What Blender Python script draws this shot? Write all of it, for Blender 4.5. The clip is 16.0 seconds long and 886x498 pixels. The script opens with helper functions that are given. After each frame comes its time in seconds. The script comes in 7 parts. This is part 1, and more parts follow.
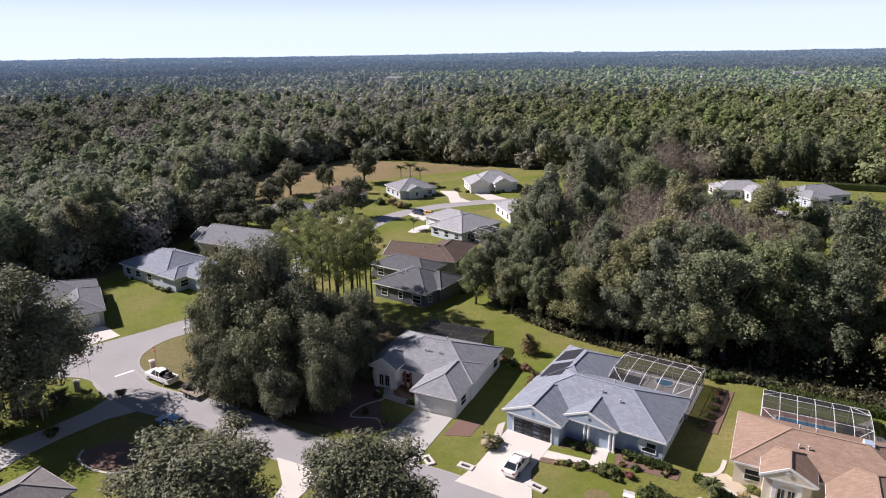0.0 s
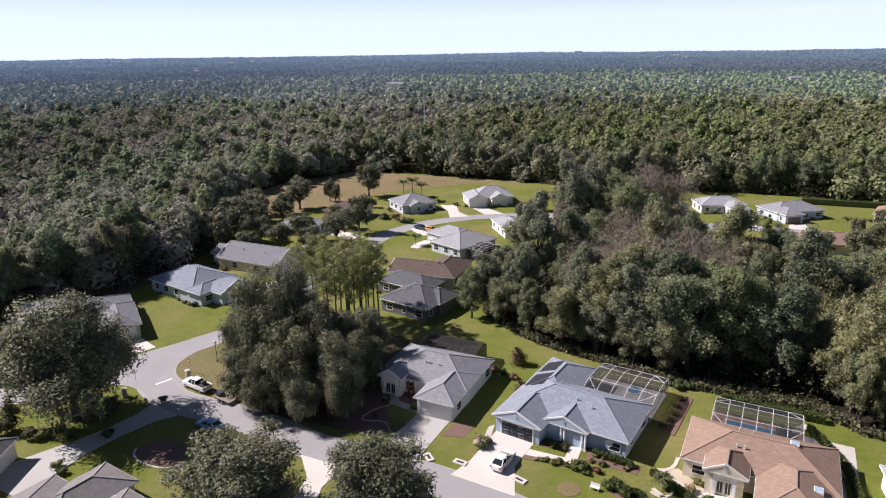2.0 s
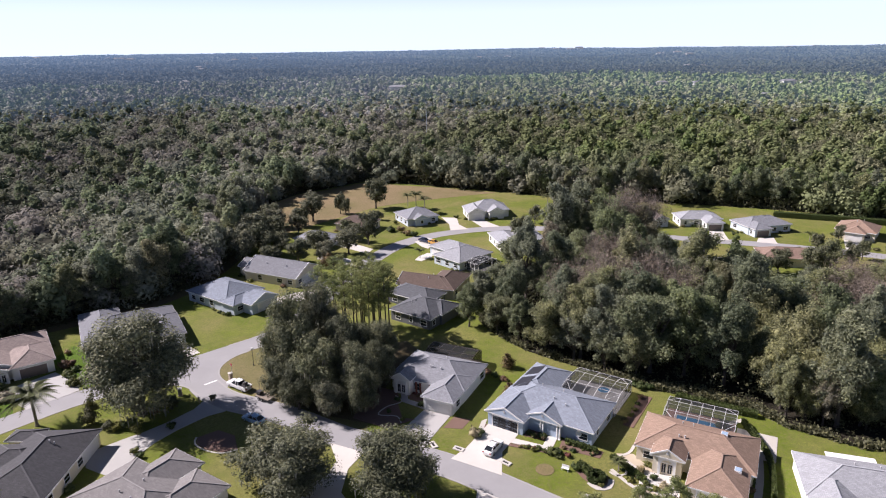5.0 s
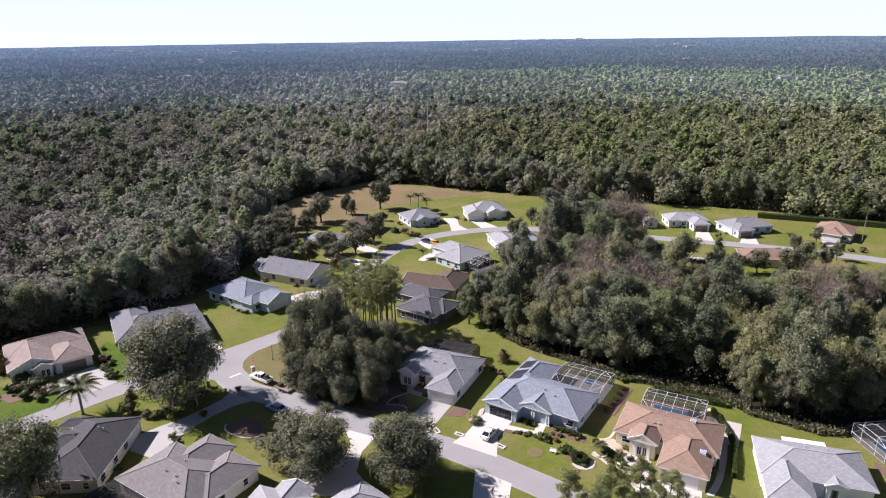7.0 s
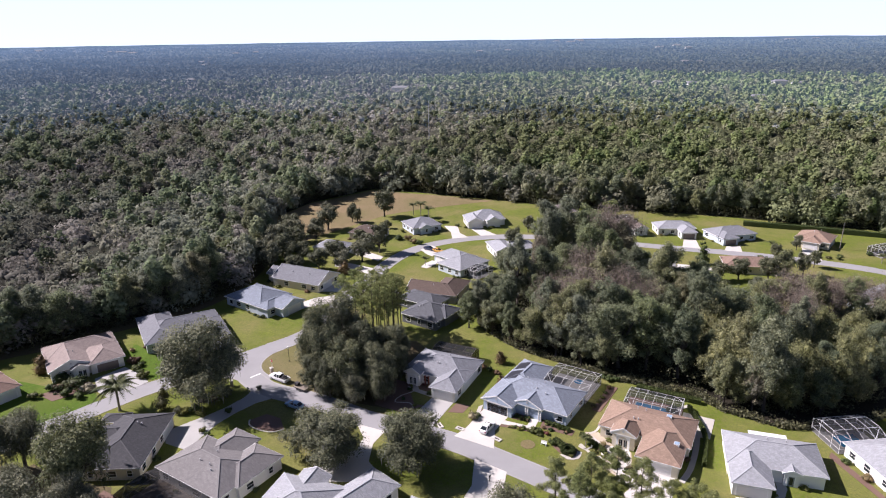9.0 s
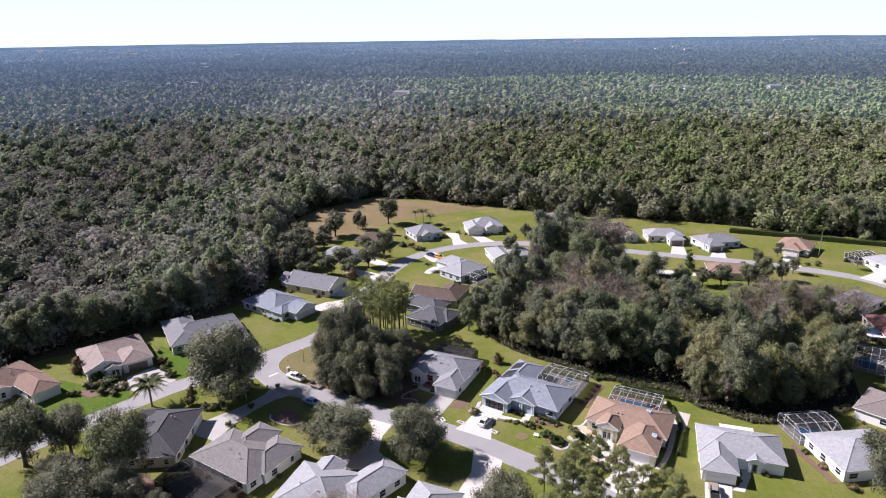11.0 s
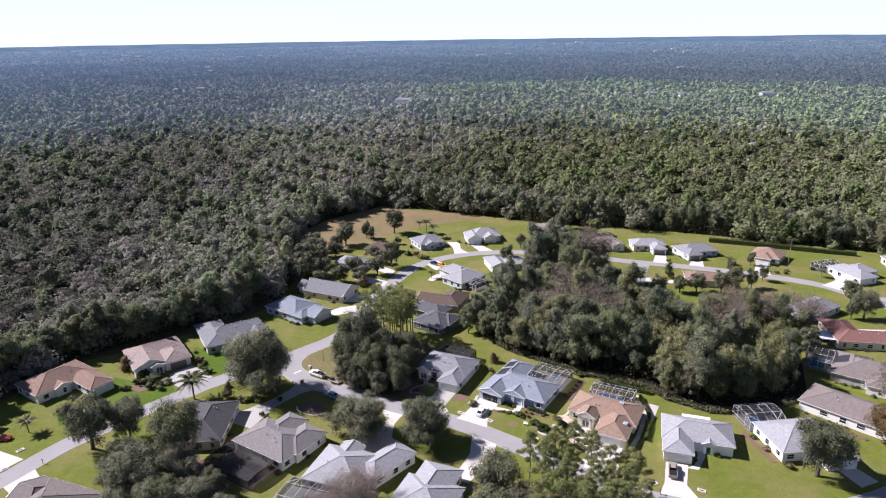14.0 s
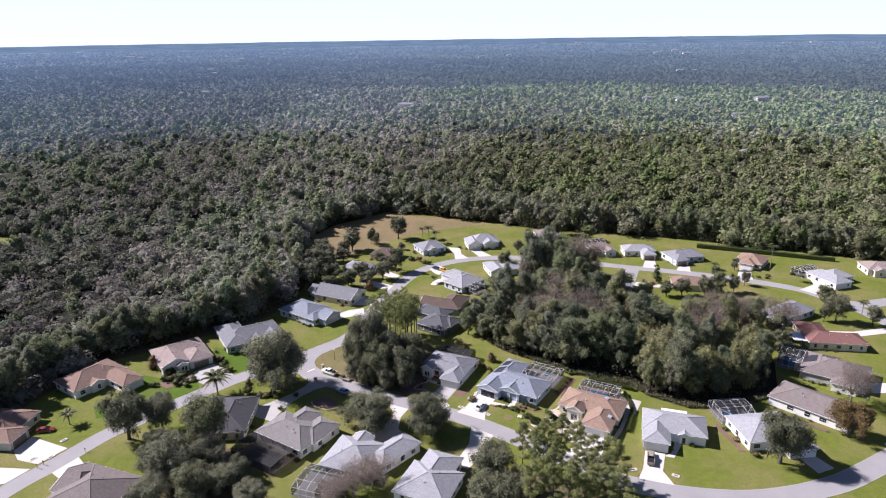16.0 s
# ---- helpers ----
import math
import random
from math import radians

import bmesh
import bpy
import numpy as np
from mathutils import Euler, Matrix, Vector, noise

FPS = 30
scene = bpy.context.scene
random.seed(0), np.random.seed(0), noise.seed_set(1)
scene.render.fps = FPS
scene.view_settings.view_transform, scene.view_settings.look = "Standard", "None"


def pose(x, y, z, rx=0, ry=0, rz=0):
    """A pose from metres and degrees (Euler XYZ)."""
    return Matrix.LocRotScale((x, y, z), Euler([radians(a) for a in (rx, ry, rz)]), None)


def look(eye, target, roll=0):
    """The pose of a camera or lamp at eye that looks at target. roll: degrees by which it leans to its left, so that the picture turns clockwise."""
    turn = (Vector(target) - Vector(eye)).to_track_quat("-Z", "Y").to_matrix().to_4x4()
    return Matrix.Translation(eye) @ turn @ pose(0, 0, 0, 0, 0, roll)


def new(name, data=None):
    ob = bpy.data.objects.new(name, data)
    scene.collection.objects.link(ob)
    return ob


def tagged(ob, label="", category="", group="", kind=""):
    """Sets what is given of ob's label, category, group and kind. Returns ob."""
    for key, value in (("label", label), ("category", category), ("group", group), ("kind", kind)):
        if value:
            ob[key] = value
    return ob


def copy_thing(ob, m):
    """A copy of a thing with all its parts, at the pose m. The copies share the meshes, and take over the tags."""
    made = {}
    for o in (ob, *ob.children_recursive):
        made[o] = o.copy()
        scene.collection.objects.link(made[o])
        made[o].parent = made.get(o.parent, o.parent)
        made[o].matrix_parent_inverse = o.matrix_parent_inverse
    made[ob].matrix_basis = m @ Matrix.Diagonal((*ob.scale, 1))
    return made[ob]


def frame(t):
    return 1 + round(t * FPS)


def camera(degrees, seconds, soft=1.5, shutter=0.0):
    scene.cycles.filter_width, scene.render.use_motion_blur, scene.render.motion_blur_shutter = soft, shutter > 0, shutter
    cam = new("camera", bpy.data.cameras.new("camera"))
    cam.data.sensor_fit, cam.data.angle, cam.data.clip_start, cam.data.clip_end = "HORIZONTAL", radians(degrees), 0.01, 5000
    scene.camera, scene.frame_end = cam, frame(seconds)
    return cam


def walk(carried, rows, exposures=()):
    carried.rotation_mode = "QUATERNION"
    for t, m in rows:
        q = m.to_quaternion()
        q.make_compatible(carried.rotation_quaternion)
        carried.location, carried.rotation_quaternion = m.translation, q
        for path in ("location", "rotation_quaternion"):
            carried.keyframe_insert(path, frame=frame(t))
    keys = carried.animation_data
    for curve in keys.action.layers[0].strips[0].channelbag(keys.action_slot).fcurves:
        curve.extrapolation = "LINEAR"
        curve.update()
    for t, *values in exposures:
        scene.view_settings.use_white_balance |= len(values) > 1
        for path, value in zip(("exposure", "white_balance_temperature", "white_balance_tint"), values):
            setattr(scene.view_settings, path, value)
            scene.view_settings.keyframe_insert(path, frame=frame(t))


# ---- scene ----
cam = camera(69.0, 16.0, soft=1.1)
# seconds, eye, yaw, pitch, roll of the drone
PATH = [
    (0, 0.74, 0.16, 45.17, 0.638, -16.918, -0.782),
    (0.5, 0.95, -2.75, 47.23, 0.674, -16.945, -0.785),
    (1, 1.12, -5.74, 49.28, 0.706, -16.972, -0.788),
    (1.5, 1.25, -8.79, 51.33, 0.735, -16.999, -0.791),
    (2, 1.36, -11.88, 53.36, 0.760, -17.026, -0.794),
    (2.5, 1.44, -14.97, 55.37, 0.782, -17.054, -0.797),
    (3, 1.49, -18.06, 57.35, 0.801, -17.081, -0.800),
    (3.5, 1.52, -21.14, 59.30, 0.818, -17.108, -0.802),
    (4, 1.54, -24.21, 61.21, 0.832, -17.135, -0.805),
    (4.5, 1.53, -27.25, 63.09, 0.844, -17.208, -0.808),
    (5, 1.52, -30.27, 64.95, 0.855, -17.512, -0.811),
    (5.5, 1.49, -33.28, 66.78, 0.864, -17.907, -0.814),
    (6, 1.44, -36.28, 68.58, 0.871, -18.211, -0.817),
    (6.5, 1.39, -39.28, 70.36, 0.877, -18.276, -0.820),
    (7, 1.34, -42.28, 72.14, 0.883, -18.282, -0.823),
    (7.5, 1.28, -45.31, 73.90, 0.887, -18.288, -0.826),
    (8, 1.21, -48.36, 75.66, 0.892, -18.293, -0.829),
    (8.5, 1.15, -51.45, 77.42, 0.896, -18.299, -0.831),
    (9, 1.08, -54.59, 79.20, 0.900, -18.305, -0.834),
    (9.5, 1.01, -57.79, 80.98, 0.905, -18.311, -0.837),
    (10, 0.95, -61.06, 82.79, 0.910, -18.317, -0.840),
    (10.5, 0.89, -64.41, 84.62, 0.916, -18.323, -0.843),
    (11, 0.84, -67.84, 86.48, 0.923, -18.328, -0.846),
    (11.5, 0.79, -71.36, 88.38, 0.932, -18.334, -0.849),
    (12, 0.75, -74.98, 90.30, 0.942, -18.340, -0.852),
    (12.5, 0.72, -78.67, 92.26, 0.953, -18.346, -0.855),
    (13, 0.70, -82.45, 94.25, 0.967, -18.352, -0.858),
    (13.5, 0.68, -86.31, 96.27, 0.983, -18.358, -0.861),
    (14, 0.68, -90.22, 98.32, 1.001, -18.363, -0.863),
    (14.5, 0.69, -94.17, 100.39, 1.022, -18.369, -0.866),
    (15, 0.70, -98.14, 102.46, 1.046, -18.375, -0.869),
    (15.5, 0.73, -102.10, 104.54, 1.074, -18.381, -0.872),
    (16, 0.77, -106.02, 106.61, 1.105, -18.387, -0.875),
]
walk(cam, [(t, pose(x, y, z, 90 + pitch, 0, yaw) @ pose(0, 0, 0, 0, 0, roll)) for t, x, y, z, yaw, pitch, roll in PATH],
     exposures=[(0.0, 0.73, 6260, 22), (6.0, 0.84, 6120, 24), (11.0, 0.90, 6000, 25), (16.0, 0.91, 5930, 25)])

# ---- sky and sun ----
SUN_DIR = Vector((-0.72, 0.225, 0.645)).normalized()      # towards the sun
world = bpy.data.worlds.new("sky")
scene.world = world
world.use_nodes = True
wn, wl = world.node_tree.nodes, world.node_tree.links
wn.clear()
sky = wn.new("ShaderNodeTexSky")
sky.sky_type = "NISHITA"
sky.sun_disc = False
sky.sun_elevation = math.asin(SUN_DIR.z)
sky.sun_rotation = math.atan2(SUN_DIR.x, SUN_DIR.y)
sky.air_density, sky.dust_density, sky.ozone_density = 0.45, 0.0, 1.5
sky_bg = wn.new("ShaderNodeBackground")
sky_bg.inputs["Strength"].default_value = 0.05
# pale haze that thins out upwards
coord = wn.new("ShaderNodeTexCoord")
split = wn.new("ShaderNodeSeparateXYZ")
wl.new(coord.outputs["Generated"], split.inputs[0])
thin = wn.new("ShaderNodeMapRange")
for k, v in ((1, 0.045), (2, 0.17), (3, 0.84), (4, 0.03)):
    thin.inputs[k].default_value = v
wl.new(split.outputs["Z"], thin.inputs[0])
haze = wn.new("ShaderNodeMix")
haze.data_type = "RGBA"
haze.inputs[7].default_value = (11.0, 12.9, 14.4, 1)
wl.new(thin.outputs[0], haze.inputs[0])
wl.new(sky.outputs[0], haze.inputs[6])
wl.new(haze.outputs[2], sky_bg.inputs["Color"])
# woods beyond the built land, down from the horizon, bluish haze painted into their colours
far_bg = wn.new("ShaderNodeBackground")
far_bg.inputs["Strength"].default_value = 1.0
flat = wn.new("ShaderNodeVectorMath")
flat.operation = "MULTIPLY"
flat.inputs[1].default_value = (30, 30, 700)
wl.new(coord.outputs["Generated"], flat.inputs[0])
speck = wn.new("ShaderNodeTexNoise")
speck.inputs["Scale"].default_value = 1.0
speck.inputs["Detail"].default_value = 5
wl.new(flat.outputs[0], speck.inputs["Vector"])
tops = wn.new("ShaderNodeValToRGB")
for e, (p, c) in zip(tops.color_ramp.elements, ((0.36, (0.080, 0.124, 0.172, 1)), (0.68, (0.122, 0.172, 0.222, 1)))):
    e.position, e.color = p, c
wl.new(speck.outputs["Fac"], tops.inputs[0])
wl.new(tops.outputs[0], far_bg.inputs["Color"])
ridge = wn.new("ShaderNodeTexNoise")
ridge.inputs["Scale"].default_value = 14
ridge.inputs["Detail"].default_value = 6
wl.new(coord.outputs["Generated"], ridge.inputs["Vector"])
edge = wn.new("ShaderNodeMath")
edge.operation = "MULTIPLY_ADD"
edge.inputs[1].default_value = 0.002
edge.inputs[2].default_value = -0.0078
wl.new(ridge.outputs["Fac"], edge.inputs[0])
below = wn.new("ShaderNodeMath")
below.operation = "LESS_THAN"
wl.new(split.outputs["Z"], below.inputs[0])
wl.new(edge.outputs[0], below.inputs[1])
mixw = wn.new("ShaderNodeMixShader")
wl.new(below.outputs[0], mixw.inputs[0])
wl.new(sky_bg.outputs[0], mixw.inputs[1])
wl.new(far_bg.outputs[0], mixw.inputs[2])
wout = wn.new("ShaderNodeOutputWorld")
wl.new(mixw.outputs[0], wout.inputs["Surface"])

sun = new("sun", bpy.data.lights.new("sun", "SUN"))
sun.data.energy = 5.0
sun.data.angle = radians(0.53)
sun.data.color = (1.0, 0.935, 0.85)
sun.matrix_world = look(SUN_DIR * 300, (0, 0, 0))


# ---- materials ----
class Nodes:
    """Small helper to write a node material."""

    def __init__(self, name):
        self.mat = bpy.data.materials.new(name)
        self.mat.use_nodes = True
        self.t = self.mat.node_tree
        self.bsdf = self.t.nodes["Principled BSDF"]
        self.obj = self.t.nodes.new("ShaderNodeTexCoord")
        self.geo = self.t.nodes.new("ShaderNodeNewGeometry")

    def link(self, a, b):
        self.t.links.new(a, b)

    def noise(self, scale, detail=4, rough=0.55, space="world", stretch=None):
        n = self.t.nodes.new("ShaderNodeTexNoise")
        n.inputs["Scale"].default_value = scale
        n.inputs["Detail"].default_value = detail
        n.inputs["Roughness"].default_value = rough
        src = self.geo.outputs["Position"] if space == "world" else self.obj.outputs["Object"]
        if stretch:
            m = self.t.nodes.new("ShaderNodeMapping")
            m.inputs["Scale"].default_value = stretch
            self.link(src, m.inputs["Vector"])
            src = m.outputs[0]
        self.link(src, n.inputs["Vector"])
        return n.outputs["Fac"]

    def ramp(self, fac, stops):
        r = self.t.nodes.new("ShaderNodeValToRGB")
        els = r.color_ramp.elements
        while len(els) < len(stops):
            els.new(0.5)
        for e, (p, c) in zip(els, stops):
            e.position, e.color = p, (*c, 1)
        self.link(fac, r.inputs[0])
        return r.outputs[0]

    def mix(self, fac, a, b, mode="MIX"):
        m = self.t.nodes.new("ShaderNodeMix")
        m.data_type, m.blend_type = "RGBA", mode
        for sock, v in ((m.inputs[0], fac), (m.inputs[6], a), (m.inputs[7], b)):
            if isinstance(v, (int, float)):
                sock.default_value = v
            elif isinstance(v, tuple):
                sock.default_value = (*v, 1)
            else:
                self.link(v, sock)
        return m.outputs[2]

    def math(self, op, a, b=0.0):
        m = self.t.nodes.new("ShaderNodeMath")
        m.operation = op
        for sock, v in ((m.inputs[0], a), (m.inputs[1], b)):
            if isinstance(v, (int, float)):
                sock.default_value = v
            else:
                self.link(v, sock)
        return m.outputs[0]

    def bump(self, height, strength=0.3, distance=0.05):
        b = self.t.nodes.new("ShaderNodeBump")
        b.inputs["Strength"].default_value = strength
        b.inputs["Distance"].default_value = distance
        self.link(height, b.inputs["Height"])
        self.link(b.outputs[0], self.bsdf.inputs["Normal"])

    def random(self):
        n = self.t.nodes.new("ShaderNodeObjectInfo")
        return n.outputs["Random"]

    def done(self, colour, rough=0.85, metal=0.0, spec=None):
        if isinstance(colour, tuple):
            self.bsdf.inputs["Base Color"].default_value = (*colour, 1)
        else:
            self.link(colour, self.bsdf.inputs["Base Color"])
        self.bsdf.inputs["Roughness"].default_value = rough
        self.bsdf.inputs["Metallic"].default_value = metal
        if spec is not None:
            self.bsdf.inputs["Specular IOR Level"].default_value = spec
        return self.mat


def scaled(c, k):
    return tuple(min(1.0, v * k) for v in c)


def shingle(name, c):
    """Asphalt shingles: courses, tab to tab variation and streaks."""
    n = Nodes(name)
    tabs = n.t.nodes.new("ShaderNodeTexBrick")
    tabs.inputs["Scale"].default_value = 1.0
    tabs.inputs["Brick Width"].default_value = 0.5
    tabs.inputs["Row Height"].default_value = 0.24
    tabs.inputs["Mortar Size"].default_value = 0.012
    tabs.inputs["Color1"].default_value = (*scaled(c, 1.2), 1)
    tabs.inputs["Color2"].default_value = (*scaled(c, 0.78), 1)
    tabs.inputs["Mortar"].default_value = (*scaled(c, 0.55), 1)
    n.link(n.obj.outputs["Object"], tabs.inputs["Vector"])
    big = n.noise(0.3, 4, 0.6)
    fine = n.noise(9.0, 3, 0.7)
    stain = n.noise(1.1, 5, 0.68)
    col = n.mix(n.math("MULTIPLY", big, 0.6), tabs.outputs["Color"], scaled(c, 0.68))
    col = n.mix(n.ramp(stain, [(0.46, (0, 0, 0)), (0.68, (0.55, 0.55, 0.55))]), col, scaled(c, 0.6))
    col = n.mix(n.ramp(fine, [(0.35, (0, 0, 0)), (0.7, (0.4, 0.4, 0.4))]), col, scaled(c, 1.25))
    n.bump(fine, 0.12, 0.02)
    return n.done(col, 0.95, spec=0.12)


def stucco(name, c):
    n = Nodes(name)
    big = n.noise(0.5, 4)
    fine = n.noise(18, 3)
    col = n.mix(n.math("MULTIPLY", big, 0.3), scaled(c, 1.05), scaled(c, 0.82))
    n.bump(fine, 0.25, 0.01)
    return n.done(col, 0.9)


def plain(name, c, rough=0.6, metal=0.0, vary=0.12):
    n = Nodes(name)
    f = n.noise(2.5, 3, space="object")
    col = n.mix(f, scaled(c, 1 - vary), scaled(c, 1 + vary))
    return n.done(col, rough, metal)


def concrete(name, c):
    n = Nodes(name)
    big, mid, fine = n.noise(0.18, 5), n.noise(1.3, 5, 0.65), n.noise(14, 3)
    col = n.mix(big, scaled(c, 0.8), scaled(c, 1.12))
    col = n.mix(n.math("MULTIPLY", mid, 0.4), col, scaled(c, 0.74))
    n.bump(fine, 0.15, 0.01)
    return n.done(col, 0.9)


def lawn_mat(name, a, b, dry, dry_at=0.58):
    """Grass: fresh and dry patches, clumps and blades."""
    n = Nodes(name)
    big, mid, fine = n.noise(0.045, 5, 0.6), n.noise(0.5, 5, 0.65), n.noise(7, 4, 0.75)
    yard, tuft = n.noise(0.13, 4, 0.6), n.noise(1.7, 4, 0.7)
    col = n.mix(n.ramp(n.math("ADD", n.math("MULTIPLY", mid, 0.5), n.math("MULTIPLY", yard, 0.5)), [(0.38, (0, 0, 0)), (0.62, (1, 1, 1))]), a, b)
    col = n.mix(n.ramp(big, [(dry_at - 0.06, (0, 0, 0)), (dry_at + 0.16, (1, 1, 1))]), col, dry)
    col = n.mix(n.ramp(tuft, [(0.44, (0, 0, 0)), (0.62, (0.8, 0.8, 0.8))]), col, n.mix(yard, dry, scaled(a, 0.55)))
    col = n.mix(n.ramp(fine, [(0.3, (0, 0, 0)), (0.7, (0.7, 0.7, 0.7))]), col, scaled(a, 0.5))
    n.bump(fine, 0.9, 0.08)
    return n.done(col, 0.95, spec=0.15)


def leaf_mat(name, stops, clump=0.5, through_light=0.25):
    """Foliage: each tree its own tint, clumps and single sprigs uneven."""
    n = Nodes(name)
    tree = n.ramp(n.random(), stops)
    big = n.noise(clump, 3, 0.6)
    fine = n.noise(3.5, 3, 0.7)
    col = n.mix(n.ramp(big, [(0.3, (0, 0, 0)), (0.7, (1, 1, 1))]), tree, n.mix(1.0, tree, (1.45, 1.35, 1.15), "MULTIPLY"))
    col = n.mix(n.ramp(fine, [(0.35, (0, 0, 0)), (0.7, (0.5, 0.5, 0.5))]), col, n.mix(1.0, tree, (0.64, 0.68, 0.68), "MULTIPLY"))
    col = n.mix(1.0, col, n.ramp(n.geo.outputs["Random Per Island"], [(0.0, (0.5, 0.52, 0.54)), (0.55, (0.95, 0.95, 0.95)), (1.0, (1.5, 1.46, 1.38))]), "MULTIPLY")
    m = n.done(col, 0.65, spec=0.3)
    tr = n.t.nodes.new("ShaderNodeBsdfTranslucent")
    n.link(col, tr.inputs["Color"])
    ms = n.t.nodes.new("ShaderNodeMixShader")
    ms.inputs[0].default_value = through_light
    n.link(n.bsdf.outputs[0], ms.inputs[1])
    n.link(tr.outputs[0], ms.inputs[2])
    n.link(ms.outputs[0], n.t.nodes["Material Output"].inputs["Surface"])
    return m


def canopy_mat(name):
    """Far woods: the tint of each crown is stored with its faces."""
    n = Nodes(name)
    at = n.t.nodes.new("ShaderNodeAttribute")
    at.attribute_name = "tint"
    m = n.done(at.outputs["Color"], 0.95, spec=0.04)
    tr = n.t.nodes.new("ShaderNodeBsdfTranslucent")
    n.link(at.outputs["Color"], tr.inputs["Color"])
    ms = n.t.nodes.new("ShaderNodeMixShader")
    ms.inputs[0].default_value = 0.3
    n.link(n.bsdf.outputs[0], ms.inputs[1])
    n.link(tr.outputs[0], ms.inputs[2])
    n.link(ms.outputs[0], n.t.nodes["Material Output"].inputs["Surface"])
    return m


def haze_mat(name, glow):
    """Backdrop of far-off woods, with bluish haze added as emission."""
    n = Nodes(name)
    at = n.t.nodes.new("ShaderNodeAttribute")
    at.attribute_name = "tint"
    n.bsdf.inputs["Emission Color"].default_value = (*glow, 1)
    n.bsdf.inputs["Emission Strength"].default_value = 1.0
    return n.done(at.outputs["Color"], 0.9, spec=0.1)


def bark_mat(name, c):
    n = Nodes(name)
    f = n.noise(4, 5, 0.7, stretch=(1, 1, 0.25))
    n.bump(f, 0.8, 0.05)
    return n.done(n.mix(f, scaled(c, 0.6), scaled(c, 1.4)), 0.95)


def glass_mat(name, c=(0.02, 0.025, 0.03)):
    n = Nodes(name)
    m = n.done(c, 0.06)
    return m


def screen_mat(name, c, cover):
    """Insect screen: a fine dark mesh that lets most of the view through."""
    n = Nodes(name)
    m = n.done(c, 0.8)
    tr = n.t.nodes.new("ShaderNodeBsdfTransparent")
    ms = n.t.nodes.new("ShaderNodeMixShader")
    ms.inputs[0].default_value = cover
    n.link(tr.outputs[0], ms.inputs[1])
    n.link(n.bsdf.outputs[0], ms.inputs[2])
    n.link(ms.outputs[0], n.t.nodes["Material Output"].inputs["Surface"])
    return m


def water_mat(name, c):
    n = Nodes(name)
    f = n.noise(2.2, 3)
    n.bump(f, 0.15, 0.03)
    return n.done(n.mix(f, scaled(c, 0.8), scaled(c, 1.2)), 0.05)


ROOF = {
    "bluegrey": shingle("blue_grey_shingle", (0.235, 0.262, 0.305)),
    "grey": shingle("grey_shingle", (0.245, 0.252, 0.27)),
    "midgrey": shingle("mid_grey_shingle", (0.20, 0.205, 0.22)),
    "palegrey": shingle("pale_grey_shingle", (0.318, 0.326, 0.342)),
    "warmgrey": shingle("weathered_warm_grey_shingle", (0.215, 0.205, 0.20)),
    "slate": shingle("slate_grey_shingle", (0.115, 0.12, 0.13)),
    "charcoal": shingle("charcoal_shingle", (0.085, 0.085, 0.09)),
    "tan": shingle("tan_shingle", (0.29, 0.205, 0.155)),
    "sand": shingle("sand_pink_shingle", (0.29, 0.24, 0.218)),
    "taupe": shingle("taupe_shingle", (0.20, 0.175, 0.165)),
    "brown": shingle("brown_shingle", (0.125, 0.095, 0.08)),
    "red": shingle("red_brown_shingle", (0.225, 0.12, 0.105)),
    "rosy": shingle("rosy_brown_shingle", (0.25, 0.175, 0.14)),
}
CAP = {k: plain(k + "_ridge_shingle", scaled(c, 1.12), 0.95, vary=0.15) for k, c in (
    ("warmgrey", (0.215, 0.205, 0.20)), ("bluegrey", (0.235, 0.262, 0.305)), ("grey", (0.245, 0.252, 0.27)), ("midgrey", (0.20, 0.205, 0.22)), ("palegrey", (0.318, 0.326, 0.342)), ("slate", (0.115, 0.12, 0.13)), ("charcoal", (0.085, 0.085, 0.09)),
    ("tan", (0.27, 0.19, 0.145)), ("sand", (0.28, 0.232, 0.21)), ("taupe", (0.20, 0.175, 0.165)), ("brown", (0.125, 0.095, 0.08)), ("red", (0.225, 0.12, 0.105)), ("rosy", (0.25, 0.175, 0.14)))}
WALL = {
    "white": stucco("white_stucco", (0.72, 0.71, 0.68)),
    "blue": stucco("pale_blue_stucco", (0.36, 0.44, 0.55)),
    "lightblue": stucco("light_blue_grey_stucco", (0.48, 0.54, 0.60)),
    "cream": stucco("cream_stucco", (0.66, 0.60, 0.48)),
    "sage": stucco("sage_grey_stucco", (0.40, 0.43, 0.38)),
    "darkgrey": stucco("dark_grey_stucco", (0.13, 0.135, 0.14)),
    "beige": stucco("beige_stucco", (0.55, 0.50, 0.42)),
}
M_TRIM = plain("white_trim_paint", (0.78, 0.78, 0.77), 0.5, vary=0.04)
M_GARAGE = plain("garage_door_paint", (0.70, 0.69, 0.67), 0.5, vary=0.05)
M_GARAGE_DARK = plain("brown_garage_door_paint", (0.16, 0.13, 0.115), 0.5)
M_GLASS = glass_mat("window_glass")
M_DARK = plain("dark_opening", (0.02, 0.02, 0.022), 0.7)
M_SCREEN = screen_mat("insect_screen", (0.03, 0.032, 0.035), 0.5)
M_SCREEN_DARK = screen_mat("black_insect_screen", (0.012, 0.013, 0.014), 0.62)
M_ALU = plain("white_aluminium", (0.80, 0.80, 0.80), 0.35, vary=0.03)
M_BRONZE = plain("dark_bronze_aluminium", (0.10, 0.085, 0.07), 0.4)
M_SKYLIGHT = plain("skylight_dome", (0.30, 0.40, 0.52), 0.15)
M_PIPE = plain("grey_vent_pipe", (0.45, 0.45, 0.46), 0.5)
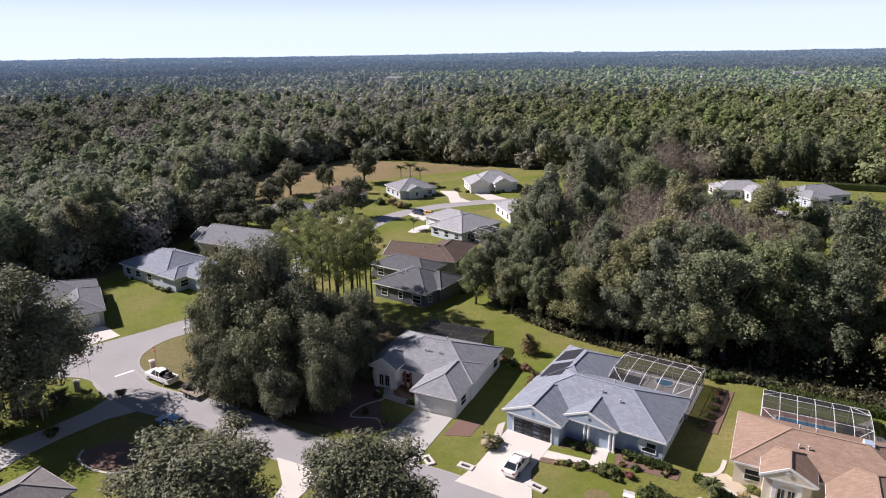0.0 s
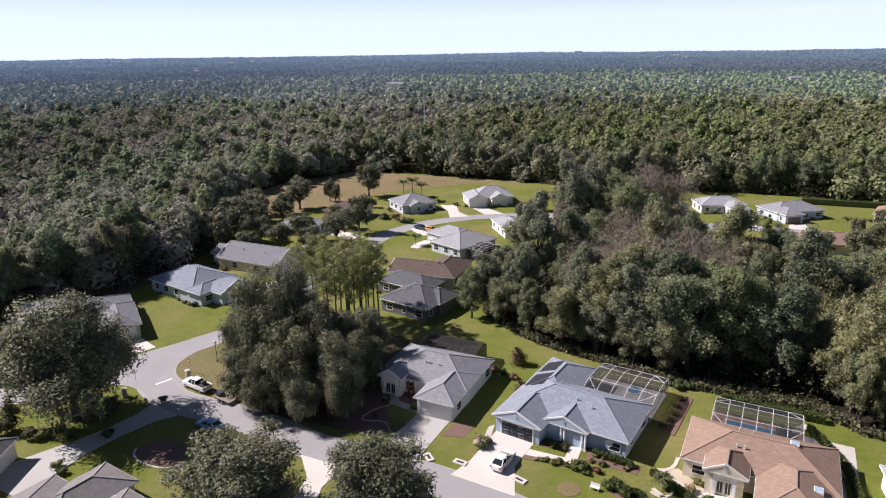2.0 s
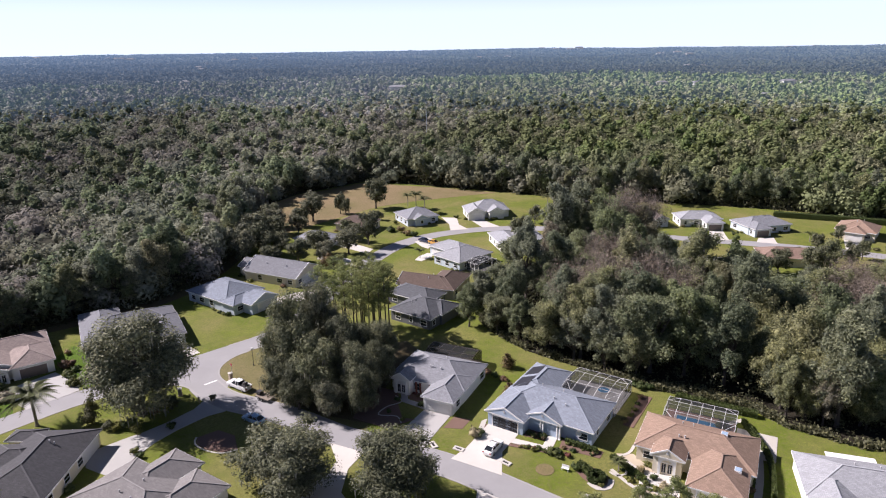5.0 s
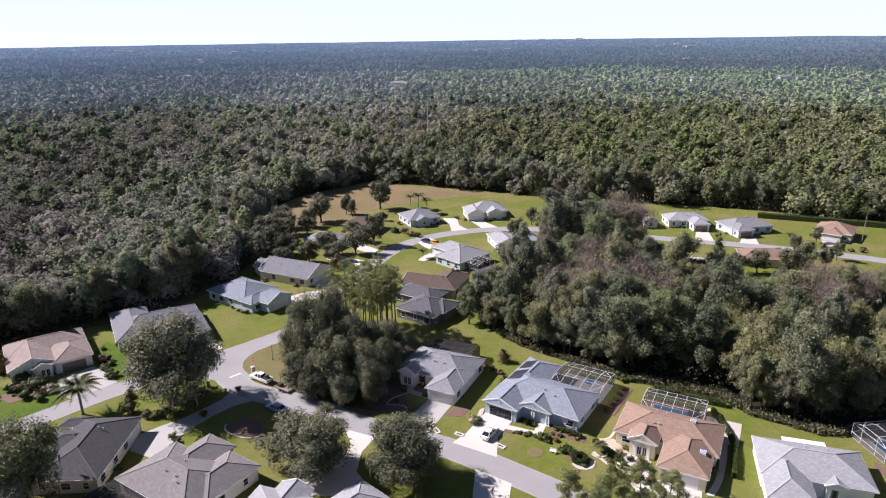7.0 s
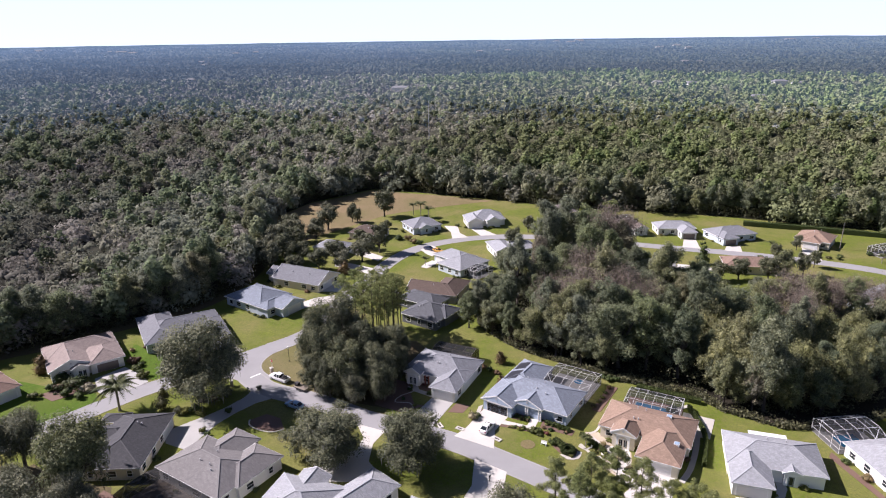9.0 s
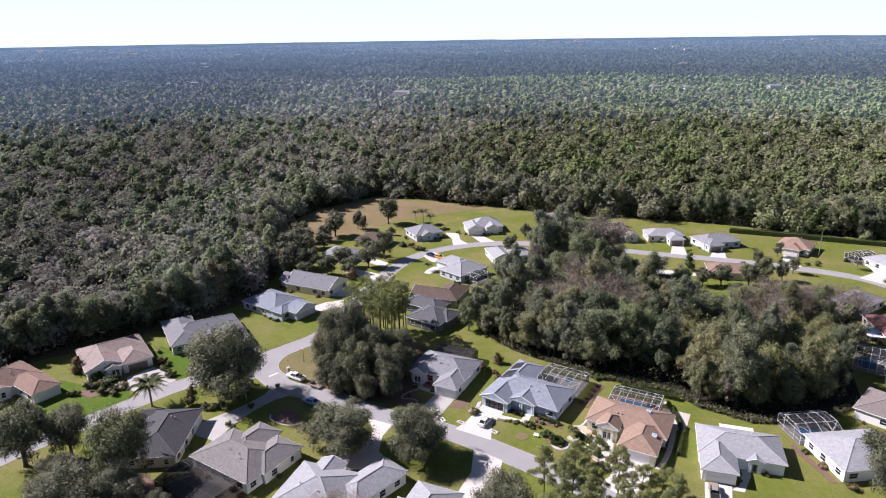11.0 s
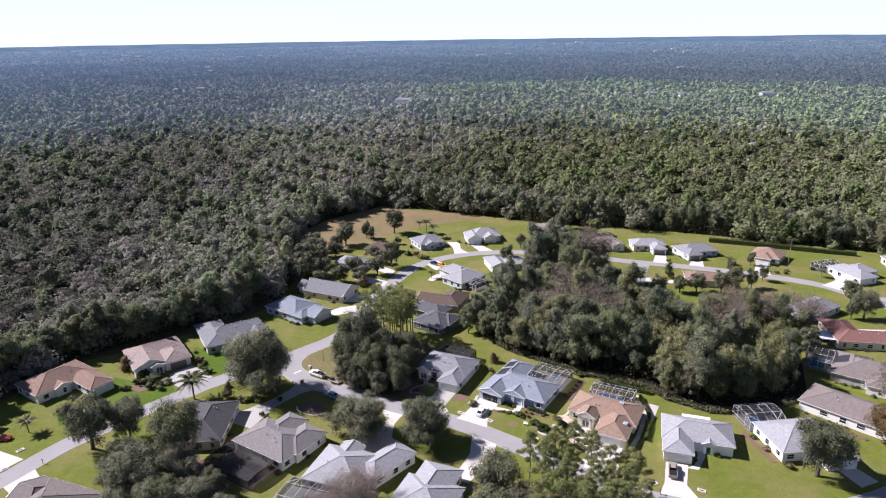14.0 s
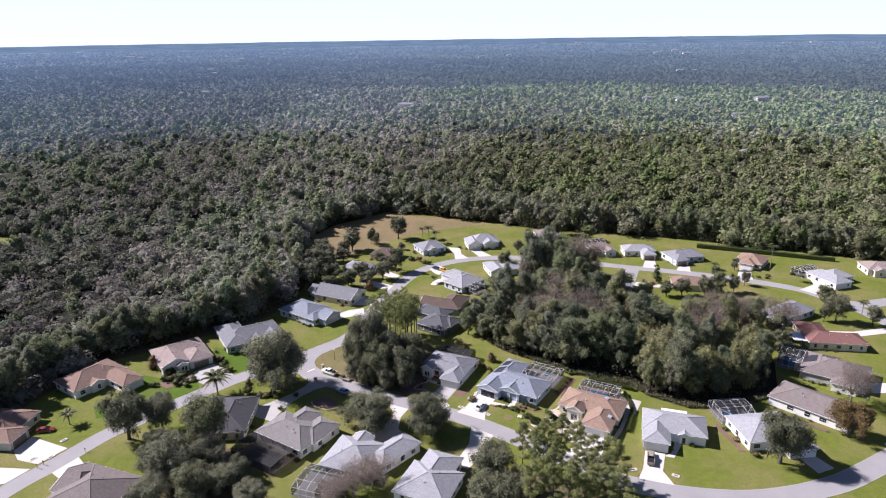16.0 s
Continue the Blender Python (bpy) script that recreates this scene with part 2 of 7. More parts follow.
M_SOLAR = plain("black_solar_mat", (0.035, 0.036, 0.045), 0.35)
M_DOOR = plain("front_door_paint", (0.16, 0.18, 0.22), 0.4)
M_ROAD = concrete("worn_asphalt_road", (0.30, 0.295, 0.295))
M_KERB = concrete("concrete_kerb", (0.34, 0.33, 0.32))
M_DRIVE = concrete("pale_concrete", (0.58, 0.55, 0.50))
M_DRIVE_GREY = concrete("grey_concrete", (0.42, 0.41, 0.39))
M_PAVER = concrete("reddish_pavers", (0.34, 0.20, 0.155))
M_MARK = plain("white_road_paint", (0.75, 0.75, 0.74), 0.7)
M_LAWN = lawn_mat("lawn_grass", (0.100, 0.148, 0.014), (0.204, 0.236, 0.034), (0.290, 0.240, 0.105), 0.49)
M_LUSH = lawn_mat("lush_lawn_grass", (0.060, 0.125, 0.008), (0.110, 0.185, 0.016), (0.170, 0.190, 0.040), 0.62)
M_MEADOW = lawn_mat("dry_meadow_grass", (0.16, 0.15, 0.055), (0.24, 0.195, 0.10), (0.30, 0.215, 0.13), 0.42)
M_VERGE = lawn_mat("dry_verge_grass", (0.15, 0.15, 0.05), (0.20, 0.18, 0.07), (0.27, 0.22, 0.12), 0.48)
# floor nearly black: shade under the trees is put into its colour
M_SHADED_FLOOR = lawn_mat("forest_floor", (0.024, 0.023, 0.016), (0.034, 0.029, 0.020), (0.046, 0.036, 0.025), 0.5)
M_LITTER = lawn_mat("oak_leaf_litter", (0.13, 0.10, 0.06), (0.17, 0.125, 0.075), (0.12, 0.12, 0.05), 0.5)
M_MULCH = concrete("red_brown_mulch", (0.165, 0.10, 0.075))
M_ROCK = concrete("pale_rock_border", (0.50, 0.47, 0.42))
M_TRIM_STONE = concrete("white_gravel", (0.62, 0.60, 0.56))
M_SAND = concrete("sandy_gravel", (0.46, 0.39, 0.29))
M_WATER = water_mat("pool_water", (0.035, 0.20, 0.38))
M_POND = water_mat("pond_water", (0.015, 0.05, 0.035))
M_OAK = leaf_mat("live_oak_leaves", [(0.0, (0.100, 0.111, 0.068)), (0.35, (0.128, 0.140, 0.086)), (0.7, (0.158, 0.166, 0.114)), (1.0, (0.144, 0.161, 0.083))], 0.5, 0.2)
M_MOSS = leaf_mat("hanging_grey_moss", [(0.0, (0.163, 0.169, 0.149)), (1.0, (0.208, 0.211, 0.189))], 1.5)
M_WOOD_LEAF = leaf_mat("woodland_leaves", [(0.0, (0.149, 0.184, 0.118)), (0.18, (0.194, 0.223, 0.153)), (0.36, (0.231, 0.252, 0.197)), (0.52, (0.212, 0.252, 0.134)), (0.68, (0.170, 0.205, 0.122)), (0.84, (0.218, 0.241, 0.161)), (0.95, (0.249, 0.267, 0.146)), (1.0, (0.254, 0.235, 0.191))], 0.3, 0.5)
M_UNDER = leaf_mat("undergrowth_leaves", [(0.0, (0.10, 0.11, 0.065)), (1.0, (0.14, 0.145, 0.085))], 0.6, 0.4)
M_OLIVE = leaf_mat("olive_green_leaves", [(0.0, (0.215, 0.230, 0.120)), (0.5, (0.249, 0.258, 0.133)), (1.0, (0.267, 0.276, 0.159))], 0.4, 0.45)
M_PINE = leaf_mat("pine_needles", [(0.0, (0.181, 0.216, 0.089)), (0.5, (0.218, 0.251, 0.104)), (1.0, (0.251, 0.273, 0.121))], 0.8, 0.45)
M_PALM = leaf_mat("palm_fronds", [(0.0, (0.07, 0.09, 0.03)), (1.0, (0.12, 0.13, 0.06))], 1.0)
M_SHRUB = leaf_mat("shrub_leaves", [(0.0, (0.045, 0.07, 0.022)), (0.45, (0.075, 0.10, 0.032)), (0.62, (0.17, 0.175, 0.045)), (0.74, (0.09, 0.11, 0.04)), (0.86, (0.13, 0.045, 0.045)), (0.94, (0.24, 0.20, 0.10)), (1.0, (0.30, 0.28, 0.21))], 2.0)
M_HEDGE = leaf_mat("clipped_hedge_leaves", [(0.0, (0.05, 0.075, 0.022)), (1.0, (0.075, 0.10, 0.028))], 2.0)
M_BROWN_LEAF = leaf_mat("rusty_autumn_leaves", [(0.0, (0.13, 0.095, 0.045)), (1.0, (0.17, 0.12, 0.05))], 0.8)
M_TWIG = leaf_mat("bare_grey_twigs", [(0.0, (0.17, 0.145, 0.125)), (1.0, (0.24, 0.20, 0.175))], 0.8, 0.1)
M_BARK = bark_mat("grey_brown_bark", (0.075, 0.062, 0.052))
M_BARK_PALE = bark_mat("pale_bark", (0.24, 0.21, 0.19))
M_CANOPY = canopy_mat("woods_canopy")
# emission grows with distance to imitate bluish haze in the air
M_HAZE = [haze_mat("distant_woods", tuple(c * (1 - math.exp(-((d / 3900) ** 1.22))) for c in (0.112, 0.176, 0.265))) for d in (750, 970, 1250, 1600, 2050, 2600, 3200, 3900, 4700)]
M_PAINT_WHITE = plain("white_car_paint", (0.75, 0.75, 0.74), 0.25, vary=0.02)
M_PAINT_BLUE = plain("light_blue_car_paint", (0.24, 0.38, 0.52), 0.25, vary=0.03)
M_PAINT_NAVY = plain("dark_blue_car_paint", (0.03, 0.04, 0.08), 0.25)
M_PAINT_AMBER = plain("amber_car_paint", (0.55, 0.28, 0.04), 0.3)
M_PAINT_TAN = plain("pewter_car_paint", (0.28, 0.25, 0.21), 0.3)
M_PAINT_RED = plain("dark_red_car_paint", (0.22, 0.03, 0.025), 0.3)
M_TYRE = plain("tyre_rubber", (0.02, 0.02, 0.02), 0.8)
M_STEEL = plain("bare_steel", (0.45, 0.45, 0.45), 0.35, 0.8)
M_LAMP_RED = plain("tail_lamp_red", (0.35, 0.02, 0.02), 0.3)
M_SIGN_RED = plain("sign_red", (0.45, 0.03, 0.03), 0.5)
M_BLACK = plain("black_paint", (0.02, 0.02, 0.02), 0.5)
M_GLOBE = plain("white_lamp_globe", (0.8, 0.8, 0.78), 0.3)
M_TIMBER = plain("grey_deck_timber", (0.24, 0.20, 0.16), 0.8)
M_BRICK = concrete("pale_brick", (0.42, 0.35, 0.29))
M_RED_BRICK = concrete("red_brick", (0.30, 0.11, 0.075))
M_MACHINE = plain("dark_machine_paint", (0.05, 0.045, 0.045), 0.5)


# ---- mesh helpers ----
class Shape:
    """Vertices and faces of one mesh, gathered from simple solids."""

    def __init__(self):
        self.v, self.f = [], []

    def add(self, verts, faces):
        n = len(self.v)
        self.v += [tuple(p) for p in verts]
        self.f += [tuple(i + n for i in f) for f in faces]
        return self

    def box(self, x0, y0, z0, x1, y1, z1):
        p = [(x, y, z) for z in (z0, z1) for x, y in ((x0, y0), (x1, y0), (x1, y1), (x0, y1))]
        return self.add(p, [(3, 2, 1, 0), (4, 5, 6, 7), (0, 1, 5, 4), (1, 2, 6, 5), (2, 3, 7, 6), (3, 0, 4, 7)])

    def bar(self, a, b, w, h=None):
        """A straight bar of square or flat section from a to b."""
        a, b, h = Vector(a), Vector(b), h or w
        d = (b - a).normalized()
        s = d.cross((0, 0, 1))
        s = (s.normalized() if s.length > 1e-4 else Vector((1, 0, 0))) * w / 2
        u = s.cross(d).normalized() * h / 2
        p = [q + i * s + j * u for q in (a, b) for i, j in ((-1, -1), (1, -1), (1, 1), (-1, 1))]
        return self.add(p, [(0, 1, 2, 3), (7, 6, 5, 4), (0, 4, 5, 1), (1, 5, 6, 2), (2, 6, 7, 3), (3, 7, 4, 0)])

    def tube(self, pts, radii, n=7):
        """A tapered round limb through the points."""
        rings = []
        for i, (p, r) in enumerate(zip(pts, radii)):
            p = Vector(p)
            q = Vector(pts[min(i + 1, len(pts) - 1)]) - Vector(pts[max(i - 1, 0)])
            d = q.normalized()
            s = d.cross((0.3, 1, 0.1)).normalized()
            u = s.cross(d)
            rings.append([p + (s * math.cos(k * 2 * math.pi / n) + u * math.sin(k * 2 * math.pi / n)) * r for k in range(n)])
        faces = [(i * n + k, i * n + (k + 1) % n, (i + 1) * n + (k + 1) % n, (i + 1) * n + k) for i in range(len(pts) - 1) for k in range(n)]
        faces += [tuple(range(n))[::-1], tuple((len(pts) - 1) * n + k for k in range(n))]
        return self.add([p for ring in rings for p in ring], faces)

    def lathe(self, profile, n=12, centre=(0, 0)):
        """A turned solid from (radius, z) pairs."""
        pts = [(centre[0] + r * math.cos(k * 2 * math.pi / n), centre[1] + r * math.sin(k * 2 * math.pi / n), z) for r, z in profile for k in range(n)]
        faces = [(i * n + k, i * n + (k + 1) % n, (i + 1) * n + (k + 1) % n, (i + 1) * n + k) for i in range(len(profile) - 1) for k in range(n)]
        faces += [tuple(range(n))[::-1], tuple((len(profile) - 1) * n + k for k in range(n))]
        return self.add(pts, faces)

    def slab(self, outline, z0, z1):
        """A flat slab over an outline of (x, y)."""
        n = len(outline)
        if sum(a[0] * b[1] - b[0] * a[1] for a, b in zip(outline, outline[1:] + outline[:1])) < 0:
            outline = outline[::-1]
        p = [(x, y, z0) for x, y in outline] + [(x, y, z1) for x, y in outline]
        faces = [tuple(range(n))[::-1], tuple(range(n, 2 * n))] + [(i, (i + 1) % n, n + (i + 1) % n, n + i) for i in range(n)]
        return self.add(p, faces)

    def mesh(self, name, mat, smooth=False):
        me = bpy.data.meshes.new(name)
        me.from_pydata(self.v, [], self.f)
        me.materials.append(mat)
        if smooth:
            me.shade_smooth()
        me.update()
        return me


def part(name, shape, mat, parent, label="", smooth=False, at=None):
    """One mesh object under a thing or a part; shape may be a ready mesh that alike parts share."""
    me = shape if isinstance(shape, bpy.types.Mesh) else shape.mesh(name, mat, smooth)
    ob = new(name, me)
    ob.parent = parent
    if at is not None:
        ob.matrix_basis = at
    return tagged(ob, label)


def thing(name, label, category, m=None, group="", kind=""):
    ob = new(name)
    if m is not None:
        ob.matrix_basis = m
    return tagged(ob, label, category, group, kind)


def solid(name, shape, mat, label, category, m=None, group="", kind="", smooth=False):
    ob = new(name, shape.mesh(name, mat, smooth))
    if m is not None:
        ob.matrix_basis = m
    return tagged(ob, label, category, group, kind)


def smooth_line(pts, step=3.0):
    """A curve through the points (Catmull-Rom), evenly fine."""
    p = [Vector(q) for q in pts]
    p = [2 * p[0] - p[1]] + p + [2 * p[-1] - p[-2]]
    out = []
    for a, b, c, d in zip(p, p[1:], p[2:], p[3:]):
        n = max(2, int((c - b).length / step))
        for i in range(n):
            t = i / n
            out.append(0.5 * ((2 * b) + (c - a) * t + (2 * a - 5 * b + 4 * c - d) * t * t + (3 * b - a - 3 * c + d) * t ** 3))
    return out + [p[-2]]


def ribbon(line, left, right, z0, z1):
    """A strip of ground along a line, from left to right of it in metres."""
    s, rows = Shape(), []
    for i, p in enumerate(line):
        d = (line[min(i + 1, len(line) - 1)] - line[max(i - 1, 0)]).normalized()
        nrm = Vector((-d.y, d.x))
        rows.append((p + nrm * left, p + nrm * right))
    v = [(q.x, q.y, z) for a, b in rows for q, z in ((a, z0), (a, z1), (b, z1), (b, z0))]
    f = [(4 * i + k, 4 * i + k + 1, 4 * i + 5 + k, 4 * i + 4 + k) for i in range(len(rows) - 1) for k in range(3)]
    return s.add(v, f)


def inside(poly, x, y):
    """Whether points lie in a polygon; x and y are arrays."""
    x, y = np.asarray(x, float), np.asarray(y, float)
    hit = np.zeros(x.shape, bool)
    for (ax, ay), (bx, by) in zip(poly, poly[1:] + poly[:1]):
        cross = ((ay > y) != (by > y)) & (x < (bx - ax) * (y - ay) / ((by - ay) or 1e-9) + ax)
        hit ^= cross
    return hit


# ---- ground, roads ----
# ground colour darkened in place of the shade under the woods
ground = solid("ground", Shape().slab([(-9500, -1500), (9500, -1500), (9500, 9500), (-9500, 9500)], -2.0, 0.0), M_SHADED_FLOOR,
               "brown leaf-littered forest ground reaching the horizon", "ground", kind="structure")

CLEARING = [(-190, -220), (-146, 40), (-134, 68), (-130.5, 80), (-121, 97), (-111, 103), (-98, 114), (-89, 121), (-77, 133), (-71, 155), (-72, 185), (-84, 228), (-70, 262), (-42, 290),
            (-2, 275), (32, 259), (48, 249), (88, 240), (121, 228), (147, 217), (178, 203), (208, 190), (250, 178), (300, 160), (300, -220)]
solid("lawn", Shape().slab(CLEARING, -0.05, 0.03), M_LAWN, "mown green lawn with dry patches round the houses", "lawn", kind="structure")
solid("meadow", Shape().slab([(-84, 226), (-70, 260), (-42, 287), (-2, 272), (22, 261), (5, 254), (-14, 246), (-30, 236), (-46, 215), (-60, 195), (-70, 190)], 0.0, 0.05), M_MEADOW,
      "dry brown meadow grass beside the woods", "meadow", kind="structure")

ROAD_A = smooth_line([(-118, 10), (-114, 21), (-110.4, 29), (-105.5, 37.2), (-99, 49.6), (-90.5, 60), (-86, 65.2), (-81.6, 70), (-77.6, 74.7), (-73.2, 79.4), (-68.6, 83.2), (-64, 87), (-58.5, 91.6), (-53, 96.8), (-48, 101.4), (-42.6, 106.4), (-38.4, 112.6), (-35.8, 121), (-34.0, 130),
                      (-31, 142), (-27.4, 154), (-22, 170), (-15.5, 182), (-7, 190.5), (3, 196), (13.5, 199.2), (28, 200), (46, 197), (68, 190), (83, 184.5), (105, 177), (127, 168), (147, 156.5), (156, 145), (164, 126), (168, 100)])
ROAD_B = smooth_line([(-54, 92), (-49, 85.4), (-44.4, 80.9), (-39.4, 78.2), (-33.2, 75.8), (-26.3, 72.2), (-18.6, 67.4), (-10, 63.8), (-1.8, 60.0), (4, 56.8), (11, 51.9), (20, 45.4), (30, 37.6), (38, 31.4), (48, 26.7), (61.5, 23.5), (75.5, 23.1), (92, 27), (106, 33.5), (138, 52)])
ROAD_C = smooth_line([(155, 147), (163, 138.5), (178, 140.5), (200, 147), (240, 160)])
ROAD_D = smooth_line([(86, 184), (80, 170), (74, 154)])
ROADS = ((ROAD_A, 2.85), (ROAD_B, 2.85), (ROAD_C, 3.2), (ROAD_D, 3.0))
for k, (line, half) in enumerate(ROADS):
    road = solid("road", ribbon(line, half, -half, 0.0, 0.06 + 0.004 * k), M_ROAD, "worn pale grey asphalt residential street", "road", kind="structure")
    others = [q for m, (other, _) in enumerate(ROADS) if m != k for q in other]
    for sgn in (1, -1):
        run = []
        for i, p in enumerate(line + [None]):
            if p is not None:
                d = (line[min(i + 1, len(line) - 1)] - line[max(i - 1, 0)]).normalized()
                e = p + Vector((-d.y, d.x)) * sgn * half
            if p is not None and min((e - q).length for q in others) > (10.0 if k < 2 else 7.0):
                run.append(p)
            else:
                if len(run) > 2:
                    part("kerb", ribbon(run, sgn * half + 0.16, sgn * half - 0.16, 0.0, 0.085 + 0.004 * k), M_KERB, road, "low rolled concrete kerb")
                run = []
solid("stop_line", Shape().bar((-48.95, 85.4, 0.075), (-46.95, 87.4, 0.075), 0.42, 0.012), M_MARK, "white painted stop line on the street", "road marking", kind="structure")
CORNER = [(-44.4, 100.4), (-46.4, 98.4), (-47.7, 95.8), (-48.2, 93), (-47.7, 90.4), (-46.3, 88), (-43.8, 85.6)]      # kerb line of the street corner
solid("corner_fillet", Shape().slab([(-65, 82.6), (-58, 96.4), (-47, 104.6), (-42.4, 102.6), *CORNER, (-44.4, 80.6), (-47.2, 80.0), (-49.2, 81.9), (-52, 84.4), (-55.1, 85.4), (-58.5, 84.9), (-62, 83.4)], 0.0, 0.056), M_ROAD,
      "worn asphalt where the two streets join", "road", kind="structure")
solid("verge", Shape().slab([(-41, 103.6), *CORNER, (-39.4, 82.4), (-33.6, 79.4), (-26.5, 75.2), (-20, 71), (-14, 68.4), (-14, 92), (-24, 106), (-33, 117), (-37, 111)], 0.0, 0.045), M_VERGE,
      "dry yellow-green grass verge under the oaks", "grass verge", kind="structure")
part("kerb", ribbon(smooth_line(CORNER, 0.8), 0.16, -0.16, 0.0, 0.085), M_KERB, bpy.data.objects["road"], "low rolled concrete kerb")
part("kerb", ribbon(smooth_line([(-46.4, 79.0), (-47.4, 80.1), (-49.2, 81.9), (-52, 84.4), (-55.1, 85.4), (-58.5, 84.9), (-62, 83.0)], 0.8), 0.16, -0.16, 0.0, 0.085), M_KERB, bpy.data.objects["road"], "low rolled concrete kerb")

solid("leaf_litter", Shape().slab([(-27, 101), (-19, 104), (-9, 105), (-5.5, 99), (-9.5, 92), (-12, 84), (-13.5, 71), (-24, 74.5), (-34, 82), (-37, 92), (-33, 100)], 0.0, 0.052), M_LITTER, "brown leaf litter and bare soil under the oaks", "leaf litter", kind="structure")

DRIVES = {  # outlines of driveways and paths
    "h1": ([(-4.0, 75.6), (0.9, 73.4), (-2.4, 66.5), (-3.4, 63.2), (-9.9, 66.4), (-8.0, 68.4)], M_DRIVE_GREY, "driveway"),
    "h1p": ([(-3.9, 75.7), (-8.4, 78.6), (-8.9, 82.2), (-7.6, 82.4), (-7.2, 79.4), (-3.6, 77.2)], M_DRIVE_GREY, "footpath"),
    "h2": ([(8.0, 71.3), (13.1, 68.0), (9.6, 62.4), (9.0, 56.2), (1.0, 60.6), (3.6, 63.6)], M_DRIVE, "driveway"),
    "h2p": ([(12.0, 66.2), (16.6, 64.2), (17.8, 66.8), (19.4, 66.4), (17.8, 62.6), (11.2, 64.9)], M_DRIVE, "footpath"),
    "h3": ([(36, 50.2), (42.3, 46.9), (39.6, 40.5), (38.8, 33.8), (29.6, 40.9), (32.6, 43.5)], M_DRIVE, "driveway"),
    "h3p": ([(31, 57.5), (36, 55.5), (35, 49), (33, 45), (31, 46), (32.5, 51), (30, 54)], M_DRIVE, "footpath"),
    "hw": ([(51.3, 41.6), (56.2, 40.2), (53.4, 33), (54.6, 27.6), (46.4, 30.2), (48.6, 34.0)], M_DRIVE, "driveway"),
    "hwp": ([(55.6, 39.2), (58.0, 38.4), (61.5, 43.6), (62.0, 47.2), (60.6, 47.6), (59.9, 44.2), (57.8, 40.4)], M_DRIVE, "footpath"),
    "hw2": ([(90.3, 38.8), (94.8, 39.4), (97.2, 34.0), (92.2, 32.0)], M_DRIVE, "driveway"),
    "e1": ([(116, 44), (122, 49), (126, 42), (119, 38)], M_DRIVE, "driveway"),
    "e2": ([(129, 70), (131, 76), (150, 76), (150, 70)], M_DRIVE, "driveway"),
    "hl2": ([(-87.5, 85.3), (-82.8, 91.2), (-76, 86.6), (-73.4, 83.6), (-79.6, 76.4), (-83.4, 79.0)], M_DRIVE_GREY, "driveway"),
    "hl1": ([(-65.8, 100.9), (-60.2, 104.3), (-55.2, 99.9), (-59.6, 95.4)], M_DRIVE, "driveway"),
    "hl4": ([(-120.6, 42.4), (-119.6, 49.0), (-106.4, 43.6), (-110.4, 36.6), (-117, 38.5)], M_DRIVE, "driveway"),
    "hl5": ([(-130, 36), (-111.0, 34.6), (-114.0, 28.8), (-130, 26)], M_DRIVE, "driveway"),
    "hb": ([(-104.4, 33.0), (-101.0, 39.6), (-95.4, 34.2), (-97.6, 28.2)], M_DRIVE, "driveway"),
    "hd": ([(-60.5, 62.6), (-56.6, 66.3), (-53.4, 69.0), (-50.4, 72.2), (-47.6, 76.2), (-46.8, 79.1), (-41.2, 75.6), (-44.2, 73.8), (-47.6, 69.8), (-50.2, 65.6), (-51.6, 61.6), (-53.4, 56.2), (-58.6, 58.6)], M_DRIVE_GREY, "driveway"),
    "hs2": ([(-26.8, 46), (-13.6, 46.4), (-13.8, 49.4), (-15.8, 52.2), (-15.6, 58.0), (-13.6, 62.4), (-19.8, 65.2), (-17.9, 60.2), (-18.6, 56.4), (-21.4, 53.8), (-26.3, 49.8)], M_DRIVE, "driveway"),
    "hs3": ([(0, 36), (3.6, 34), (9.8, 43.0), (11.0, 48.9), (5.0, 53.0), (4.2, 45)], M_DRIVE, "driveway"),
    "h5": ([(-47.5, 131.5), (-45, 128), (-36, 132), (-37, 138), (-43, 136)], M_DRIVE, "driveway"),
    "h6": ([(-43, 141.5), (-41.5, 152), (-33.2, 147), (-33.8, 141)], M_DRIVE, "driveway"),
    "h9": ([(-2.6, 217), (0.4, 207), (1, 198), (7.6, 199.6), (4.2, 206), (3.4, 216)], M_DRIVE, "driveway"),
    "h10": ([(9.0, 212), (13.4, 212.6), (19.5, 202.6), (13, 201.6)], M_DRIVE, "driveway"),
    "h11": ([(-6.6, 176), (-3, 184), (-7, 189), (-11.5, 184), (-8.5, 178)], M_DRIVE, "driveway"),
    "x1": ([(-41, 190), (-25, 176), (-26.5, 171), (-42, 184)], M_DRIVE, "driveway"),
    "x2": ([(-42, 172), (-27, 163), (-28.6, 157.5), (-42, 166)], M_DRIVE, "driveway"),
    "r2": ([(94.0, 193.6), (98.8, 193.4), (96.4, 182), (90.2, 184)], M_DRIVE, "driveway"),
    "r3": ([(107.4, 184.5), (112.8, 185.0), (110.6, 177.4), (104.6, 179.6)], M_DRIVE, "driveway"),
    "r4": ([(134.8, 181.2), (138.8, 178.2), (134.6, 166.6), (128.8, 169.6)], M_DRIVE, "driveway"),
    "r5": ([(158.2, 160), (160.4, 167), (163.4, 154), (158, 143.5), (149.4, 154.5)], M_DRIVE, "driveway"),
    "rp": ([(82, 165), (94, 160.5), (93.4, 157.5), (79.5, 160.5)], M_DRIVE, "driveway"),
    "red": ([(132, 111), (148, 109), (162, 112), (162, 116), (148, 113), (132, 114)], M_DRIVE, "driveway"),
}
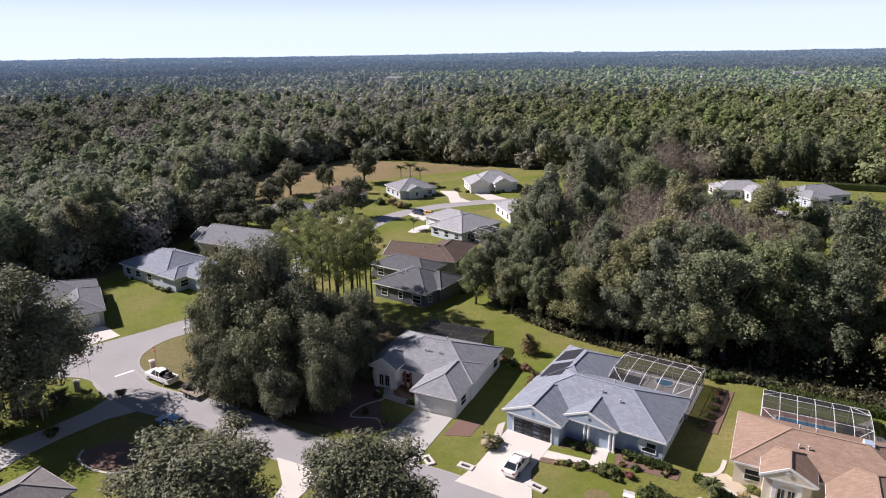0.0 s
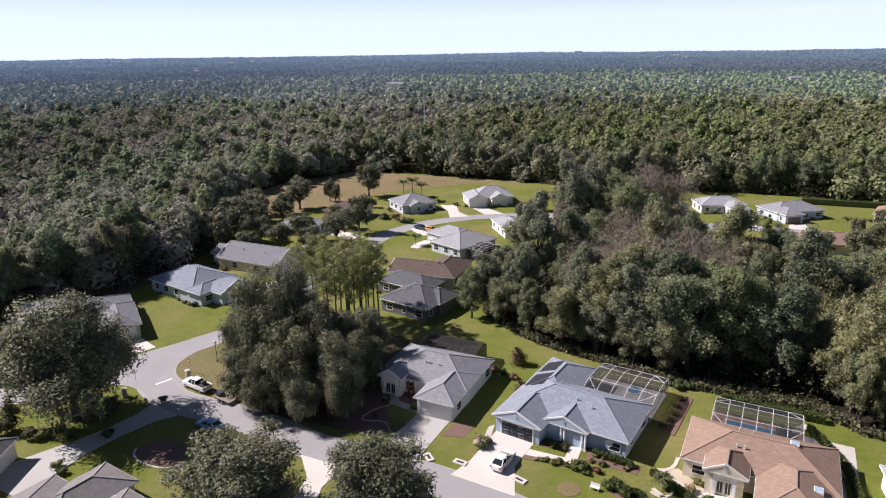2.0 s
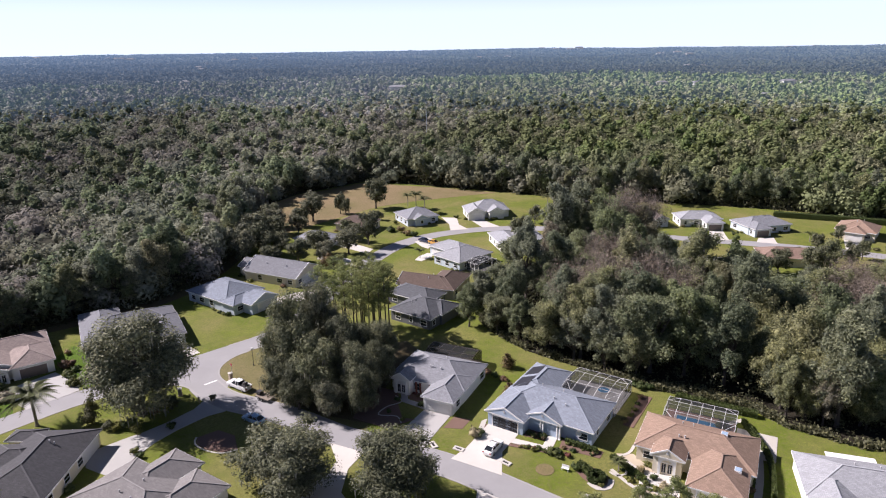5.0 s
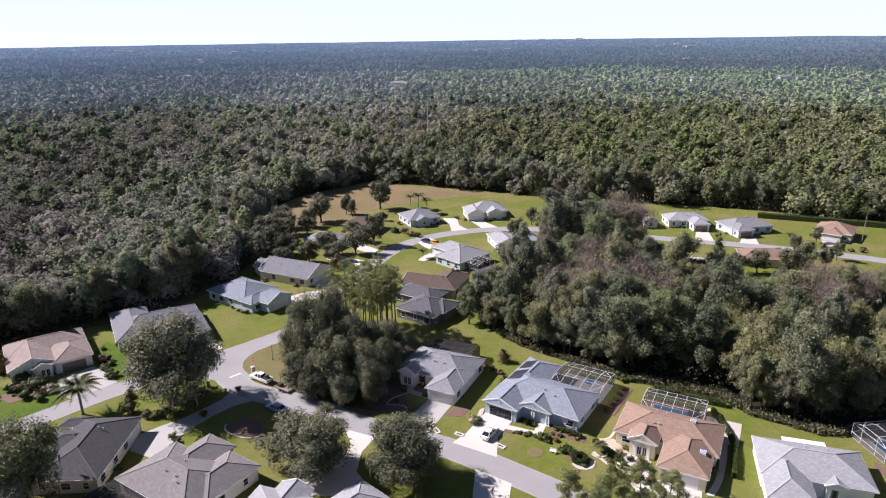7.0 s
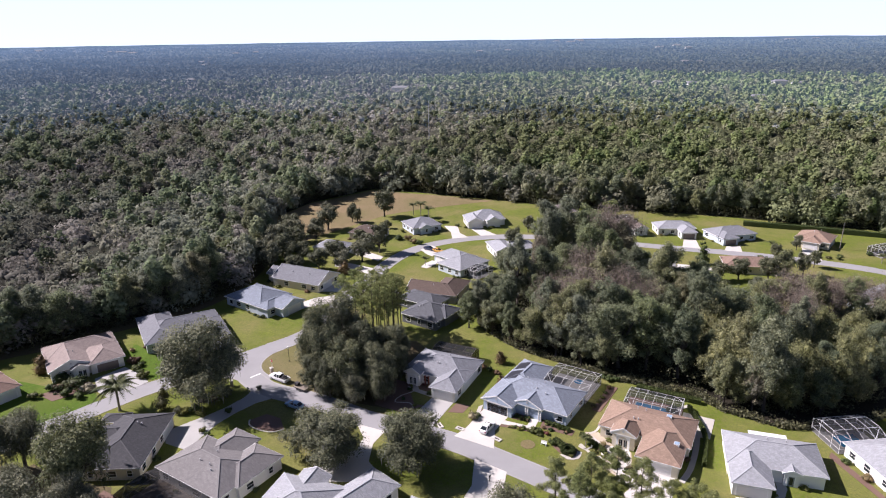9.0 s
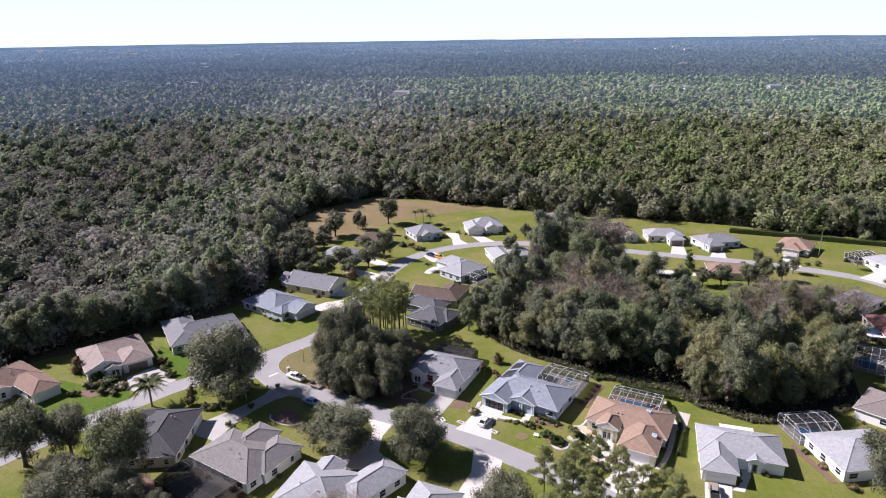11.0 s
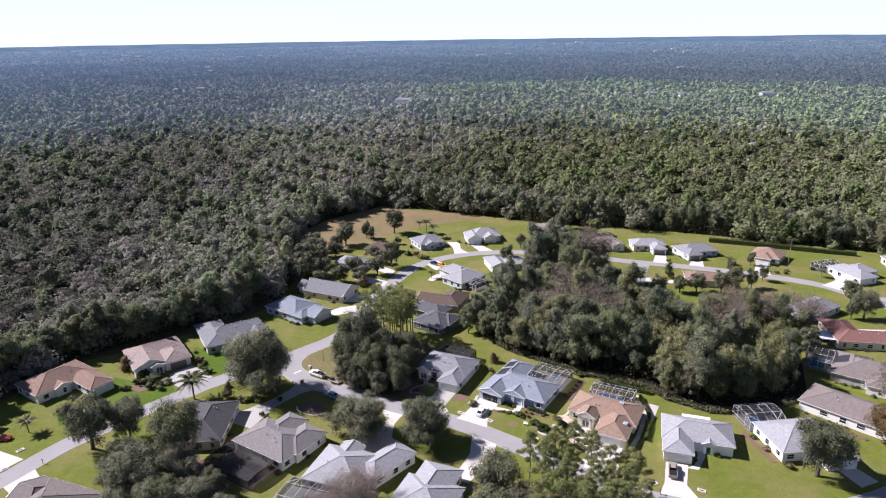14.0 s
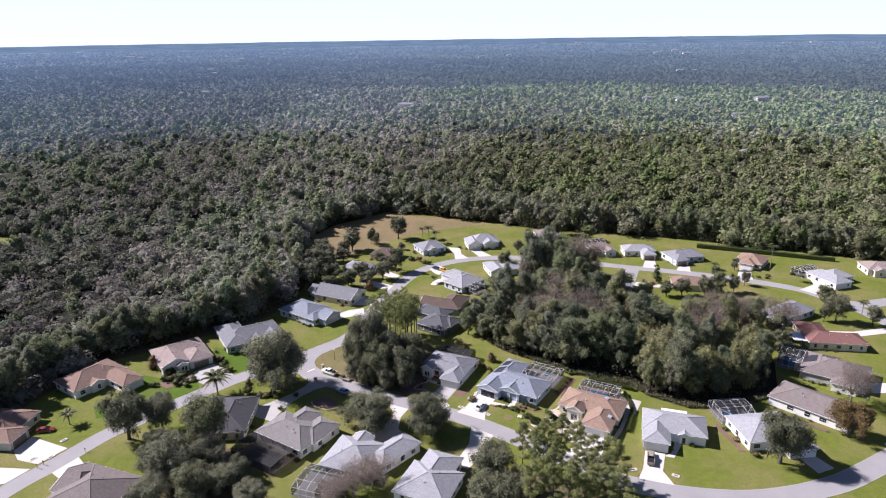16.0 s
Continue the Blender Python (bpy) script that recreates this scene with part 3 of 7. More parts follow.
for outline, mat, what in DRIVES.values():
    tone = {M_DRIVE: "pale", M_DRIVE_GREY: "grey", M_PAVER: "pinkish paved"}[mat]
    solid(what, Shape().slab(outline, 0.0, 0.09), mat, f"{tone} concrete {what} leading to a house" if mat != M_PAVER else "pinkish paved driveway leading to a garage", what, kind="structure")

BEDS = [  # planting beds of mulch
    [(-3.4, 77.4), (-7.0, 79.6), (-7.6, 82.8), (-4.2, 81.4)], [(1.6, 73.2), (4.6, 72.2), (3.0, 69.2), (-0.4, 69.6)], [(-11.5, 77.5), (-8.6, 78.4), (-9.6, 82.5), (-15, 85), (-17, 80)],
    [(13.6, 67.0), (17.2, 65.4), (17.6, 67.6), (14.6, 69.4)], [(10.4, 64.2), (18.4, 61.4), (18.9, 62.6), (11.0, 64.8)], [(19.2, 63.4), (25.4, 60.4), (26.4, 62.2), (20.2, 66.0)], [(5.2, 66.6), (7.2, 71.0), (8.0, 70.2), (6.2, 65.8)],
    [(20.4, 58.4), (22.8, 59.0), (25.6, 56.4), (25.4, 53.2), (23.4, 52.8), (21.6, 55.4)], [(-16, 82), (-9.6, 82.6), (-9.0, 77.4), (-7.9, 72.8), (-5.4, 72.4), (-10.5, 69.5), (-17, 73)], [(94, 61), (105, 50.4), (104, 49.4), (93, 60)],
    [(-43.4, 67.0), (-43.0, 65.3), (-40.7, 63.5), (-37.6, 62.6), (-35.3, 63.6), (-37.0, 67.5), (-40.5, 69.2)], [(-97, 78), (-88, 84), (-86, 80), (-92, 75)], [(-66, 38), (-58, 35), (-56, 40), (-64, 44)], [(75.5, 54.5), (77.8, 41.2), (76.6, 41.0), (74.2, 53)], [(31.6, 70.2), (37.6, 80.2), (39.6, 79.4), (33.2, 69.2)],
]
for outline in BEDS:
    solid("mulch_bed", Shape().slab(outline, 0.0, 0.06 + 0.004 * BEDS.index(outline)), M_MULCH, "red-brown mulch bed along a house wall", "mulch bed", kind="structure")
solid("rock_border", Shape().slab([(5.0, 66.2), (6.6, 71.8), (7.6, 72.4), (6.0, 66.0)], 0.0, 0.12), M_ROCK, "pale rock border beside the driveway", "rock border", kind="structure")
solid("gravel_bed", Shape().slab([(28.4, 61.8), (31.2, 61.6), (33.4, 56.6), (36.2, 54.8), (35.0, 49.6), (31.4, 47.6), (28.8, 51.2), (30.8, 55.4), (29.2, 59.6)], 0.0, 0.068), M_SAND, "pale sandy gravel garden before the tan-roofed house", "gravel bed", kind="structure")
solid("wood_glade", Shape().slab([(-266, 224), (-236, 222), (-236, 250), (-268, 256)], -0.05, 0.04), M_LAWN, "green grassy glade in the woods", "glade", kind="structure")
woods_side = smooth_line(CLEARING[1:12], 4.0)
solid("woods_floor", ribbon(woods_side, 3.0, -3.4, 0.0, 0.05), M_LITTER, "brown leaf litter along the edge of the woods", "woodland floor", kind="structure")
# brown patch laid in place of the shade under the oak clump
solid("oak_litter", Shape().slab([(-88, 43), (-80, 36), (-79, 26), (-74, 16), (-44, 14), (-47, 27), (-54, 33), (-60, 38), (-63, 45), (-74, 47), (-82, 52)], 0.0, 0.048), M_LITTER, "brown leaf litter and soil under a clump of oaks", "leaf litter", kind="structure")
solid("pine_litter", Shape().slab([(3, 28), (14, 34), (27, 31), (37, 22), (40, 10), (30, 4), (5, 5)], 0.0, 0.048), M_LITTER, "brown needle litter under the pines", "leaf litter", kind="structure")
for outline in ([(-86, 104), (-80.5, 100.5), (-73, 99), (-66, 97), (-61.5, 93.2), (-72.8, 84.6), (-76.5, 87.4), (-82.6, 92.6), (-87, 97)], [(-112, 82), (-106, 84.5), (-98, 82), (-92, 77.8), (-83.6, 78.6), (-81.2, 74.8), (-86.4, 69.0), (-94, 60.4), (-106, 58), (-110, 64), (-104, 72)]):
    solid("front_lawn", Shape().slab(outline, 0.0, 0.04), M_LUSH, "lush bright green watered front lawn", "lawn", kind="structure")
for line, w in (([(26.6, 57.6), (28.2, 54.4), (31.4, 49.6), (33.4, 45.6)], 0.3), ([(27.2, 60.6), (30.4, 61.8), (32.0, 64.0)], 0.25), ([(22.4, 54.4), (23.4, 53.0), (25.2, 53.2), (26.0, 55.0)], 0.45), ([(26.2, 57.0), (27.0, 56.0), (28.6, 56.4), (29.0, 57.6)], 0.18), ([(51.4, 60.5), (49.0, 55.0), (45.9, 49.3), (43.0, 45.6)], 0.55), ([(29.4, 59.9), (31.2, 56.6), (33.5, 53.6), (33.0, 50.0), (30.4, 51.6), (29.6, 53.6)], 0.4), ([(-9.8, 80.8), (-8.4, 78.6), (-11.2, 76.6), (-12.4, 74.0), (-9.0, 73.4), (-8.0, 71.2)], 0.12), ([(53.6, 71.5), (50.0, 70.0), (47.0, 67.0)], 0.5), ([(-43.6, 67.0), (-43.2, 65.2), (-40.8, 63.3), (-37.6, 62.4), (-35.2, 63.4)], 0.14)):
    solid("rock_border", ribbon(smooth_line(line, 0.8), w, -w, 0.0, 0.11), M_ROCK, "pale stone edging round a garden bed", "rock border", kind="structure")
solid("rock_border", Shape().slab([(-10.4, 164.0), (-8.2, 162.8), (-5.0, 167.0), (-4.6, 170.2), (-6.6, 171.0), (-9.2, 167.6)], 0.0, 0.12), M_TRIM_STONE, "white gravel bed edged with stones on a lawn", "rock border", kind="structure")
solid("pond", Shape().slab([(-186, 117), (-169, 119), (-166, 131), (-184, 133)], -0.2, 0.04), M_POND, "dark green pond in the woods", "pond", kind="structure")


# ---- houses ----
EAVE, FASCIA, OVER = 2.72, 0.2, 0.45
WINDOWS = {}
HOMES = []


def relief(xs, zs, depth, back):
    """A panel whose front stands at depth(i, j) in each field between the lines xs and zs; one closed skin."""
    s = Shape()
    nx, nz = len(xs) - 1, len(zs) - 1
    ids = {}

    def vert(i, j, y):
        key = (i, j, round(y, 4))
        if key not in ids:
            ids[key] = len(s.v)
            s.v.append((xs[i], y, zs[j]))
        return ids[key]

    for i in range(nx):
        for j in range(nz):
            y = depth(i, j)
            s.f.append((vert(i, j, y), vert(i + 1, j, y), vert(i + 1, j + 1, y), vert(i, j + 1, y)))
            for di, dj, a, b in ((1, 0, (i + 1, j), (i + 1, j + 1)), (0, 1, (i + 1, j + 1), (i, j + 1))):
                q = depth(i + di, j + dj) if i + di < nx and j + dj < nz else back
                if abs(q - y) > 1e-5:
                    s.f.append((vert(*a, y), vert(*a, q), vert(*b, q), vert(*b, y)))
    for i in range(nx):
        s.f.append((vert(i, 0, depth(i, 0)), vert(i, 0, back), vert(i + 1, 0, back), vert(i + 1, 0, depth(i, 0))))
    for j in range(nz):
        s.f.append((vert(0, j, back), vert(0, j, depth(0, j)), vert(0, j + 1, depth(0, j)), vert(0, j + 1, back)))
    return s


def window_meshes(w, h):
    key = (round(w, 2), round(h, 2))
    if key not in WINDOWS:
        b = 0.11
        xs = [-w / 2 - b, -w / 2, w / 2, w / 2 + b]
        zs = [-h / 2 - b, -h / 2, -0.03, 0.03, h / 2, h / 2 + b]
        fr = relief(xs, zs, lambda i, j: 0.0 if i == 1 and j in (1, 3) else -0.07, 0.04)
        lower = Shape().box(-w / 2, -0.028, -h / 2, w / 2, -0.012, -0.03)
        upper = Shape().box(-w / 2, -0.04, 0.03, w / 2, -0.024, h / 2)
        WINDOWS[key] = (fr.mesh("window", M_TRIM), lower.mesh("pane", M_GLASS), upper.mesh("pane", M_GLASS))
    return WINDOWS[key]


def add_window(home, m, w=1.5, h=1.2):
    fr, lower, upper = window_meshes(w, h)
    ob = part("window", fr, None, home, at=m)
    part("pane", lower, None, ob)
    part("pane", upper, None, ob)


GARAGE = {}


def add_garage(home, m, w, look_kind):
    """A sectional garage door, or a dark screened one, in its white frame."""
    key = (w, look_kind)
    if key not in GARAGE:
        h, cols = 2.15, max(2, round(w / 1.2))
        xs, zs = [-w / 2], [0.0]
        for c in range(cols):
            a, b = -w / 2 + w * c / cols, -w / 2 + w * (c + 1) / cols
            xs += [a + 0.1, b - 0.1, b]
        for r in range(4):
            a, b = h * r / 4, h * (r + 1) / 4
            zs += [a + 0.09, b - 0.09, b]
        proud = 0.0 if look_kind == "screen" else -0.045
        door = relief(xs, zs, lambda i, j: proud if i % 3 == 1 and j % 3 == 1 else (-0.03 if look_kind == "screen" else -0.02), 0.03)
        trim = relief([-w / 2 - 0.16, -w / 2, w / 2, w / 2 + 0.16], [0, h, h + 0.15], lambda i, j: 0.028 if i == 1 and j == 0 else -0.08, 0.035)
        mat = {"white": M_GARAGE, "brown": M_GARAGE_DARK, "screen": M_DARK}[look_kind]
        GARAGE[key] = (door.mesh("garage_door", mat), trim.mesh("door_frame", M_TRIM))
    door, trim = GARAGE[key]
    ob = part("garage_door", door, None, home, {"white": "white sectional garage door", "brown": "dark brown sectional garage door", "screen": "dark screened garage opening"}[look_kind], at=m)
    part("door_frame", trim, None, ob)


def add_entry(home, m, tall=2.1):
    """A front door with an arched glazed light and pale surround."""
    ob = part("front_door", Shape().box(-0.5, -0.04, 0, 0.5, 0.04, tall), M_DOOR, home, "dark glazed front door", at=m)
    arch = relief([-0.75, -0.5, 0.5, 0.75], [0, tall, tall + 0.35], lambda i, j: 0.045 if i == 1 and j == 0 else -0.07, 0.05)
    part("door_frame", arch, M_TRIM, ob)
    part("glass_light", Shape().box(-0.28, -0.06, 0.4, 0.28, -0.03, tall - 0.2), M_GLASS, ob)


def arch_surround(w, h, ow, oh, front, back):
    """A wall panel w by h with a round-arched opening ow wide and oh high at its crown."""
    sh, n, r = Shape(), 12, ow / 2
    xs = [-r * math.cos(math.pi * k / n) for k in range(n + 1)]
    zs = [oh - r + r * math.sin(math.pi * k / n) for k in range(n + 1)]
    sh.box(-w / 2, front, 0, -r, back, h).box(r, front, 0, w / 2, back, h)
    for k in range(n):
        q = [(xs[k], zs[k]), (xs[k + 1], zs[k + 1]), (xs[k + 1], h), (xs[k], h)]
        sh.add([(x, y, z) for y in (front, back) for x, z in q], [(0, 1, 2, 3), (7, 6, 5, 4), (0, 4, 5, 1)])
    return sh


def arched_entry(home, m, w=2.7, h=3.1):
    """An entry porch front: round arch, fanlight and glazed double door set back in its shade."""
    ob = part("front_door", Shape().box(-0.95, 0.02, 0, 0.95, 0.1, h - 0.35), M_DOOR, home, "dark glazed double front door under a round arch", at=m)
    part("door_frame", arch_surround(w, h, 1.9, h - 0.3, -0.28, 0.0), M_TRIM, ob, "white arched surround")
    for x in (-0.47, 0.47):
        part("glass_light", Shape().box(x - 0.3, -0.005, 0.35, x + 0.3, 0.018, 1.95), M_GLASS, ob)
        part("glazing_bar", Shape().box(x - 0.025, -0.03, 0.3, x + 0.025, -0.006, 2.0), M_TRIM, ob)
    part("transom", Shape().box(-0.95, -0.05, 2.08, 0.95, 0.018, 2.18), M_TRIM, ob)
    part("mullion", Shape().box(-0.04, -0.05, 0.0, 0.04, 0.018, 2.08), M_TRIM, ob)


def roof_solid(u0, v0, u1, v1, axis, ends, pitch, z0):
    """A hipped or gabled roof over a rectangle; returns shape, cap lines and gable triangles."""
    if axis == "v":
        s, caps, gables = roof_solid(v0, u0, v1, u1, "u", ends, pitch, z0)
        flip = lambda p: (p[1], p[0], p[2])
        t = Shape()
        t.v, t.f = [flip(p) for p in s.v], [f[::-1] for f in s.f]
        return t, [(flip(a), flip(b)) for a, b in caps], [[flip(p) for p in g] for g in gables]
    half = (v1 - v0) / 2
    rise = half * pitch
    a = u0 if ends[0] == "g" else min(u0 + half, (u0 + u1) / 2)
    b = u1 if ends[1] == "g" else max(u1 - half, (u0 + u1) / 2)
    vm, z1 = (v0 + v1) / 2, z0 + FASCIA
    p = [(u0, v0, z0), (u1, v0, z0), (u1, v1, z0), (u0, v1, z0), (u0, v0, z1), (u1, v0, z1), (u1, v1, z1), (u0, v1, z1), (a, vm, z1 + rise), (b, vm, z1 + rise)]
    f = [(3, 2, 1, 0), (0, 1, 5, 4), (2, 3, 7, 6), (4, 5, 9, 8), (6, 7, 8, 9)]
    f += [(3, 0, 4, 7), (7, 4, 8)] if ends[0] == "h" else [(3, 0, 4, 8, 7)]
    f += [(1, 2, 6, 5), (5, 6, 9)] if ends[1] == "h" else [(1, 2, 6, 9, 5)]
    caps = [(p[8], p[9])] if b - a > 0.3 else []
    gables = []
    for e, k, (i, j), x in ((ends[0], 8, (4, 7), u0), (ends[1], 9, (5, 6), u1)):
        if e == "h":
            caps += [(p[i], p[k]), (p[j], p[k])]
        else:
            gables.append([p[i], p[j], p[k]])
    return Shape().add(p, f), caps, gables


def house(at, angle, wings, roof, wall, label, garages=(), entry=None, gable_col=None, pitch=0.42, shrubs=3, vents=2, windows=True, seed=0, eave=EAVE, arched=False):
    """A one-storey house. wings: eave rectangles (u0, v0, u1, v1, ridge axis, ends, rotation, origin, raised by, pitch); v0 sides face the street or the camera."""
    rnd = random.Random(seed + int(abs(at[0] * 7) + abs(at[1] * 13)))
    m = pose(at[0], at[1], 0.0, 0, 0, angle)
    home = thing("house", label, "house", m)
    rects = []
    for k, wing in enumerate(wings):
        u0, v0, u1, v1, axis, ends = wing[:6]
        local = pose(wing[7][0], wing[7][1], 0, 0, 0, wing[6]) if len(wing) > 6 else Matrix()
        lift = 0.012 * k + (wing[8] if len(wing) > 8 else 0.0)
        slope = wing[9] if len(wing) > 9 else pitch
        e = OVER
        w0, w1, x0, x1 = u0 + e, v0 + e, u1 - e, v1 - e
        body = part("wall", Shape().box(w0, w1, 0.0, x0, x1, eave + lift + 0.05), WALL[wall], home, at=local)
        rs, caps, gables = roof_solid(u0, v0, u1, v1, axis, ends, slope, eave + lift)
        rf = part("roof", rs, ROOF[roof], home, at=local)
        fa = Shape()
        t, za, zb = 0.035, eave + lift - 0.02, eave + lift + FASCIA - 0.02
        ring = lambda q, z: [(u0 - q, v0 - q, z), (u1 + q, v0 - q, z), (u1 + q, v1 + q, z), (u0 - q, v1 + q, z)]
        fa.add(ring(t, za) + ring(t, zb) + ring(-t, zb) + ring(-t, za), [(r * 4 + i, r * 4 + (i + 1) % 4, (r + 1) % 4 * 4 + (i + 1) % 4, (r + 1) % 4 * 4 + i) for r in range(4) for i in range(4)])
        part("fascia", fa, M_TRIM, home, "white fascia board", at=local)
        for a, b in caps:
            part("ridge_cap", Shape().bar(Vector(a) + Vector((0, 0, 0.03)), Vector(b) + Vector((0, 0, 0.03)), 0.22, 0.05), CAP[roof], rf)
        for g in gables:
            c = (Vector(g[0]) + Vector(g[1])) / 2
            inward = (Vector(((u0 + u1) / 2, (v0 + v1) / 2, c.z)) - c).normalized()
            tri = [Vector(q) for q in g]
            slim = [c + (q - c) * 0.93 for q in tri]
            s = Shape()
            front, back = [q - inward * 0.03 for q in slim], [q + inward * 0.2 for q in slim]
            s.add(front + back, [(0, 1, 2), (5, 4, 3), (0, 3, 4, 1), (1, 4, 5, 2), (2, 5, 3, 0)])
            part("gable", s, WALL[gable_col or wall], home, at=local)
            for q in tri[:2]:
                part("rake_board", Shape().bar(q - inward * 0.05, tri[2] - inward * 0.05, 0.1, 0.24), M_TRIM, home, "white gable board", at=local)
            if (tri[0] - tri[1]).length > 5:
                gv = tri[2] - Vector((0, 0, (tri[2].z - tri[0].z) * 0.45)) - inward * 0.08
                side = (tri[1] - tri[0]).normalized()
                q = [gv + side * a + Vector((0, 0, b)) for a, b in ((-0.3, 0), (0, -0.3), (0.3, 0), (0, 0.3))]
                part("gable_vent", Shape().add([p - inward * 0.03 for p in q] + [p + inward * 0.06 for p in q], [(0, 1, 2, 3), (7, 6, 5, 4), (0, 4, 5, 1), (1, 5, 6, 2), (2, 6, 7, 3), (3, 7, 4, 0)]), M_PIPE, home, at=local)
        rects.append((w0, w1, x0, x1, local))
    taken = []

    def covered(p, skip):
        for j, (a, b, c, d, loc) in enumerate(rects):
            if j != skip:
                q = loc.inverted() @ p
                if a - 0.7 < q.x < c + 0.7 and b - 0.7 < q.y < d + 0.7:
                    return True
        return any((p - q).length < r for q, r in taken)

    def on_wall(k, side, s, z):
        """A pose on a wall of wing k, s metres along it from its left end seen from outside; x along it, -y outwards."""
        a, b, c, d, loc = rects[k]
        return loc @ {"f": pose(a + s, b, z), "r": pose(c, b + s, z, 0, 0, 90), "b": pose(c - s, d, z, 0, 0, 180), "l": pose(a, d - s, z, 0, 0, -90)}[side]

    for k, side, s, w, kind in garages:
        g = on_wall(k, side, s, 0.06)
        taken.append((g.translation, w / 2 + 0.9))
        add_garage(home, g, w, kind)
    if entry:
        g = on_wall(*entry, 0.06)
        taken.append((g.translation, 1.6))
        (arched_entry if arched else add_entry)(home, g)
    if windows:
        for k, (a, b, c, d, loc) in enumerate(rects):
            for side, span in (("f", c - a), ("r", d - b), ("l", d - b), ("b", c - a)):
                n = max(1, int(span / 3.6))
                for i in range(n):
                    s = span * (i + 0.5) / n + rnd.uniform(-0.3, 0.3)
                    g = on_wall(k, side, s, 1.45)
                    if not covered(g.translation.copy(), k) and rnd.random() < 0.85:
                        add_window(home, g, rnd.choice((0.9, 1.5, 1.5, 1.8)), rnd.choice((1.2, 1.2, 1.4)))
    # vent pipes on the largest roof
    u0, v0, u1, v1, axis = wings[0][:5]
    loc = rects[0][4]
    for i in range(vents):
        fu, fv = rnd.uniform(0.3, 0.7), rnd.choice((0.3, 0.36, 0.64))
        d = min(fv, 1 - fv) * (v1 - v0) if axis == "u" else min(fu, 1 - fu) * (u1 - u0)
        z = eave + FASCIA + min(d, min(v1 - v0, u1 - u0) / 2) * pitch
        p = (u0 + (u1 - u0) * fu, v0 + (v1 - v0) * fv)
        part("vent_pipe", Shape().lathe([(0.09, z - 0.3), (0.09, z + 0.35), (0.13, z + 0.36), (0.13, z + 0.45), (0.03, z + 0.5)], 8, p), M_PIPE, home, at=loc)
    HOMES.append((m, rects, taken, covered, on_wall, rnd))
    return home, m, rects


def roof_point(wing, u, v, pitch=0.42, eave=EAVE):
    """Height of a hip roof at a place of its wing."""
    u0, v0, u1, v1, axis = wing[:5]
    d = min(v - v0, v1 - v) if axis == "u" else min(u - u0, u1 - u)
    return eave + FASCIA + d * pitch


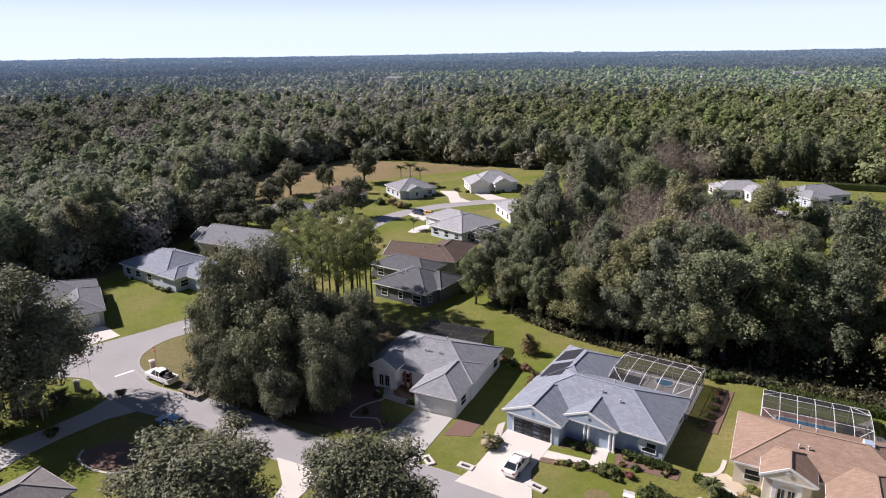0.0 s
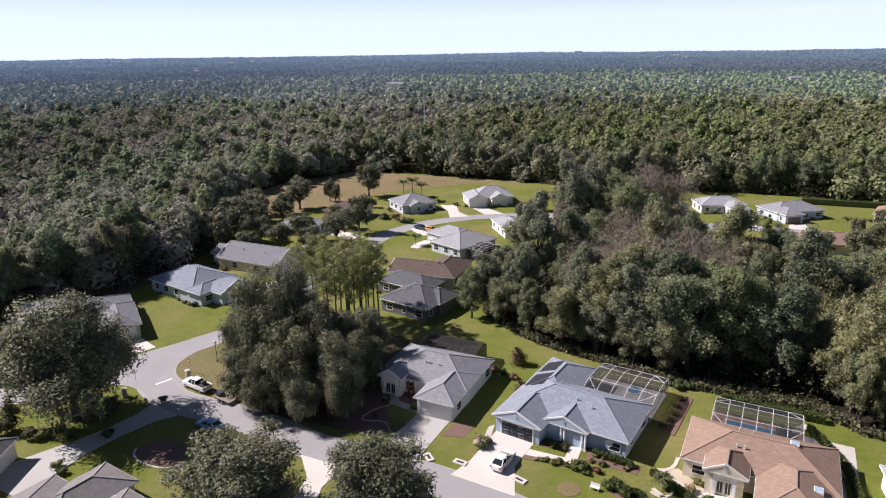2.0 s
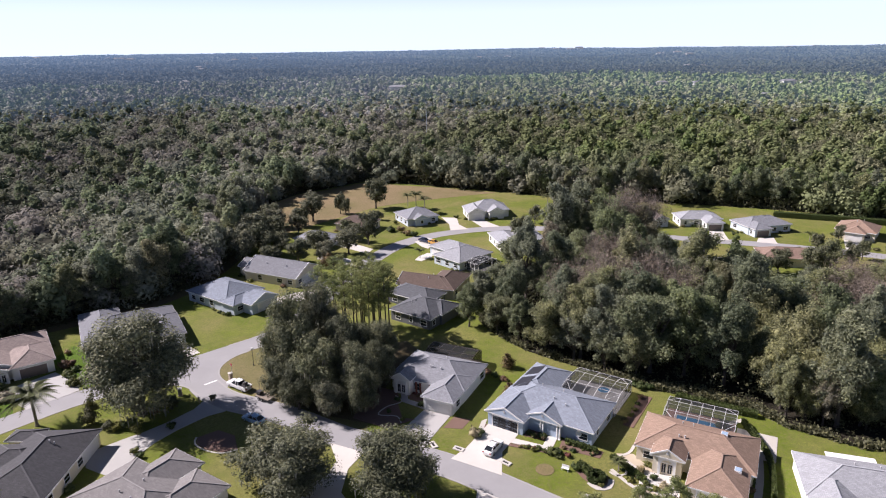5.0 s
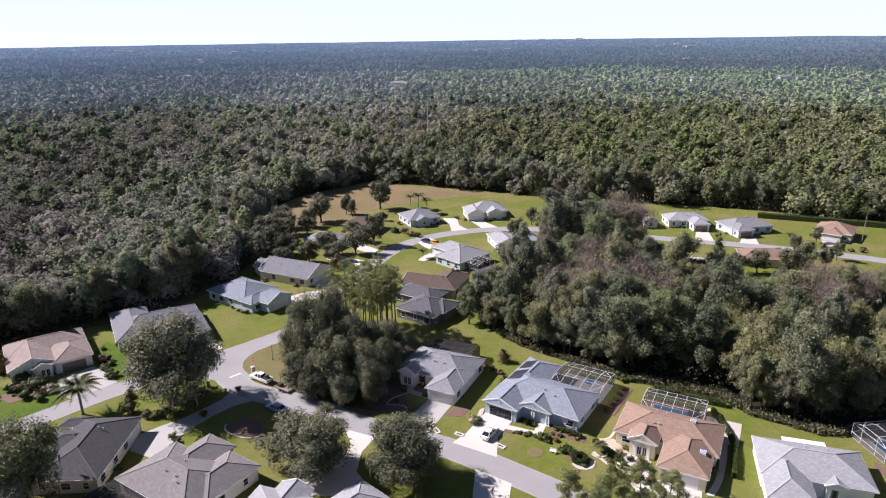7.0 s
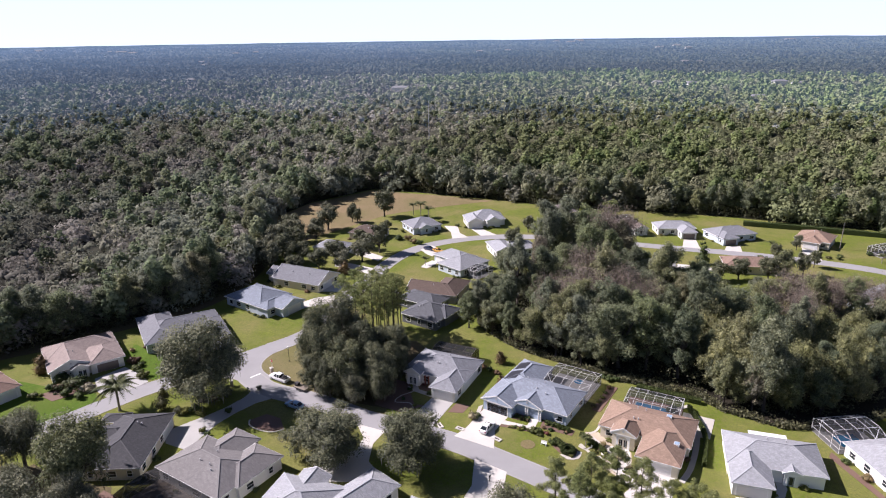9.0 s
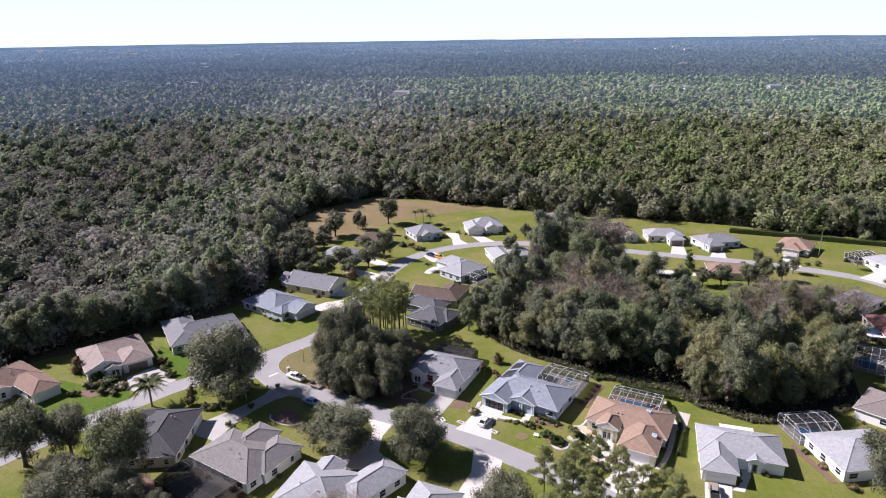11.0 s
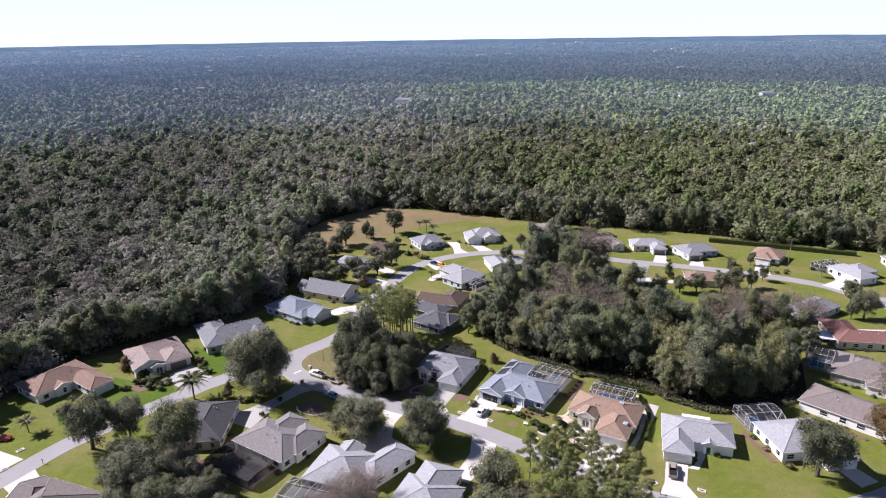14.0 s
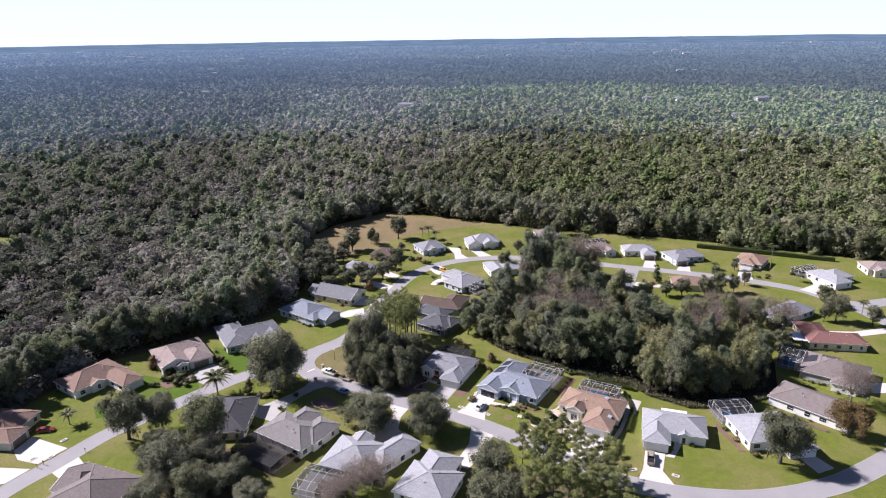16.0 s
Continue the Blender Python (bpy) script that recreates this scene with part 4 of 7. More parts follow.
def enclosure(at, angle, u0, v0, u1, v1, colour="white", height=3.0, rise=0.9, bays=5, label="", pool=None, spa=None, brick=False):
    """A screened pool cage: posts, beams, bracing and screen panels, with its deck and pool."""
    m = pose(at[0], at[1], 0, 0, 0, angle)
    metal, mesh = (M_ALU, M_SCREEN) if colour == "white" else (M_BRONZE, M_SCREEN_DARK)
    cage = thing("pool_enclosure", label or f"{colour} aluminium screened pool enclosure behind a house", "pool enclosure", m)
    du, dv = (u1 - u0) / bays, (v1 - v0)
    deck = solid("pool_deck", Shape().box(u0, v0, 0.0, u1, v1, 0.1), M_PAVER if brick else M_TIMBER if colour == "dark" else M_DRIVE_GREY, "paved pool deck inside a screened enclosure", "pool deck", m, kind="structure")
    vi0, vi1, top = v0 + dv * 0.28, v1 - dv * 0.28, height + rise
    size = 0.048

    def beam(a, b):
        part("beam", Shape().bar(a, b, size), metal, cage)

    for i in range(bays + 1):
        u = u0 + du * i
        for v in (v0, v1):
            part("post", Shape().bar((u, v, 0.1), (u, v, height), size), metal, cage)
        beam((u, v0, height), (u, vi0, top))
        beam((u, vi0, top), (u, vi1, top))
        beam((u, vi1, top), (u, v1, height))
    for v, z in ((v0, height), (vi0, top), (vi1, top), (v1, height), (v1, 1.1), (v0, 1.1)):
        beam((u0, v, z), (u1, v, z))
    for u in (u0, u1):
        for v in (vi0, vi1):
            part("post", Shape().bar((u, v, 0.1), (u, v, top), size), metal, cage)
        for z in (1.1, height):
            beam((u, v0, z), (u, v1, z))
    beam((u0, vi0, top), (u0 + du, v0, height))
    beam((u1, vi0, top), (u1 - du, v0, height))
    beam((u0, vi1, top), (u0 + du, v1, height))
    beam((u1, vi1, top), (u1 - du, v1, height))
    for i in range(bays):
        a, b = u0 + du * i, u0 + du * (i + 1)
        for q in (((a, v0, height), (b, v0, height), (b, vi0, top), (a, vi0, top)), ((a, vi0, top), (b, vi0, top), (b, vi1, top), (a, vi1, top)),
                  ((a, vi1, top), (b, vi1, top), (b, v1, height), (a, v1, height)), ((a, v0, 0.1), (b, v0, 0.1), (b, v0, height), (a, v0, height)), ((b, v1, 0.1), (a, v1, 0.1), (a, v1, height), (b, v1, height))):
            part("screen_panel", Shape().add(q, [(0, 1, 2, 3)]), mesh, cage)
    for u in (u0, u1):
        part("screen_panel", Shape().add([(u, v0, 0.1), (u, v1, 0.1), (u, v1, height), (u, vi1, top), (u, vi0, top), (u, v0, height)], [(0, 1, 2, 3, 4, 5)]), mesh, cage)
    if pool:
        a, b, c, d = pool
        basin = thing("swimming_pool", "blue swimming pool with pale coping in the deck", "swimming pool", m)
        part("water", Shape().box(a, b, 0.09, c, d, 0.125), M_WATER, basin, "clear blue water")
        cop = Shape().box(a - 0.3, b - 0.3, 0.1, c + 0.3, b, 0.16).box(a - 0.3, d, 0.1, c + 0.3, d + 0.3, 0.16).box(a - 0.3, b, 0.1, a, d, 0.16).box(c, b, 0.1, c + 0.3, d, 0.16)
        part("coping", cop, M_DRIVE, basin)
    if spa:
        u, v, r = spa
        tub = thing("spa", "small round blue spa pool set in the deck", "spa", m)
        part("water", Shape().lathe([(r, 0.09), (r, 0.13), (0.02, 0.131)], 20, (u, v)), M_WATER, tub, "clear blue water")
        part("rim", Shape().lathe([(r, 0.1), (r, 0.2), (r + 0.28, 0.2), (r + 0.28, 0.1)], 20, (u, v)), M_DRIVE, tub)
    return cage


def solar_panels(home, wing, spots, side, pitch=0.42):
    """Flat black mats lying on a roof slope."""
    for u0, v0, u1, v1 in spots:
        p = [(u, v, roof_point(wing, u, v, pitch) + 0.03) for u, v in ((u0, v0), (u1, v0), (u1, v1), (u0, v1))]
        part("solar_panel", Shape().add(p + [(x, y, z + 0.07) for x, y, z in p], [(3, 2, 1, 0), (4, 5, 6, 7), (0, 1, 5, 4), (1, 2, 6, 5), (2, 3, 7, 6), (3, 0, 4, 7)]), M_SOLAR, home, "black solar heating mat")


def columns(home, spots, h=2.8, r=0.16):
    me = Shape().box(-r * 1.3, -r * 1.3, 0, r * 1.3, r * 1.3, 0.2).lathe([(r, 0.2), (r * 0.9, h - 0.2), (r * 1.25, h - 0.12), (r * 1.25, h)], 10).mesh("column", M_TRIM)
    for u, v in spots:
        part("column", me, None, home, at=pose(u, v, 0))


W1 = [(-9.4, 4.8, 6.9, 16.9, "u", "hh"), (0, 0, 6.8, 11, "v", "hh"), (-8.3, 3.3, -3.9, 9, "v", "gh", 0, (0, 0), 0.42, 0.62)]
h1, m1, _ = house((-4.7, 75.6), -24.7, W1, "grey", "white", "white stucco house with a pale grey hip roof and garage", [(1, "f", 3.0, 4.9, "white")], (2, "f", 1.75), pitch=0.42, seed=1, vents=4, arched=True)
for u in (-3.5, -2.6, -0.3):
    part("brick_pier", Shape().box(u - 0.16, 4.98, 0, u + 0.16, 5.24, 2.6), M_RED_BRICK, h1, "red brick pier beside the porch")
enclosure((-4.7, 75.6), -24.7, -7.5, 16.6, 3.2, 22.5, "dark", 2.7, 0.7, 4)
W2 = [(0, 3, 19, 14.5, "u", "hh"), (-0.1, -0.2, 7.7, 10, "v", "gh"), (0, 8, 8.2, 21.2, "v", "hh"), (6.4, 2.2, 13.6, 10, "v", "gh")]
h2, m2, _ = house((7.2, 70.8), -32.5, W2, "bluegrey", "blue", "pale blue house with a blue-grey shingle roof and two front gables", [(1, "f", 3.45, 4.9, "screen")], None, seed=2, vents=4)
columns(h2, [(9.6, 2.45), (10.1, 2.45), (12.7, 2.45), (13.2, 2.45)])
rose = part("round_window", Shape().lathe([(0.42, -0.05), (0.55, -0.05), (0.55, 0.05), (0.42, 0.05)], 20), M_TRIM, h2, "white round window frame", at=pose(16.2, 3.42, 1.75, 90, 0, 0))
part("pane", Shape().lathe([(0.43, -0.01), (0.43, 0.03), (0.02, 0.031)], 20), M_GLASS, rose)
solar_panels(h2, W2[2], [(0.45, 9.4, 3.5, 13.6), (0.45, 14.8, 3.3, 18.4)], "l")
enclosure((7.2, 70.8), -32.5, 8.2, 14.2, 18.8, 24.0, "white", 2.8, 0.6, 5, spa=(13.9, 22.4, 1.15))
W3 = [(-8.9, 7, 9.2, 18, "u", "hh"), (0, 0, 8.4, 12, "v", "hh"), (-6.0, 4.9, -0.7, 11, "v", "gh", 0, (0, 0), 0.5, 0.55)]
h3, m3, _ = house((35.3, 49.8), -27.5, W3, "tan", "cream", "cream stucco house with a tan shingle hip roof", [(1, "f", 3.7, 4.9, "white")], (2, "f", 2.2), seed=3, vents=4, arched=True)
for u, v in ((3.9, 13.2), (6.6, 6.2)):
    z = roof_point(W3[0] if v > 12 else W3[1], u, v)
    light = part("skylight", Shape().box(u - 0.5, v - 0.55, z - 0.35, u + 0.5, v + 0.55, z + 0.22), M_TRIM, h3, "white framed roof skylight")
    part("pane", Shape().box(u - 0.42, v - 0.47, z + 0.2, u + 0.42, v + 0.47, z + 0.26), M_SKYLIGHT, light, "pale blue skylight dome")
enclosure((35.3, 49.8), -27.5, -6.4, 17.8, 5.2, 25.8, "white", 2.6, 0.45, 6, pool=(-4.6, 21.0, 3.6, 24.0), brick=True)
WW = [(-0.2, 5.9, 16.9, 16.9, "u", "hh"), (0, 0, 7.3, 12, "v", "hh"), (9.2, 5.3, 12.6, 10, "v", "gh")
]
hw, mw, _ = house((50.3, 42.0), -16.9, WW, "palegrey", "white", "white stucco house with a pale grey shingle roof", [(1, "f", 3.2, 4.9, "white")], (2, "f", 1.2), seed=4)
solid("lanai_roof", Shape().box(5.0, 15.5, 2.3, 12.0, 19.0, 2.42).box(5.2, 18.7, 0, 5.35, 18.85, 2.3).box(11.7, 18.7, 0, 11.85, 18.85, 2.3).box(8.5, 18.7, 0, 8.65, 18.85, 2.3), M_ALU, "white flat lanai roof behind a house", "lanai roof", pose(50.3, 42.0, 0, 0, 0, -16.9))
WW2 = [(0, 0, 16, 13.2, "u", "hh"), (8.5, -4.5, 16.6, 8, "v", "hh")]
house((78.4, 40.8), 6.7, WW2, "palegrey", "white", "white house with a pale grey roof behind an oak", [(1, "f", 3.6, 4.9, "white")], seed=5)
enclosure((78.4, 40.8), 6.7, -0.4, 13.2, 9.4, 21.4, "white", 2.9, 1.0, 4, pool=(2, 15, 7, 19))
house((93.7, 64.3), -46.3, [(0, 0, 22, 13, "u", "hh")], "taupe", "white", "long white house with a taupe shingle roof", [(0, "r", 6, 4.9, "white")], seed=6)
W7 = [(0, 0, 19, 15, "u", "hh"), (9, -3, 16.5, 9, "v", "hh"), (-0.2, 0, 10, 16.4, "v", "hh")]
house_e2, _, _ = house((110.7, 79.3), -35.0, W7, "taupe", "white", "white house with a brown shingle hip roof", [(0, "r", 7, 4.9, "white")], seed=7)
solar_panels(house_e2, W7[2], [(0.6, 6.5, 3.8, 11.5)], "l")
enclosure((110.7, 79.3), -35.0, -7.2, 5.0, 0.0, 16.0, "white", 3.2, 0.9, 4, pool=(-6, 7, -2, 14))
house((124.3, 99.2), -8.5, [(0, 0, 19.4, 9.5, "u", "hh"), (-0.1, 2, 9.6, 17.5, "v", "hh")], "red", "cream", "cream house with a red-brown shingle roof", seed=8)
solid("patio_cover", Shape().box(-4.0, 2, 2.2, 0.2, 9, 2.32).box(-3.9, 2.1, 0, -3.8, 2.2, 2.2).box(-3.9, 8.8, 0, -3.8, 8.9, 2.2).box(-1.6, 2.1, 0, -1.5, 2.2, 2.2), M_ALU, "white flat aluminium patio cover beside a house", "patio cover", pose(124.3, 99.2, 0, 0, 0, -8.5))
house((124.5, 117.5), 30.0, [(0, 0, 20, 10.5, "u", "hh")], "grey", "lightblue", "pale blue-grey house with a grey roof", seed=9)
WL1 = [(0, 2, 20.6, 14.5, "u", "hh"), (-0.4, -0.4, 8.8, 20, "v", "hh"), (9.0, 0.4, 13.6, 8, "v", "gh"), (13.2, -5.0, 20.8, 9, "v", "hh")]
house((-80.0, 98.1), 31.3, WL1, "midgrey", "sage", "sage grey house with a grey hip roof", [(3, "f", 3.35, 4.9, "white")], (2, "f", 1.8), seed=10)
WL2 = [(0, 0, 10.0, 17, "v", "gh"), (8.6, -1.2, 17, 10, "v", "hh"), (0, 7, 17, 17, "u", "hh"), (4.6, -1.6, 8.6, 5, "v", "gh")]
hl2, _, _ = house((-96.9, 82.7), 36.8, WL2, "sand", "white", "white house with a pinkish tan shingle roof", [(1, "f", 3.75, 4.9, "brown")], (3, "f", 2.0), seed=11, arched=True)
solar_panels(hl2, WL2[2], [(8.2, 12.6, 11.4, 15.6), (12.0, 12.6, 15.2, 15.6)], "b")
WL3 = [(0, 0, 18, 13, "u", "hh"), (10.4, -9.6, 17.8, 5, "v", "hh"), (5.0, -0.8, 9.8, 6, "v", "gh")]
house((-117.9, 68.1), 56.6, WL3, "rosy", "white", "white house with a rosy brown shingle roof", [(1, "f", 3.2, 4.9, "white")], seed=12)
house((-120.8, 41.8), 83.2, [(2.4, 3, 16, 16, "u", "hh"), (0, 0, 7.8, 13, "v", "hh")], "rosy", "beige", "beige house with a rosy tan shingle roof", [(1, "f", 3.45, 4.9, "brown")], seed=13)
house((-95.4, 25.8), -19.6, [(0, -9, 17, 7.8, "u", "hh"), (-1.5, -4, 7, 7.6, "u", "gh")], "taupe", "cream", "cream house with a brown-grey shingle roof", [(1, "l", 5, 4.9, "white")], seed=14)
WD = [(1.5, 0, 13.2, 18.8, "v", "hh"), (-1.6, 7, 8, 15, "u", "hh"), (-1.6, 15.8, 4, 19.4, "u", "hh")]
house((-71.2, 46.1), 3.0, WD, "charcoal", "cream", "cream house with a charcoal shingle roof", [(0, "r", 14.5, 4.9, "white")], seed=15)
WS1 = [(0, 0, 17.6, 12, "u", "hh"), (10.6, 4, 18.4, 15.2, "v", "hh"), (3.2, 6, 10.4, 16.8, "v", "hh")]
house((-55.4, 47.1), -31.7, WS1, "warmgrey", "white", "white stucco house with a grey shingle roof", [], seed=16, vents=4)
enclosure((-55.4, 47.1), -31.7, 0.4, -8.6, 15.6, 0.5, "dark", 2.7, 0.5, 6)
WS2 = [(0, 0, 14.5, 13.6, "u", "hh"), (0, -3, 7.5, 11, "v", "hh", -24, (10.7, 10.05)), (3, 6, 9, 15.4, "v", "hg")]
house((-34.8, 32.4), -18.4, WS2, "palegrey", "white", "white house with a pale grey shingle roof", [], seed=17)
enclosure((-34.8, 32.4), -18.4, -2.0, -9.5, 8.4, 0.2, "white", 2.7, 0.5, 5)
WS3 = [(0, -9, 14, 4, "u", "hh"), (1.6, -5, 11.4, 9.6, "v", "hh")]
house((-11.6, 30.5), -22.4, WS3, "palegrey", "white", "white house with a pale grey roof and courtyard", [(1, "b", 5, 4.9, "white")], seed=18)
W5 = [(-1, 0, 15.6, 13, "u", "hh"), (14, 2.6, 22.6, 11.8, "u", "hg"), (13, -0.2, 19, 9, "v", "hh")]
house((-69.6, 130.8), -33.9, W5, "bluegrey", "lightblue", "light blue house with a pale blue-grey roof", [(1, "r", 4.4, 4.9, "white")], seed=19)
house((-60.0, 147.4), -24.4, [(0, 0, 19.2, 12.6, "u", "gg"), (-4, 2.5, 2, 10, "u", "gg")], "midgrey", "cream", "cream house with a brown-grey gable roof", [(0, "r", 5, 4.4, "white")], seed=20, pitch=0.46)
W8 = [(0, 0, 12.8, 12, "u", "hh"), (-8, 8.6, 6, 17, "u", "hh"), (6.8, 4, 13.4, 12.4, "u", "hh")]
house((-14.4, 117.5), -34.3, W8, "slate", "darkgrey", "dark grey house with a slate grey hip roof", [], seed=21)
house((-13.1, 134.9), -20.7, [(-1, 0, 14.6, 9.4, "u", "gh"), (7, 0.2, 16, 14.6, "v", "hh")], "brown", "beige", "beige house with a brown shingle roof", [], seed=22)
house((-4.0, 160.1), -45.8, [(-1, 0, 11, 15, "v", "hh"), (-9, 5.6, 5, 15.2, "u", "hh")], "palegrey", "lightblue", "pale blue house with a pale grey roof", [(1, "f", 3.4, 4.9, "white")], seed=23)
enclosure((-4.0, 160.1), -45.8, 11, 3, 16, 11, "white", 2.7, 0.6, 3)
house((17.1, 171.5), 13.6, [(0, 0, 8.2, 14, "v", "gh"), (6, 1, 17, 11, "u", "hh")], "palegrey", "white", "white house with a grey roof beside the grove", [], seed=24)
house((7.6, 211.4), 9.0, [(2.6, 3.2, 17.6, 15, "u", "hh"), (0, 0, 7.4, 13, "v", "gh"), (8.4, 0.4, 15.0, 9, "v", "gh")], "palegrey", "white", "white house with pale grey roof and front gables", [(1, "f", 3.2, 4.6, "white")], seed=25, pitch=0.54)
house((-15.3, 203.4), 27.0, [(0, 0, 13.6, 13, "u", "hh"), (2.6, -1.4, 8.6, 7, "v", "gh")], "grey", "lightblue", "pale blue house with a grey hip roof", [(0, "r", 5, 4.6, "white")], seed=26)
house((70.2, 199.5), 12.0, [(0, 0, 12, 13, "v", "hh"), (5, -2, 11.5, 6, "v", "gh")], "sand", "white", "white house with a pinkish shingle roof", [], seed=27)
enclosure((70.2, 199.5), 12.0, 2, 13, 12, 19, "white", 3.0, 0.9, 4)
house((92.8, 193.9), -1.0, [(-7.6, 5.8, 8.2, 15.6, "u", "hh"), (0, 0, 6.8, 10, "v", "hh")], "palegrey", "white", "white house with a pale grey hip roof", [(1, "f", 2.95, 4.6, "brown")], seed=28)
house((106.4, 185.2), 12.0, [(-0.6, 3.0, 17.0, 14, "u", "hh"), (-0.4, -0.4, 6.8, 9, "v", "hh")], "grey", "lightblue", "grey-blue house with a grey hip roof", [(1, "f", 3.1, 4.6, "brown")], seed=29)
house((134.1, 181.8), -39.2, [(-3, 3, 9.6, 16, "v", "hh"), (0, 0, 6.8, 9, "v", "hh")], "tan", "cream", "cream house with a tan shingle roof", [(1, "f", 2.95, 4.6, "white")], seed=30)
house((163.8, 153.2), 18.0, [(0, 0, 9.6, 17, "v", "hh"), (4, 5, 15.6, 15, "u", "hh")], "palegrey", "white", "white house with a pale grey shingle roof", [(0, "l", 10, 4.9, "white")], seed=31)
enclosure((163.8, 153.2), 18.0, -1.5, 16.8, 7.6, 23, "white", 3.0, 0.9, 5)
house((94.6, 155.2), -12.0, [(0, 0, 18.4, 10, "u", "hh")], "rosy", "cream", "cream house with a rosy brown roof among trees", [], seed=32)
house((187.6, 170.4), -8.0, [(0, 0, 15, 11.5, "u", "hh"), (2.0, -2, 8, 6, "v", "gh")], "sand", "cream", "cream house with a pale tan roof", [], seed=33)
house((-42, 199), -20.0, [(0, 0, 14, 11, "u", "hh")], "brown", "beige", "beige house with a brown roof hidden by trees", [], seed=34)
house((-53, 180), -22.0, [(0, 0, 13, 10, "u", "hh")], "palegrey", "white", "white house with a pale roof among trees", [], seed=35)
house((45.5, 226), 8.0, [(0, 0, 13, 11, "u", "hh")], "taupe", "beige", "beige house with a taupe roof behind the grove", [], seed=36)


# ---- trees ----
def leaf_cards(centres, radii, count, size, rng, squash=0.8, up=0.4, fold=0.1, thin=0.5):
    """Sprigs, each one small leaf spray, scattered over the skins of round lobes."""
    centres, radii = np.asarray(centres, float), np.asarray(radii, float)
    pick = rng.choice(len(radii), count, p=radii ** 2 / (radii ** 2).sum())
    d = rng.normal(size=(count, 3))
    d[:, 2] += up
    d /= np.linalg.norm(d, axis=1, keepdims=True)
    c = centres[pick] + d * (radii[pick] * (0.5 + 0.75 * rng.random(count) ** 0.8))[:, None] * np.array([1, 1, squash])
    n = d + np.array([0, 0, 0.25]) + rng.normal(size=(count, 3)) * 0.52
    n /= np.linalg.norm(n, axis=1, keepdims=True)
    a = np.cross(n, rng.normal(size=(count, 3)))
    a /= np.linalg.norm(a, axis=1, keepdims=True)
    b = np.cross(n, a)
    s = (size * rng.uniform(0.55, 1.45, count))[:, None]
    v = np.stack([c - a * s * thin - b * s * 0.5, c + a * s * thin - b * s * 0.4, c + b * s + n * s * fold], 1).reshape(-1, 3)
    f = np.arange(count * 3).reshape(-1, 3)
    return v, f


BALL = None


def core_blobs(centres, radii, rng, squash=0.8, k=0.78):
    """Uneven dark inner masses behind the sprigs."""
    global BALL
    if BALL is None:
        bm = bmesh.new()
        bmesh.ops.create_icosphere(bm, subdivisions=1, radius=1)
        BALL = (np.array([x.co[:] for x in bm.verts]), np.array([[q.index for q in f.verts] for f in bm.faces]))
        bm.free()
    bv, bf = BALL
    vs, fs, n = [], [], 0
    for c, r in zip(centres, radii):
        w = 1 + rng.normal(0, 0.12, len(bv))[:, None]
        vs.append(bv * w * r * k * np.array([1, 1, squash]) + np.asarray(c))
        fs.append(bf + n)
        n += len(bv)
    return np.concatenate(vs), np.concatenate(fs)


def raw_mesh(name, v, f, mat):
    me = bpy.data.meshes.new(name)
    me.vertices.add(len(v))
    me.vertices.foreach_set("co", np.ascontiguousarray(v, dtype=np.float32).ravel())
    me.loops.add(f.size)
    me.loops.foreach_set("vertex_index", np.ascontiguousarray(f, dtype=np.int32).ravel())
    me.polygons.add(len(f))
    me.polygons.foreach_set("loop_start", np.arange(len(f), dtype=np.int32) * f.shape[1])
    me.polygons.foreach_set("loop_total", np.full(len(f), f.shape[1], dtype=np.int32))
    me.materials.append(mat)
    me.update(calc_edges=True)
    return me


def crown_mesh(lobes, count, size, rng, mat, squash=0.8, core=0.78, thin=0.5):
    c, r = [l[:3] for l in lobes], [l[3] for l in lobes]
    v1, f1 = leaf_cards(c, r, count, size, rng, squash, thin=thin)
    if core:
        v2, f2 = core_blobs(c, r, rng, squash, core)
        v1, f1 = np.concatenate([v1, v2]), np.concatenate([f1, f2 + len(v1)])
    return raw_mesh("crown", v1, f1, mat)


